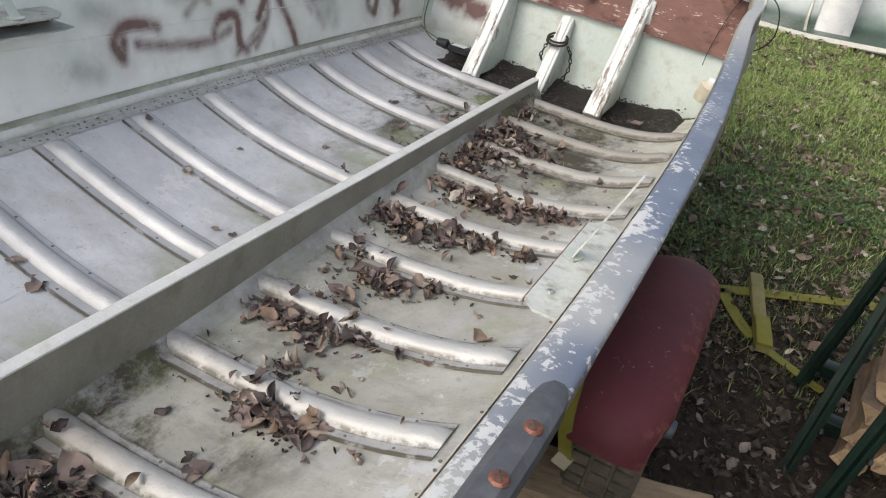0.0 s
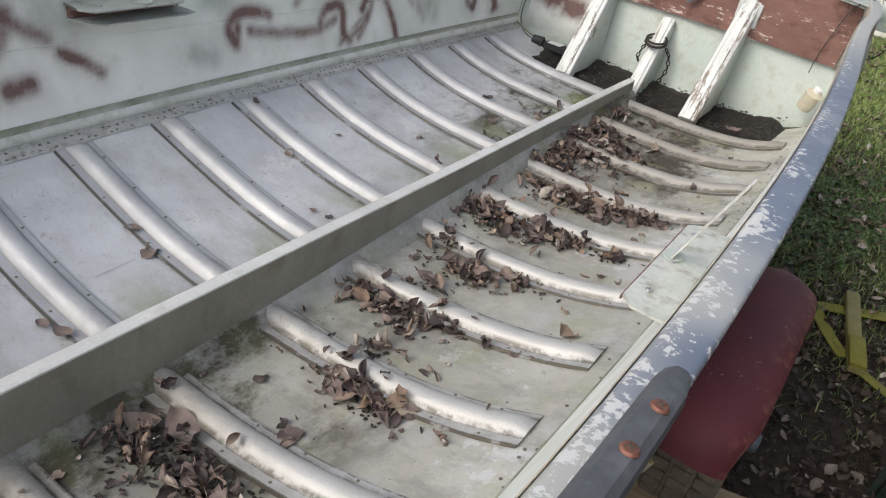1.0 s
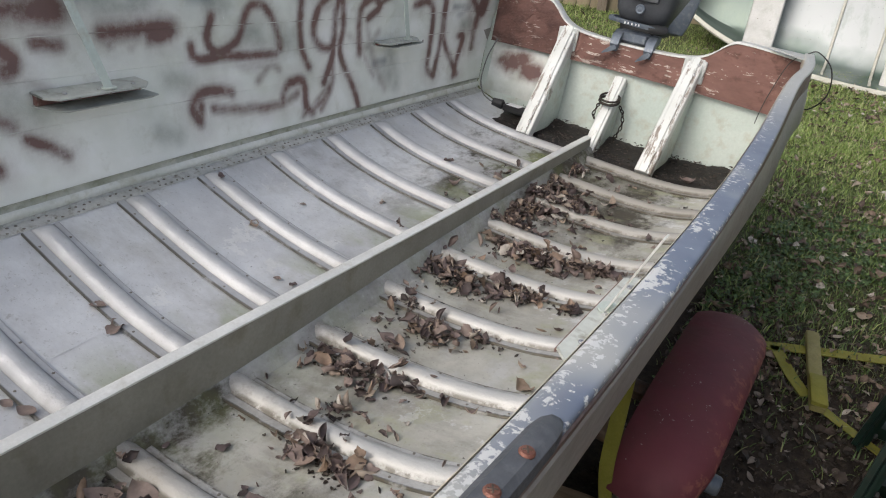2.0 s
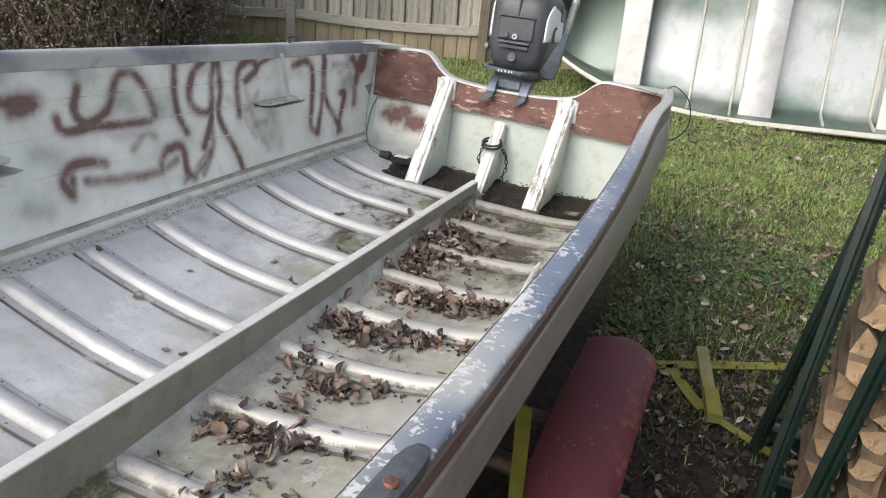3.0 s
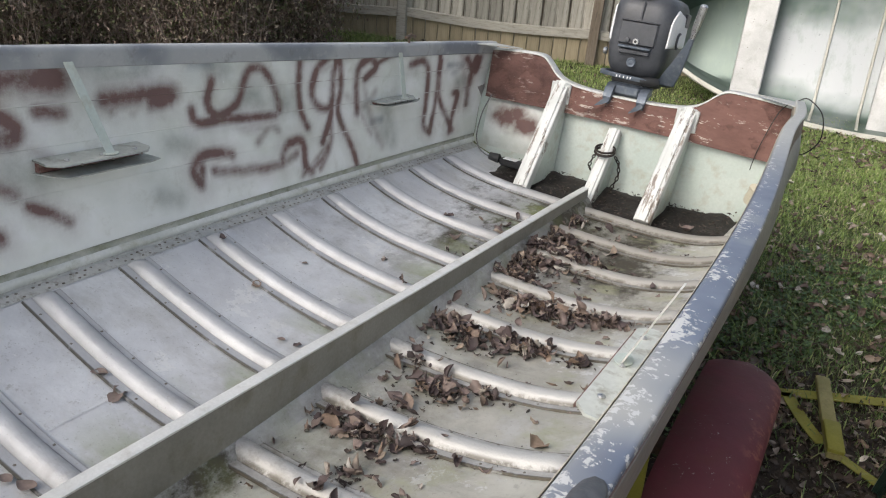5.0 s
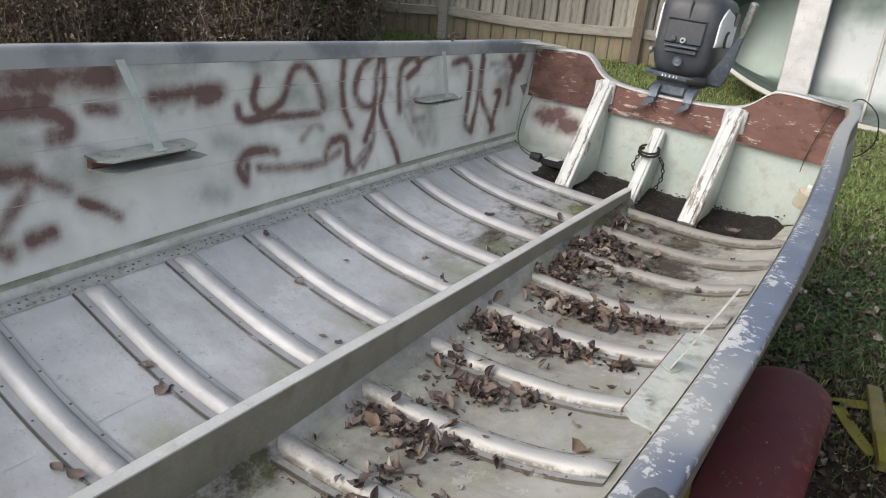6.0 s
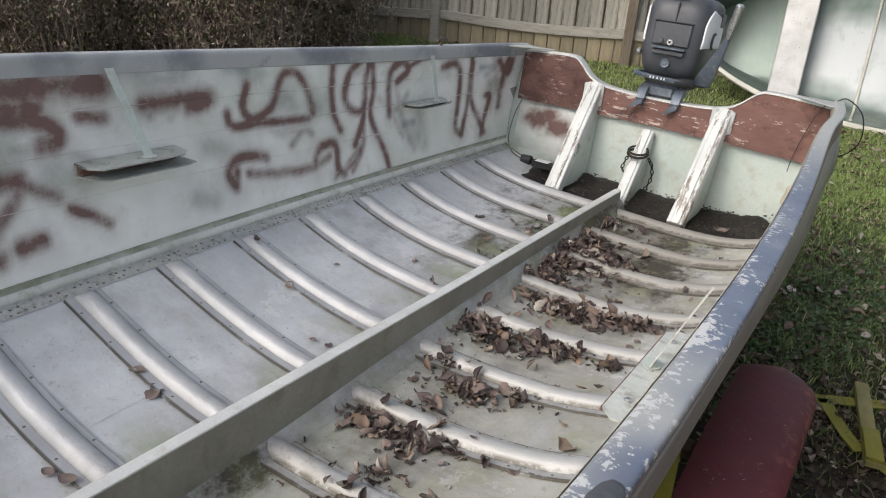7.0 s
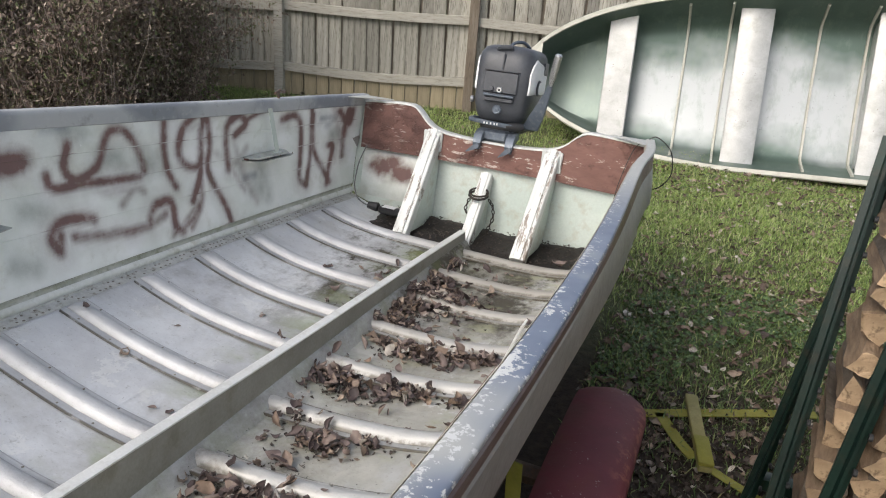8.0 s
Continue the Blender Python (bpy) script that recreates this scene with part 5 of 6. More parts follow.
    part("bar_end", Geo().tube([(0.065, -0.058, 0.100), (0.105, -0.048, 0.103), (0.135, -0.02, 0.105)], [0.016, 0.022, 0.018], 12), BLACKR, bar)
    # clamp bracket: yoke with two curved jaws and wing screws inside the board
    br = part("clamp_bracket", Geo().box((-0.075, -0.045, 0.018), (0.075, 0.05, 0.075), 0.012).box((-0.09, 0.035, -0.14), (0.09, 0.07, 0.03), 0.008), BRACKET, mo, "blue-grey clamp bracket")
    for x in (-0.062, 0.098):
        rings = []
        for p, w, h in (((0.02, 0.056), 0.018, 0.036), ((-0.025, 0.054), 0.020, 0.040), ((-0.058, 0.036), 0.020, 0.040), ((-0.072, 0.006), 0.019, 0.034), ((-0.066, -0.022), 0.015, 0.024)):
            a = math.atan2(p[1] - 0.0, -p[0] + 0.02)
            nx_, nz_ = -math.cos(a) * h * 0.5, math.sin(a) * h * 0.5
            rings.append([(x - w, p[0] - nx_, p[1] - nz_), (x + w, p[0] - nx_, p[1] - nz_), (x + w, p[0] + nx_, p[1] + nz_), (x - w, p[0] + nx_, p[1] + nz_)])
        part("clamp_jaw", Geo().loft(rings), BRACKET, br)
    for x, tx in ((-0.062, 35), (0.098, 40)):
        g = Geo().tube([(x, -0.06, -0.012), (x, -0.100, -0.012)], 0.009, 10)
        m = Matrix.Translation((x, -0.096, -0.012)) @ pose(0, 0, 0, 0, -tx, 0)
        g.loft([[m @ Vector((ex, ey, ez)) for ey, ez in ((-0.006, -hz), (0.006, -hz), (0.006, hz), (-0.006, hz))] for ex, hz in ((-0.052, 0.002), (-0.034, 0.006), (-0.012, 0.011), (0.012, 0.011), (0.02, 0.006))])
        part("clamp_screw", g, BRACKET, br)
    # tiller: a flat plate rising beside the cowl, then the grip
    rings = []
    for x, y, z, w in ((0.150, 0.10, 0.085, 0.020), (0.182, 0.075, 0.095, 0.048), (0.202, 0.055, 0.15, 0.044), (0.217, 0.035, 0.22, 0.030), (0.228, 0.018, 0.285, 0.017), (0.234, 0.006, 0.325, 0.012)):
        rings.append([(x + 0.010 - 1.7 * w, y - 0.006, z), (x + 0.006, y - 0.009, z), (x + 0.010, y - 0.006, z), (x + 0.010, y + 0.008, z), (x + 0.006, y + 0.010, z), (x + 0.010 - 1.7 * w, y + 0.008, z)])
    ar = part("tiller_arm", Geo().loft(rings), BRACKET, mo, "blue-grey tiller arm folded upright")
    part("grip", Geo().tube([(0.233, 0.008, 0.318), (0.236, 0.0, 0.335), (0.240, -0.010, 0.36), (0.256, -0.030, 0.455), (0.257, -0.032, 0.462)], [0.010, 0.012, 0.0165, 0.018, 0.012], 14), CHROME, ar, "scuffed grey twist grip")
    # leg behind the transom
    part("leg", Geo().box((-0.04, 0.09, -0.36), (0.04, 0.24, 0.08), 0.02).box((-0.012, 0.05, -0.40), (0.012, 0.30, -0.385), 0.004), COWL, mo)
    return mo


def build_trailer():
    tr = thing("boat_trailer", "low steel boat trailer with faded maroon fenders", "trailer", pose(0, 0, 0))
    for s in (-1, 1):
        lim0, lim1 = x0, x1 = (0.812, 1.008) if s > 0 else (-1.008, -0.812)
        # fender: a bent sheet with rounded outer edge and rolled lip
        prof = [(2.185, 0.41), (2.20, 0.46), (2.25, 0.505), (2.33, 0.532), (2.45, 0.545), (2.60, 0.545), (2.75, 0.535), (2.86, 0.51), (2.925, 0.465), (2.94, 0.41)]
        pts = spline([(0, y, z) for y, z in prof], 3)
        rings = []
        cz = Vector((0, 2.5, 0.22))
        for p in pts:
            q = (p - cz).normalized()
            e = (0.055 if p.y > 2.55 else 0.02) * smoothstep(0.25, 0.37, abs(p.y - 2.55)) ** 1.6
            x0, x1 = lim0 + e * 0.6, lim1 - e
            ridge = [(x0, -0.012), (x0 + 0.02, -0.002), (x0 + 0.06, 0.008), (x1 - 0.065, 0.010), (x1 - 0.04, 0.003), (x1 - 0.02, -0.008), (x1 - 0.006, -0.022), (x1, -0.042), (x1, -0.065)]
            if s < 0:
                ridge = [(lim0 + lim1 - x, h) for x, h in reversed(ridge)]
            rings.append([(x, p.y + q.y * h, p.z + q.z * h) for x, h in ridge] + [(x, p.y + q.y * (h - 0.006), p.z + q.z * (h - 0.006)) for x, h in reversed(ridge)])
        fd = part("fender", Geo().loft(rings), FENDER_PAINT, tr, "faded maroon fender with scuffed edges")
        # wheel
        c = pose((lim0 + lim1) / 2, 2.52, 0.25, 0, 90, 0)
        wh = part("wheel", Geo().lathe([(0.03, -0.085), (0.15, -0.085), (0.15, 0.085), (0.03, 0.085)], c, 20), STEEL, tr)
        part("tyre", Geo().lathe([(0.15, -0.07), (0.19, -0.085), (0.235, -0.082), (0.25, -0.06), (0.245, -0.03), (0.25, -0.028), (0.25, 0.028), (0.245, 0.03), (0.25, 0.06), (0.235, 0.082), (0.19, 0.085), (0.15, 0.07)], c, 30), TYRE, wh)
        part("hub_cap", Geo().lathe([(0.026, 0.08), (0.026, 0.112), (0.022, 0.120), (0.008, 0.122)], c if s > 0 else c @ pose(0, 0, 0, 180, 0, 0), 16), BRACKET, wh, "dull grey hub cap")
        g = Geo()
        for k in range(44):
            a = 2 * math.pi * k / 44
            for off in (-0.05, 0.0, 0.05):
                mm = c @ pose(0, 0, 0, 0, 0, math.degrees(a)) @ Matrix.Translation((0.25, 0, off))
                g.box((-0.006, -0.013, -0.021), (0.004, 0.013, 0.021), 0.002, mm)
        part("tread", g, TYRE, wh)
        part("frame_rail", Geo().box((s * 0.62 - 0.03, 0.6, 0.16), (s * 0.62 + 0.03, 4.0, 0.24), 0.006), STEEL, tr)
        part("bunk", Geo().box((-0.045, -1.5, -0.035), (0.045, 1.6, 0.035), 0.006, pose(s * 0.42, 2.4, 0.375, -5, 0, 0)), BLOCKW, tr)
        for y in (1.1, 3.6):
            zz = 0.625 - 0.0872 * y - 0.13
            part("bunk_post", Geo().box((s * 0.42 - 0.03, y - 0.03, 0.2), (s * 0.42 + 0.03, y + 0.03, max(0.24, zz)), 0.004), STEEL, tr)
        part("fender_bracket", Geo().box((min(s * 0.62, s * 0.8), 2.48, 0.42), (max(s * 0.62, s * 0.8), 2.53, 0.45), 0.004), STEEL, tr)
    part("axle", Geo().tube([(-0.86, 2.52, 0.25), (0.86, 2.52, 0.25)], 0.03, 12), STEEL, tr)
    for y in (0.8, 3.9):
        part("crossbar", Geo().box((-0.62, y - 0.03, 0.17), (0.62, y + 0.03, 0.23), 0.005), STEEL, tr)
    part("tongue", Geo().box((-0.04, -1.6, 0.17), (0.04, 0.9, 0.25), 0.006), STEEL, tr)
    part("tongue_jack", Geo().tube([(0, -1.3, 0.0), (0, -1.3, 0.7)], 0.03, 10), STEEL, tr)
    return tr


def fender_material():
    m, nt, b = nodes_of("scuffed_maroon")
    vec = coords(nt)
    col = mixc(nt, step(nt, noise_at(nt, 5, 5, 0.6, vec), 0.35, 0.65), (0.11, 0.018, 0.030), (0.17, 0.034, 0.048))
    fade = step(nt, noise_at(nt, 9, 5, 0.65, vec), 0.58, 0.70)
    col = mixc(nt, calc(nt, "MULTIPLY", fade, 0.5), col, (0.16, 0.04, 0.03))
    chip = step(nt, calc(nt, "ADD", noise_at(nt, 70, 5, 0.7, vec), calc(nt, "MULTIPLY", noise_at(nt, 8, 2, 0.5, vec), 0.4)), 0.90, 0.92)
    col = mixc(nt, calc(nt, "MULTIPLY", chip, 0.8), col, (0.50, 0.45, 0.41))
    dust = step(nt, noise_at(nt, 4, 5, 0.7, vec), 0.42, 0.7)
    sep = nt.nodes.new("ShaderNodeSeparateXYZ")
    nt.links.new(vec, sep.inputs[0])
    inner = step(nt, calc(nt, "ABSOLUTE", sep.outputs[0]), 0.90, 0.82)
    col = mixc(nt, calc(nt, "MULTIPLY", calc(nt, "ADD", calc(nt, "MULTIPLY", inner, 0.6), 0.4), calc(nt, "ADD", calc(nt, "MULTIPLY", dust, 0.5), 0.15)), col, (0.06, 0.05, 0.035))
    edge = step(nt, calc(nt, "ABSOLUTE", sep.outputs[0]), 0.955, 0.985)
    rub = calc(nt, "MULTIPLY", edge, step(nt, noise_at(nt, 30, 5, 0.7, vec), 0.52, 0.60))
    col = mixc(nt, calc(nt, "MULTIPLY", rub, 0.6), col, (0.30, 0.12, 0.085))
    nt.links.new(col, b.inputs["Base Color"])
    b.inputs["Roughness"].default_value = 0.62
    bump(nt, b, noise_at(nt, 50, 4, 0.6, vec), 0.3, 0.004)
    return m


def boat2_material():
    m, nt, b = nodes_of("worn_green_boat_inside")
    vec = coords(nt)
    sep = nt.nodes.new("ShaderNodeSeparateXYZ")
    nt.links.new(vec, sep.inputs[0])
    # bare middle is brightened for reflected sky, green edges kept dark for shade
    wob = calc(nt, "MULTIPLY", calc(nt, "SUBTRACT", noise_at(nt, 2.0, 3, 0.55, vec), 0.5), 0.9)
    middle = step(nt, calc(nt, "ADD", calc(nt, "ABSOLUTE", calc(nt, "ADD", sep.outputs[1], 0.10)), wob), 0.56, 0.22)
    wear_and_glare = calc(nt, "MULTIPLY", middle, calc(nt, "ADD", calc(nt, "MULTIPLY", step(nt, sep.outputs[0], 0.8, 1.15), 0.85), 0.15))
    col = mixc(nt, wear_and_glare, (0.105, 0.15, 0.125), (0.43, 0.45, 0.455))
    col = mixc(nt, calc(nt, "MULTIPLY", step(nt, noise_at(nt, 6, 7, 0.7, coords(nt, "Object", (1.6, 0.7, 1))), 0.50, 0.68), 0.45), col, (0.20, 0.25, 0.20))
    scuff = step(nt, noise_at(nt, 30, 5, 0.7, vec), 0.64, 0.70)
    col = mixc(nt, calc(nt, "MULTIPLY", scuff, 0.5), col, (0.10, 0.12, 0.10))
    nt.links.new(col, b.inputs["Base Color"])
    b.inputs["Metallic"].default_value = 0.35
    b.inputs["Roughness"].default_value = 0.40
    bump(nt, b, noise_at(nt, 3, 3, 0.5, vec), 0.25, 0.03)
    return m


FENDER_PAINT, BOAT2 = fender_material(), boat2_material()
# ---- small stuff ----
def leaf_shape(kind, size, roll, cols=(-1, -0.5, 0, 0.5, 1)):
    """One dry leaf as a curled sheet: 0 oval, 1 pointed and wavy, 2 crumpled, 3 lobed."""
    half = ([0.03, 0.22, 0.33, 0.37, 0.33, 0.21, 0.02], [0.03, 0.24, 0.36, 0.32, 0.36, 0.20, 0.01], [0.06, 0.26, 0.34, 0.36, 0.31, 0.24, 0.05],
            [0.015, 0.02, 0.26, 0.16, 0.46, 0.20, 0.34, 0.10, 0.01])[kind]
    n = len(half)
    vs, fs = [], []
    bend, twist, ph = random.uniform(-0.7, 1.5), random.uniform(-1.2, 1.2), random.uniform(0, 6.3)
    for i in range(n):
        t = i / (n - 1)
        r = roll * (1 + twist * (t - 0.5))
        r = math.copysign(max(0.15, abs(r)), r)
        for s in cols:
            w = half[i] * size * (1 + random.uniform(-0.16, 0.16) * (kind > 0 and abs(s) == 1))
            th = s * r
            y = w * math.sin(th) / r
            z = w * (1 - math.cos(th)) / r + bend * size * (t - 0.5) ** 2
            z += size * (0.09 * math.sin(9 * t + ph + 2 * s) * (kind > 0) + random.uniform(-0.045, 0.045) * (kind >= 2)) * abs(s)
            x = (t - 0.5) * size + (0.10 * size * abs(s) if kind == 3 and i in (2, 4, 6) else 0)
            vs.append(Vector((x, y, z)))
    m = len(cols)
    for i in range(n - 1):
        for s in range(m - 1):
            a = i * m + s
            fs.append((a, a + 1, a + m + 1, a + m))
    return vs, fs


def scatter_leaf(g, p, size, flat=20, cols=(-1, -0.5, 0, 0.5, 1)):
    vs, fs = leaf_shape(random.choice((0, 1, 1, 2, 2, 2, 3) if size > 0.03 else (0, 1, 2, 2)), size, random.choice((-1, 1, 1)) * random.choice((random.uniform(0.4, 1.2), random.uniform(1.2, 3.0))), cols)
    m = Matrix.Translation(p) @ pose(0, 0, 0, random.gauss(0, flat), random.gauss(0, flat), random.uniform(0, 360))
    pts = [m @ v for v in vs]
    low = min(q.z for q in pts)
    lift = Vector((0, 0, max(0, p[2] - low) * 0.85))
    g.add([q + lift for q in pts], fs)


def boat_floor_point(x, y):
    u = TRANSOM - y
    z = floor_z(x, u) + 0.003
    k = round((u - 0.295) / 0.295)
    d = abs(u - 0.295 - 0.295 * k)
    if d < 0.024 and abs(x) < 0.68:
        z += 0.028
    elif d < 0.043:
        z += 0.004
    return Vector((x, y, z))


def on_rib(y):
    u = TRANSOM - y
    return abs(u - 0.295 - 0.295 * round((u - 0.295) / 0.295)) < 0.032


def build_leaf_litter():
    random.seed(7)
    spots = [(0.26, 1.50, 70, 0.10), (0.36, 1.49, 30, 0.06), (0.15, 1.49, 30, 0.06), (0.337, 1.833, 46, 0.055), (0.40, 1.83, 22, 0.04), (0.30, 1.86, 16, 0.04), (0.27, 1.98, 16, 0.03), (0.11, 2.12, 18, 0.04), (0.20, 2.105, 44, 0.05),
             (0.29, 2.12, 32, 0.05), (0.34, 2.14, 12, 0.03), (0.23, 2.36, 34, 0.05), (0.27, 2.375, 54, 0.06), (0.22, 2.25, 14, 0.04), (0.15, 2.44, 12, 0.04), (0.38, 2.41, 14, 0.04), (0.11, 2.68, 80, 0.08), (0.20, 2.64, 52, 0.07),
             (0.30, 2.70, 44, 0.06), (0.40, 2.71, 34, 0.05), (0.52, 2.68, 18, 0.04), (0.22, 2.95, 70, 0.07), (0.30, 2.96, 80, 0.07), (0.40, 2.98, 62, 0.06), (0.49, 2.98, 26, 0.04), (0.06, 3.22, 90, 0.09), (0.08, 3.40, 115, 0.10), (0.18, 3.37, 40, 0.07),
             (0.05, 3.57, 90, 0.08), (0.04, 3.80, 40, 0.06), (0.11, 3.30, 70, 0.09), (0.12, 3.48, 60, 0.08), (0.10, 3.10, 40, 0.06)]
    piles = Geo()
    for cx, cy, n, r in spots:
        for _ in range(int(n * (0.72 if cy < 2.8 else 1.0))):
            a, d = random.uniform(0, 6.28), r * abs(random.gauss(0, 0.85))
            x, y = cx + d * math.cos(a) * 1.7, cy + d * math.sin(a) * 0.72
            if -0.1 < x < 0.045:
                x = 0.05
            p = boat_floor_point(x, y)
            p.z += random.random() ** 1.5 * 0.028 * max(0, 1 - d / r)
            scatter_leaf(piles, p, random.choice((random.uniform(0.016, 0.030), random.uniform(0.026, 0.050), random.uniform(0.032, 0.054))), 30, (-1, -0.7, -0.35, 0, 0.35, 0.7, 1))
    under = Geo()
    for cx, cy, n, r in spots:
        for _ in range(int(n * (1.5 if cy > 1.6 else 4.0))):
            a, d = random.uniform(0, 6.28), r * abs(random.gauss(0, 0.8))
            x, y = cx + d * math.cos(a) * 1.5, cy + d * math.sin(a) * 0.75
            if -0.045 < x < 0.045 or on_rib(y):
                continue
            scatter_leaf(under, boat_floor_point(x, y), random.uniform(0.006, 0.018), 10)
    solid("leaf_crumble", under, SOILLEAF, "dark crumbled leaf bits under the drifted leaves", "leaves", BOAT, kind="stuff", smooth=False)
    for _ in range(150):
        x, y = random.uniform(0.03, 0.62) ** 1.1, random.uniform(1.3, 4.1)
        scatter_leaf(piles, boat_floor_point(x, y), random.uniform(0.012, 0.034), 14)
    tagged(solid("leaf_litter", piles, DEADLEAF, "dry brown leaves drifted along the boat's ribs", "leaves", BOAT), kind="stuff")
    crumbs = Geo()
    for _ in range(1500):
        x, y = abs(random.gauss(0.2, 0.24)), random.uniform(1.2, 4.15)
        if x > 0.62:
            continue
        if random.random() < 0.15:
            x = -random.random() * 0.6
            if random.random() < 0.6:
                continue
        elif random.random() < 0.4:
            y = TRANSOM - 0.295 - 0.295 * random.randrange(10) + random.choice((-0.05, 0.05)) + random.gauss(0, 0.012)
        if on_rib(y):
            continue
        p = boat_floor_point(x, y)
        s = random.uniform(0.001, 0.0035)
        vs = [p + Vector((random.uniform(-s, s), random.uniform(-s, s), random.uniform(0, s))) for _ in range(4)]
        crumbs.add(vs, [(0, 1, 2), (0, 2, 3), (0, 3, 1), (1, 3, 2)])
    tagged(solid("debris_crumbs", crumbs, SOIL, "dark crumbs of leaf mould on the boat floor", "debris", BOAT, smooth=False), kind="stuff")
    # single leaves that lie apart
    for x, y, s in ((-0.298, 1.845, 0.058), (-0.376, 1.852, 0.042), (-0.432, 2.418, 0.045), (-0.155, 2.293, 0.024), (-0.201, 2.279, 0.026), (-0.187, 1.562, 0.045), (-0.235, 1.549, 0.034), (-0.437, 2.639, 0.022), (0.653, 2.43, 0.03), (0.40, 3.70, 0.06), (0.165, 1.565, 0.085), (0.10, 1.53, 0.07), (0.315, 1.68, 0.05),
                    (-0.30, 2.9, 0.03), (-0.624, 2.463, 0.032), (0.45, 1.86, 0.035), (0.58, 2.25, 0.05), (0.52, 2.83, 0.045), (-0.05, 3.0, 0.04), (0.03, 3.62, 0.07), (0.05, 3.3, 0.065), (0.47, 4.02, 0.07), (0.30, 4.07, 0.06)):
        g = Geo()
        z0 = boat_floor_point(x, y)
        if y > 3.95:
            z0.z = 0.075
        vs, fs = leaf_shape(random.choice((0, 0, 2)), s, random.uniform(0.3, 1.0))
        m = Matrix.Translation(z0 + Vector((0, 0, 0.002))) @ pose(0, 0, 0, 0, 0, random.uniform(0, 360))
        g.add([m @ v for v in vs], fs)
        solid("dry_leaf", g, DEADLEAF, "single dry brown leaf on the boat floor", "leaf", BOAT, group="single leaves in the boat")


def build_muck():
    """Black leaf mould lying in the stern corner."""
    g = Geo()
    rows = []
    for i in range(17):
        y = 3.98 + 0.275 * i / 16
        r = []
        for k in range(57):
            x = -0.56 + 1.20 * k / 56
            z = floor_z(x, max(0, TRANSOM - y)) + 0.004
            e = smoothstep(3.98, 4.06, y) * smoothstep(-0.56, -0.42, x) * smoothstep(0.65, 0.58, x)
            z += e * (0.010 + 0.010 * noise.noise((x * 9, y * 9, 2.0)) + 0.008 * noise.noise((x * 30, y * 30, 1.0))) + 0.03 * smoothstep(4.1, 4.25, y) * e
            r.append((x, y, z - 0.012 * (1 - e)))
        rows.append(r)
    g.loft(rows, closed=False)
    solid("leaf_mould", g, SOIL, "heap of wet black leaf mould against the transom", "soil", BOAT, kind="stuff")
    g = Geo()
    for _ in range(700):
        x, y = random.uniform(-0.45, 0.62), random.uniform(4.0, 4.26)
        p = Vector((x, y, floor_z(x, max(0, TRANSOM - y)) + 0.022 + 0.03 * smoothstep(4.1, 4.25, y)))
        scatter_leaf(g, p, random.uniform(0.006, 0.018), 12)
    solid("mould_leaves", g, SOILLEAF, "rotting dark leaf scraps in the stern", "leaves", BOAT, kind="stuff", smooth=False)


SOILLEAF = island_leaf("rotting_leaf", [(0.0, (0.018, 0.013, 0.011)), (0.6, (0.045, 0.034, 0.028)), (1.0, (0.11, 0.085, 0.068))])


def build_boat_fittings():
    # dark pad with two screws on the near rim
    def rim_pt(y, dx=0.0, dz=0.0):
        b, gz = rim(TRANSOM - y)
        return Vector((b - 0.014 + dx, y, gz + dz))
    pad = thing("oarlock_pad", "worn dark grey rubber pad screwed onto the gunwale", "pad", BOAT)
    ys_ = [1.16, 1.166, 1.20, 1.24, 1.28, 1.34, 1.385, 1.402, 1.410, 1.413]
    ws = [0.003, 0.007, 0.0120, 0.0135, 0.0135, 0.0135, 0.0130, 0.0105, 0.007, 0.003]
    hs = [0.004, 0.007, 0.010, 0.011, 0.011, 0.011, 0.010, 0.008, 0.006, 0.002]
    rings = []
    for y, w, h in zip(ys_, ws, hs):
        c = rim_pt(y, 0.004, 0.003)
        rings.append([(c.x - w, y, c.z - 0.004), (c.x - w * 0.9, y, c.z + h * 0.6), (c.x - w * 0.5, y, c.z + h), (c.x + w * 0.5, y, c.z + h), (c.x + w * 0.9, y, c.z + h * 0.6), (c.x + w, y, c.z - 0.004)])
    part("pad_body", Geo().loft([list(reversed(r)) for r in rings]), PAD, pad)
    for y in (1.352, 1.303):
        c = rim_pt(y, 0.007, 0.0145)
        sc = part("screw", Geo().lathe([(0.0060, -0.002), (0.0063, 0.0), (0.0050, 0.0018), (0.0016, 0.0022)], Matrix.Translation(c) @ pose(0, 0, 0, 0, 0, 20), 18), COPPER, pad, "rusty orange cross-head screw")
        g = Geo().box((-0.0036, -0.0008, 0.0015), (0.0036, 0.0008, 0.0026), 0.0002, Matrix.Translation(c) @ pose(0, 0, 0, 0, 0, 30)).box((-0.0008, -0.0036, 0.0015), (0.0008, 0.0036, 0.0027), 0.0002, Matrix.Translation(c) @ pose(0, 0, 0, 0, 0, 30))
        part("screw_slot", g, STEEL, sc)
    # cleat on the far rim
    b, gz = rim(TRANSOM - 3.63)
    cl = thing("rim_cleat", "small bent metal cleat on the far gunwale", "cleat", BOAT @ pose(-b + 0.028, 3.63, gz + 0.004))
    part("cleat_post", Geo().tube([(0, 0, 0), (0, 0, 0.026), (0, 0.010, 0.036)], 0.006, 8), STEEL, cl)
    part("cleat_horn", Geo().tube([(0, -0.03, 0.022), (0, 0.0, 0.030), (0, 0.045, 0.026)], 0.006, 8), STEEL, cl)
    # chain with ring round the middle post
    ch = thing("post_chain", "rusty chain with a steel ring looped over the middle post", "chain", BOAT)
    top = Vector((0, stern_y(0.375) - 0.03, 0.375)).lerp(Vector((0, 4.03, 0.045)), 0.32)
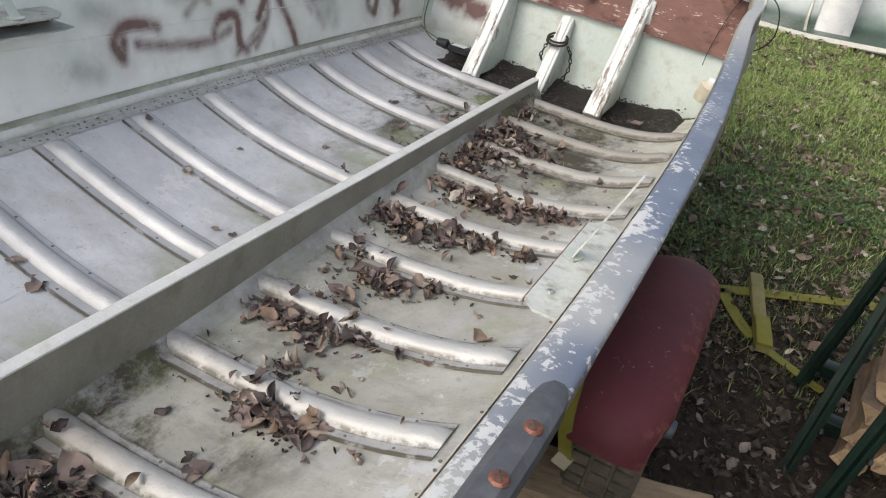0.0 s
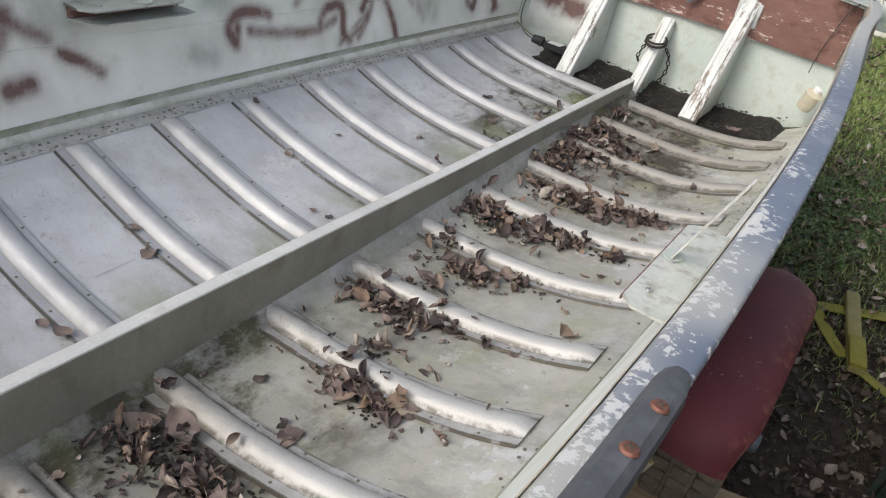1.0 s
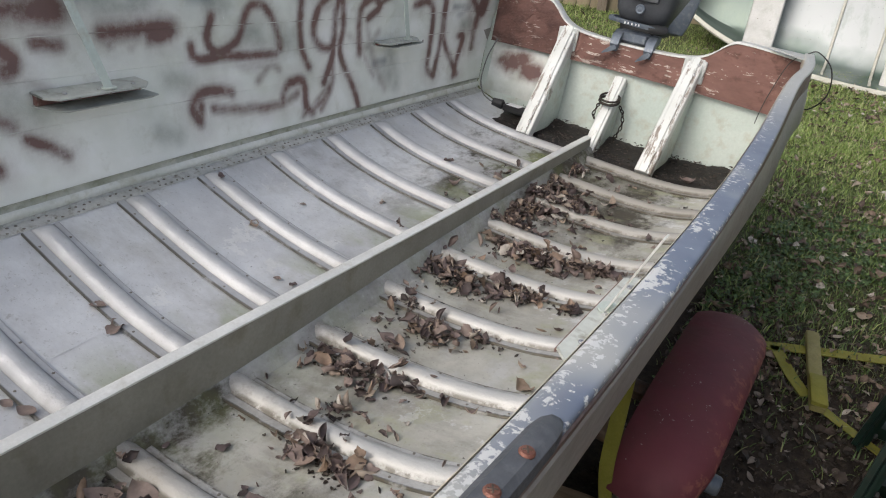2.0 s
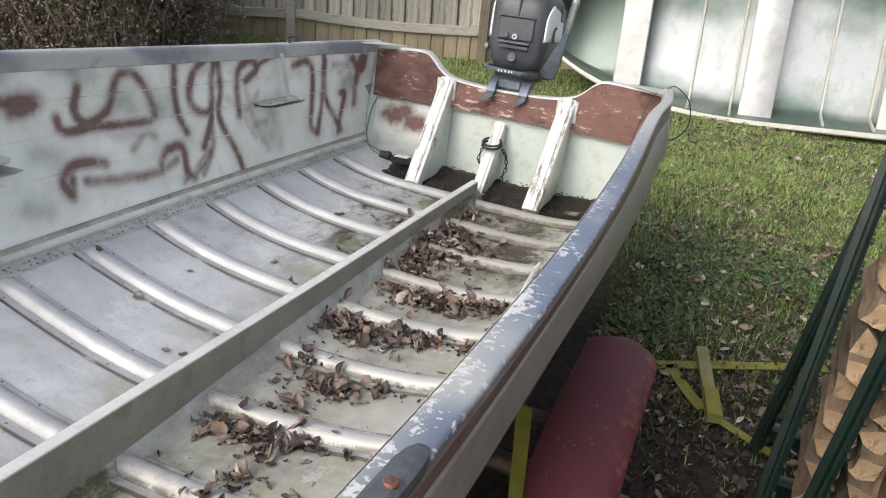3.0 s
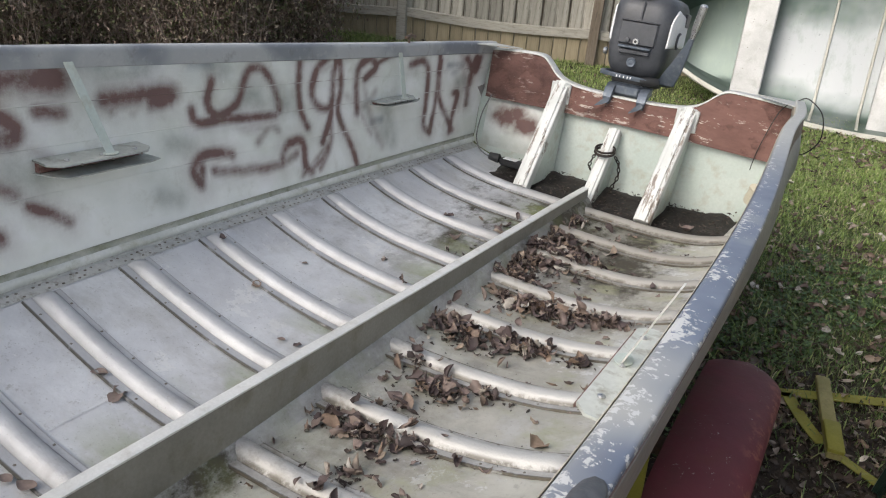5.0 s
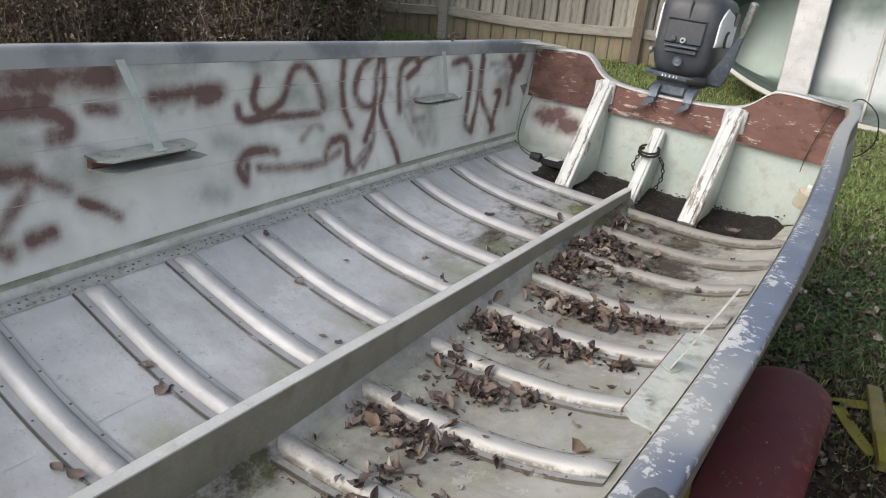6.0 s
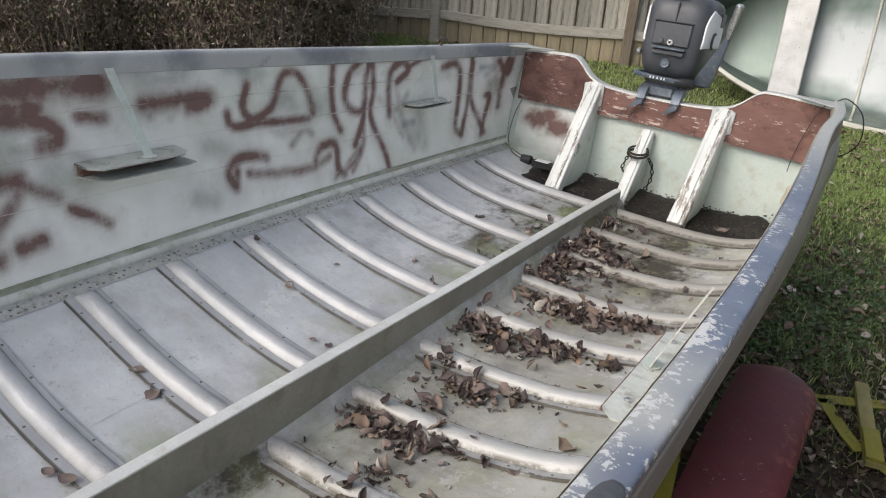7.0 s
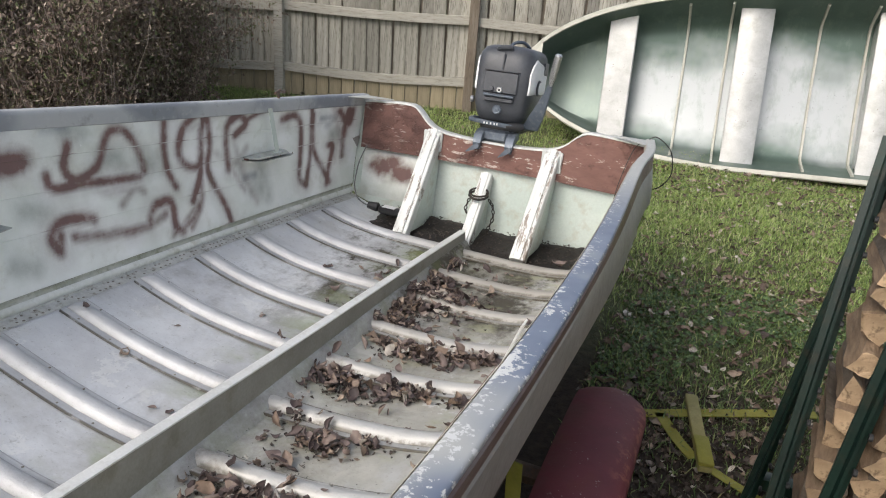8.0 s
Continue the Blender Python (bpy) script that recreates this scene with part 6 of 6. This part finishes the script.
    ringp = [top + Vector((0.045 * math.cos(a), 0.04 * math.sin(a) - 0.004, 0.012 * math.sin(a) + 0.008)) for a in (2 * math.pi * k / 20 for k in range(21))]
    part("ring", Geo().tube(ringp, 0.006, 6), DARKSTEEL, ch)
    part("ring", Geo().tube([p + Vector((0, 0, 0.014)) for p in ringp], 0.005, 6), DARKSTEEL, ch)

    def links(path):
        pts = spline(path, 6)
        acc, last, k = 0, pts[0], 0
        for p in pts[1:]:
            acc += (p - last).length
            if acc > 0.017:
                d = (p - last).normalized()
                s = Vector((1, 0, 0)) if k % 2 else d.cross(Vector((1, 0, 0))).normalized()
                lp = [p + d * 0.012 * math.cos(a) + s * 0.007 * math.sin(a) for a in (2 * math.pi * j / 10 for j in range(11))]
                part("link", Geo().tube(lp, 0.0028, 5), DARKSTEEL, ch)
                acc, k = 0, k + 1
            last = p
    links([top + Vector((0.04, 0.01, 0)), top + Vector((0.065, 0.03, -0.04)), top + Vector((0.075, 0.03, -0.10)), top + Vector((0.06, 0.02, -0.16)), top + Vector((0.07, 0.0, -0.20))])
    links([top + Vector((-0.04, 0.01, 0)), top + Vector((-0.06, 0.03, -0.04)), top + Vector((-0.07, 0.03, -0.08)), top + Vector((-0.06, 0.03, -0.10))])
    # wires
    w = thing("stern_wire", "thin black wire hanging at the stern corner", "wire", BOAT)
    b, gz = rim(0)
    c = Vector((b - 0.02, stern_y(gz) - 0.02, gz))
    part("wire_loop", Geo().tube(spline([c + Vector((-0.01, 0, 0.0)), c + Vector((0.03, 0.0, 0.02)), c + Vector((0.10, -0.02, -0.03)), c + Vector((0.12, -0.03, -0.13)), c + Vector((0.07, -0.04, -0.20)), c + Vector((0.0, -0.05, -0.20))], 6), 0.0028, 6), CLEARW, w)
    part("wire_inside", Geo().tube(spline([c + Vector((-0.025, -0.02, 0.0)), c + Vector((-0.06, -0.03, -0.05)), c + Vector((-0.085, -0.04, -0.15)), c + Vector((-0.10, -0.05, -0.24)), c + Vector((-0.105, -0.05, -0.31))], 6), 0.002, 6), CLEARW, w)
    h = thing("bilge_hose", "grey hose and wire running down the far stern corner", "hose", BOAT)
    part("hose_run", Geo().tube(spline([(-0.66, 4.27, 0.40), (-0.675, 4.23, 0.32), (-0.68, 4.21, 0.24), (-0.67, 4.19, 0.19), (-0.63, 4.15, 0.155), (-0.58, 4.12, 0.14), (-0.54, 4.12, 0.13)], 6), 0.0035, 8), HOSE, h)
    pm = thing("bilge_pump", "black plug with a white label lying by the hose", "pump", BOAT)
    part("pump_body", Geo().tube([(-0.55, 4.12, 0.135), (-0.50, 4.13, 0.13), (-0.49, 4.13, 0.13)], [0.018, 0.024, 0.012], 10).box((-0.49, 4.11, 0.105), (-0.36, 4.16, 0.14), 0.006), BLACKR, pm)
    part("pump_label", Geo().box((-0.47, 4.108, 0.141), (-0.40, 4.155, 0.143), 0.001), DECAL, pm)
    tb = thing("float_bottle", "cream plastic bottle lodged against the side in the stern corner", "bottle", BOAT @ pose(0.664, 4.195, 0.215, 14, 16, 0))
    part("bottle_body", Geo().lathe([(0.012, 0.0), (0.028, 0.003), (0.032, 0.016), (0.032, 0.066), (0.036, 0.070), (0.036, 0.078), (0.028, 0.082), (0.018, 0.090)], pose(0, 0, 0), 20), CREAM, tb)
    part("bottle_cap", Geo().lathe([(0.016, 0.088), (0.016, 0.104), (0.012, 0.107)], pose(0, 0, 0), 14), DECAL, tb)


PAD = surface("worn_grey_rubber", (0.075, 0.08, 0.088), (0.12, 0.125, 0.135), 0.45, 0, 20, 200, (0.2, 0.2, 0.21), 0.3, 0.15)


RACK_BOLT = Geo().lathe([(0.009, 0), (0.009, 0.008), (0.006, 0.010)], pose(0, 0, 0), 8).data("bolt", BLACKR)


def build_rack():
    rk = thing("firewood_rack", "dark green steel firewood rack beside the trailer", "rack")
    w = 0.021
    for name, foot, head in (("rack_post", (1.355, 3.216), (1.485, 3.356)), ("rack_post", (1.356, 2.813), (1.419, 3.114)), ("rack_post", (1.386, 2.55), (1.494, 2.706)),
                             ("rack_post", (2.36, 3.22), (2.30, 3.35)), ("rack_post", (2.36, 2.81), (2.30, 3.11))):
        rings = []
        for k in range(4):
            z = 0.02 + 1.25 * k / 3
            x, y = foot[0] + (head[0] - foot[0]) * k / 2.88, foot[1] + (head[1] - foot[1]) * k / 2.88
            rings.append([(x + a * w, y + b * w, z) for a, b in ((-1, 0.6), (-1, 0.25), (-0.22, 0.1), (-0.18, -1), (0.18, -1), (0.22, 0.1), (1, 0.25), (1, 0.6))])
        pt = part(name, Geo().loft(rings), GREENM, rk)
        for k in range(13):
            t = (0.06 + 0.09 * k) / 1.2
            stud("bolt", RACK_BOLT, pt, Matrix.Translation((foot[0] + (head[0] - foot[0]) * t + w - 0.004, foot[1] + (head[1] - foot[1]) * t, 0.02 + 1.2 * t)) @ pose(0, 0, 0, 0, 90, 0))
    for y in (3.02, 3.28):
        part("base_rail", Geo().box((1.38, y - 0.025, 0.05), (2.36, y + 0.025, 0.10), 0.005), GREENM, rk)
    # split logs: wedges lying along the rack's depth, their sawn ends towards the boat's bow
    random.seed(11)

    def log():
        n = random.choice((3, 3, 4))
        r = random.choice((random.uniform(0.034, 0.05), random.uniform(0.048, 0.066)))
        a0 = random.uniform(0, 6.28)
        pts = []
        for k in range(n):
            a = a0 + 6.283 * k / n + random.uniform(-0.25, 0.25)
            rr = r * random.uniform(0.9, 1.2)
            pts.append((rr * math.cos(a), rr * math.sin(a)))
            b = a + 6.283 / n * random.uniform(0.4, 0.6)
            q = rr * (random.uniform(0.80, 0.95) if k == 0 else math.cos(3.14159 / n) * random.uniform(0.92, 1.1))
            for db, f in ((-0.22, 1.0), (0.22, 1.0)):
                pts.append((q * f * math.cos(b + db) * 1.02, q * f * math.sin(b + db) * 1.02))
        L = random.uniform(0.33, 0.37)
        ax, ay = random.uniform(-0.02, 0.02), random.uniform(-0.02, 0.02)
        slope = random.uniform(-0.15, 0.15)
        rings = []
        for k in range(8):
            t = (0, 0.015, 0.15, 0.35, 0.6, 0.8, 0.985, 1)[k]
            s = 0.95 if k in (0, 7) else 1
            rings.append([((p + ax * t + random.uniform(-0.004, 0.004) * (0 < k < 7)) * s, L * t + slope * p * (t < 0.1) + random.uniform(-0.003, 0.003) * (k in (0, 7)), (q + ay * t + random.uniform(-0.004, 0.004) * (0 < k < 7)) * s) for p, q in pts])
        return Geo().loft([list(reversed(x)) for x in rings]), pts
    protos = []
    for k in range(16):
        g, pts = log()
        me = g.data("log", LOGWOOD, False)
        me.materials.append(LOGEND)
        me.materials.append(BARK)
        for pl in me.polygons:
            if abs(pl.normal.y) > 0.75:
                pl.material_index = 1
            elif (pl.index % len(pts)) in (0, 1, 2):
                pl.material_index = 2
        protos.append((me, min(p for p, _ in pts), max(p for p, _ in pts), min(q for _, q in pts), max(q for _, q in pts)))
    for col in range(8):
        z = 0.10
        while z < 1.20 - 0.04 * (col % 2):
            me, x0, x1, z0, z1 = random.choice(protos)
            left = 1.404 + 0.056 * z + 0.10 * col + (random.uniform(-0.004, 0.02) if col else random.uniform(0, 0.012))
            ob = new("split_log", me)
            ob.matrix_world = pose(left - x0, 2.80 + 0.25 * z + random.uniform(-0.035, 0.045), z - z0, random.uniform(-5, 5), random.uniform(-14, 14), random.uniform(-14, -5))
            tagged(ob, "split firewood log with a pale sawn end in the rack", "log", "logs stacked in the rack")
            z += (z1 - z0) * 0.93


def build_straps():
    def ribbon(name, pts, w, parent, mat=YELLOW):
        pts = spline(pts, 5)
        rings = []
        for i, p in enumerate(pts):
            d = (pts[min(i + 1, len(pts) - 1)] - pts[max(i - 1, 0)]).normalized()
            s = d.cross(Vector((0, 0, 1))).normalized() * w / 2
            rings.append([p - s, p - s + Vector((0, 0, 0.003)), p + s + Vector((0, 0, 0.003)), p + s])
        return part(name, Geo().loft(rings), mat, parent, "", False)
    st = thing("ratchet_strap", "yellow webbing straps lying tangled on the lawn", "strap")
    ribbon("webbing", [(0.90, 3.50, 0.03), (1.0, 3.556, 0.03), (1.15, 3.64, 0.03), (1.30, 3.72, 0.03), (1.43, 3.79, 0.03), (1.60, 3.87, 0.03)], 0.048, st)
    ribbon("webbing", [(1.03, 3.575, 0.03), (1.07, 3.50, 0.03), (1.12, 3.42, 0.03), (1.175, 3.35, 0.03)], 0.045, st)
    ribbon("webbing", [(1.215, 3.32, 0.035), (1.26, 3.30, 0.03), (1.33, 3.262, 0.03), (1.42, 3.215, 0.03)], 0.036, st)
    sk = thing("yellow_stake", "short yellow-painted board lying on the straps", "board")
    p0, p1 = Vector((1.128, 3.722, 0.052)), Vector((1.214, 3.272, 0.052))
    d = p1 - p0
    part("board_face", Geo().box((-0.023, 0, -0.012), (0.023, d.length, 0.012), 0.003, Matrix.Translation(p0) @ pose(0, 0, 0, 0, 0, math.degrees(math.atan2(-d.x, d.y)))), BOARDY, sk, "faded beige-yellow board")
    part("end_block", Geo().box((-0.026, d.length - 0.16, 0.012), (0.026, d.length, 0.03), 0.003, Matrix.Translation(p0) @ pose(0, 0, 0, 0, 0, math.degrees(math.atan2(-d.x, d.y)))), YELLOW, sk)
    tie = thing("hanging_strap_end", "yellow tie-down strap hanging from the hull to the trailer", "strap")
    band = spline([(0.798, 2.205, 0.70), (0.804, 2.205, 0.58), (0.812, 2.20, 0.45), (0.835, 2.20, 0.345)], 4)
    part("strap_band", Geo().loft([[(p.x - 0.016, p.y, p.z), (p.x + 0.016, p.y - 0.004, p.z), (p.x + 0.016, p.y, p.z), (p.x - 0.016, p.y + 0.004, p.z)] for p in band]), YELLOW, tie, "", False)
    part("strap_tip", Geo().box((-0.018, -0.003, -0.05), (0.018, 0.004, 0.0), 0.001, Matrix.Translation((0.837, 2.20, 0.35)) @ pose(0, 0, 0, 8, 14, 0)), CREAM, tie, "frayed pale strap tip")
    # timbers under the trailer wheel
    for m, size in ((pose(0.78, 2.30, 0.09, 0, 0, 12), (0.42, 0.09, 0.085)), (pose(0.86, 2.16, 0.05, 0, 0, -8), (0.36, 0.07, 0.048))):
        hx, hy, hz = size
        g = Geo()
        rings = []
        for k in range(7):
            x = -hx + 2 * hx * k / 6
            rings.append([(x + random.uniform(-0.01, 0.01), y * hy * random.uniform(0.85, 1.05), z * hz * random.uniform(0.9, 1.0)) for y, z in ((-1, -1), (1, -1), (1.05, 0), (0.85, 0.9), (0, 1), (-0.85, 0.9), (-1.05, 0))])
        g.loft(rings)
        solid("timber_block", g, BLOCKW, "weathered split timber lying by the trailer wheel", "timber", m, group="timbers by the wheel", smooth=False)


def build_bush():
    """A wide leafless-brown thicket in front of the fence, with thin stems and many small leaves."""
    random.seed(5)
    for cx, cy, rx, ry, h, n in ((-4.4, 5.6, 1.1, 0.9, 2.3, 1.0), (-4.25, 6.35, 0.8, 0.7, 2.1, 0.8), (-5.6, 4.6, 1.2, 1.0, 2.6, 1.0), (-5.6, 6.6, 1.2, 0.9, 2.6, 0.8)):
        bush = thing("bramble_bush", "tangled brown thicket with thin stems and small dry leaves", "bush", pose(cx, cy, 0), group="thicket by the fence")
        st, lv = Geo(), Geo()
        for _ in range(int(190 * n)):
            a, d = random.uniform(0, 6.28), random.random() ** 0.5
            base = Vector((rx * d * 0.7 * math.cos(a), ry * d * 0.7 * math.sin(a), 0))
            lean = Vector((math.cos(a), math.sin(a), 0)) * random.uniform(0.1, 0.8)
            hh = h * random.uniform(0.45, 1.0)
            pts = [base]
            for k in range(1, 7):
                t = k / 6
                arch = -0.45 * hh * max(0, t - 0.6) ** 1.2 * random.uniform(0.2, 2.2)
                pts.append(base + lean * t + Vector((random.gauss(0, 0.05), random.gauss(0, 0.05), hh * t + arch)))
            st.tube(pts, [0.006, 0.0055, 0.005, 0.0042, 0.0035, 0.003, 0.002], 4, False)
            for k in range(1, 7):
                for _ in range(7):
                    p = pts[k].lerp(pts[k - 1], random.random()) + Vector((random.gauss(0, 0.09), random.gauss(0, 0.09), random.gauss(0, 0.08)))
                    if p.z < 0.03:
                        continue
                    if random.random() < 0.8:
                        q = p + Vector((random.gauss(0, 0.12), random.gauss(0, 0.12), random.gauss(0, 0.10)))
                        st.tube([p, p.lerp(q, 0.5) + Vector((0, 0, 0.01)), q], [0.002, 0.0016, 0.001], 3, False)
                    for _ in range(8):
                        c = p + Vector((random.gauss(0, 0.05), random.gauss(0, 0.05), random.gauss(0, 0.05)))
                        s = random.uniform(0.009, 0.024)
                        mm = Matrix.Translation(c) @ Euler((random.uniform(0, 6.3), random.uniform(0, 6.3), random.uniform(0, 6.3))).to_matrix().to_4x4()
                        lv.add([mm @ Vector(q) for q in ((-s, 0, 0), (0, -s * 0.5, 0.003), (s, 0, 0), (0, s * 0.5, 0.003))], [(0, 1, 2, 3)])
        part("stem_tangle", st, TWIG, bush, "thin purple-brown stems", False)
        part("leaf_crown", lv, BUSHLEAF, bush, "small brown and green leaves", False)


def build_lawn():
    rng = np.random.default_rng(3)

    def waves(x, y, k, seed):
        """A cheap smooth field of patches, about -1 to 1."""
        out = np.zeros_like(x)
        r = np.random.default_rng(seed)
        for _ in range(9):
            a, f, p = r.uniform(0, 6.28), k * r.uniform(0.5, 1.6), r.uniform(0, 6.28)
            out += np.sin(f * (x * math.cos(a) + y * math.sin(a)) + p)
        return out / 4.0

    def ease(lo, hi, v):
        t = np.clip((v - lo) / (hi - lo), 0, 1)
        return t * t * (3 - 2 * t)

    def outside(x, y):
        return ~((np.abs(x) < 0.7) & (y > -0.7) & (y < 4.2))

    def blades(name, label, areas, mat, tall, shady):
        vs, fs = [], []
        for x0, x1, y0, y1, n in areas:
            m = n // 7
            cx, cy, ca = rng.uniform(x0, x1, m), rng.uniform(y0, y1, m), rng.uniform(0, 6.28, m)
            cs = rng.uniform(0.3, 1.7, m)
            pick = rng.integers(0, m, n)
            x, y = cx[pick] + rng.normal(0, 0.035, n), cy[pick] + rng.normal(0, 0.035, n)
            a = ca[pick] + rng.normal(0, 1.0, n)
            h = tall * cs[pick] * rng.uniform(0.45, 1.1, n)
            thin = np.maximum(ease(0.15, 0.95, -waves(x, y, 2.2, 4)) * 0.75, ease(0.3, 0.9, waves(x, y, 9.0, 6)) * 0.8)
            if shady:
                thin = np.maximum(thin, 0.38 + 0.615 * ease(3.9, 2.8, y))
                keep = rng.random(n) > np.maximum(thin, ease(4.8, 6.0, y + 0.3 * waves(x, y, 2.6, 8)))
            else:
                keep = rng.random(n) > np.maximum(thin * 0.8, ease(5.5, 4.3, y + 0.3 * waves(x, y, 2.6, 8)) * 0.92)
            keep &= outside(x, y)
            x, y, a, h = x[keep], y[keep], a[keep], h[keep]
            k = len(x)
            w = rng.uniform(0.0016, 0.0030, k)
            b = rng.uniform(0.15, 1.3, k) * h
            c, s = np.cos(a), np.sin(a)
            z = np.array([0.02 * noise.noise((p * 0.9, q * 0.9, 0.3)) for p, q in zip(x, y)]) - 0.002
            pts = np.stack([np.stack([x - s * w, y + c * w, z], 1), np.stack([x + s * w, y - c * w, z], 1),
                            np.stack([x + c * b * 0.4 + s * w * 0.8, y + s * b * 0.4 - c * w * 0.8, z + h * 0.62], 1), np.stack([x + c * b * 0.4 - s * w * 0.8, y + s * b * 0.4 + c * w * 0.8, z + h * 0.62], 1),
                            np.stack([x + c * b, y + s * b, z + h * 0.92], 1)], 1).reshape(-1, 3)
            base = len(vs)
            vs += pts.tolist()
            for i in range(k):
                q = base + 5 * i
                fs += [(q, q + 1, q + 2, q + 3), (q + 3, q + 2, q + 4)]
        g = Geo()
        g.v, g.f = vs, fs
        solid(name, g, mat, label, "grass", kind="stuff", smooth=False)
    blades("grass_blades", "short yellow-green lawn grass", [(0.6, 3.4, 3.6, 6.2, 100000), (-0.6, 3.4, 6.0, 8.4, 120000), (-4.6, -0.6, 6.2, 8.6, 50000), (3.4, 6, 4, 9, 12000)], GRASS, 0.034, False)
    blades("shade_tinted_grass", "sparse grass beside the boat, tinted dark for shade", [(0.72, 3.0, 2.2, 6.3, 95000), (-2.2, -0.8, 3.5, 6.3, 9000)], GRASS_SHADED, 0.032, True)
    # low round-leaved weeds, thick near the boat and dark for the shade there
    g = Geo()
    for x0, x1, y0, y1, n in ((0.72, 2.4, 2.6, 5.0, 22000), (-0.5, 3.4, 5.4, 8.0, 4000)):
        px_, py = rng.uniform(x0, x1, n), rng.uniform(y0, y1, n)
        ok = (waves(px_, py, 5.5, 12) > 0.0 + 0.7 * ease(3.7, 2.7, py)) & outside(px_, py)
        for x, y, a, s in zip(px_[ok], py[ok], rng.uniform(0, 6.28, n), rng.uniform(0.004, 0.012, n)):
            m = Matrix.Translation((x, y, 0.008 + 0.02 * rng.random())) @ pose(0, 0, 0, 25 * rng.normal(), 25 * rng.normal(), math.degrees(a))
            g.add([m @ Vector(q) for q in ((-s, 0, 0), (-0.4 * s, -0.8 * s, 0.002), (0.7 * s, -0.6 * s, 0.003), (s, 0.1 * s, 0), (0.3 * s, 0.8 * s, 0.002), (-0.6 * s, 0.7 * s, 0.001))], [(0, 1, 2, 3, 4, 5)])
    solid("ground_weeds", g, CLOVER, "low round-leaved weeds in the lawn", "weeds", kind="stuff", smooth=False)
    # fallen leaves on the lawn
    random.seed(21)
    # near litter, coloured dark to stand for shade
    shaded_litter = Geo()
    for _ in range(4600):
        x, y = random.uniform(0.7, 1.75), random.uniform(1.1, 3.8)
        scatter_leaf(shaded_litter, Vector((x, y, 0.008 + 0.012 * random.random())), random.choice((random.uniform(0.006, 0.016), random.uniform(0.016, 0.05))), 22)
    solid("shaded_leaves", shaded_litter, SHADELEAF, "leaves on bare soil beside the trailer, darkened for shade", "leaves", kind="stuff")
    g = Geo()
    for x0, x1, y0, y1, n in ((0.72, 2.6, 3.2, 5.2, 2700), (-0.5, 3.4, 4.8, 8.0, 4200), (-4.0, -1.0, 6.5, 8.3, 250)):
        for _ in range(n):
            x, y = random.uniform(x0, x1), random.uniform(y0, y1)
            if abs(x) < 0.7 and y < 4.2:
                continue
            scatter_leaf(g, Vector((x, y, 0.010 + 0.012 * random.random())), random.choice((random.uniform(0.010, 0.024), random.uniform(0.018, 0.042), random.uniform(0.035, 0.065) if random.random() < 0.4 else 0.02)), 18)
    solid("lawn_leaves", g, PALELEAF, "dry curled leaves fallen on the lawn", "leaves", kind="stuff", smooth=False)


# ---- the place ----
build_ground()
build_shading_wall()
build_trailer()
boat_ob = build_boat()
add_ledges(boat_ob)
build_motor()
build_second_boat()
build_boat_fittings()
build_muck()
build_leaf_litter()
build_straps()
build_rack()
build_bush()
build_lawn()
build_fence()
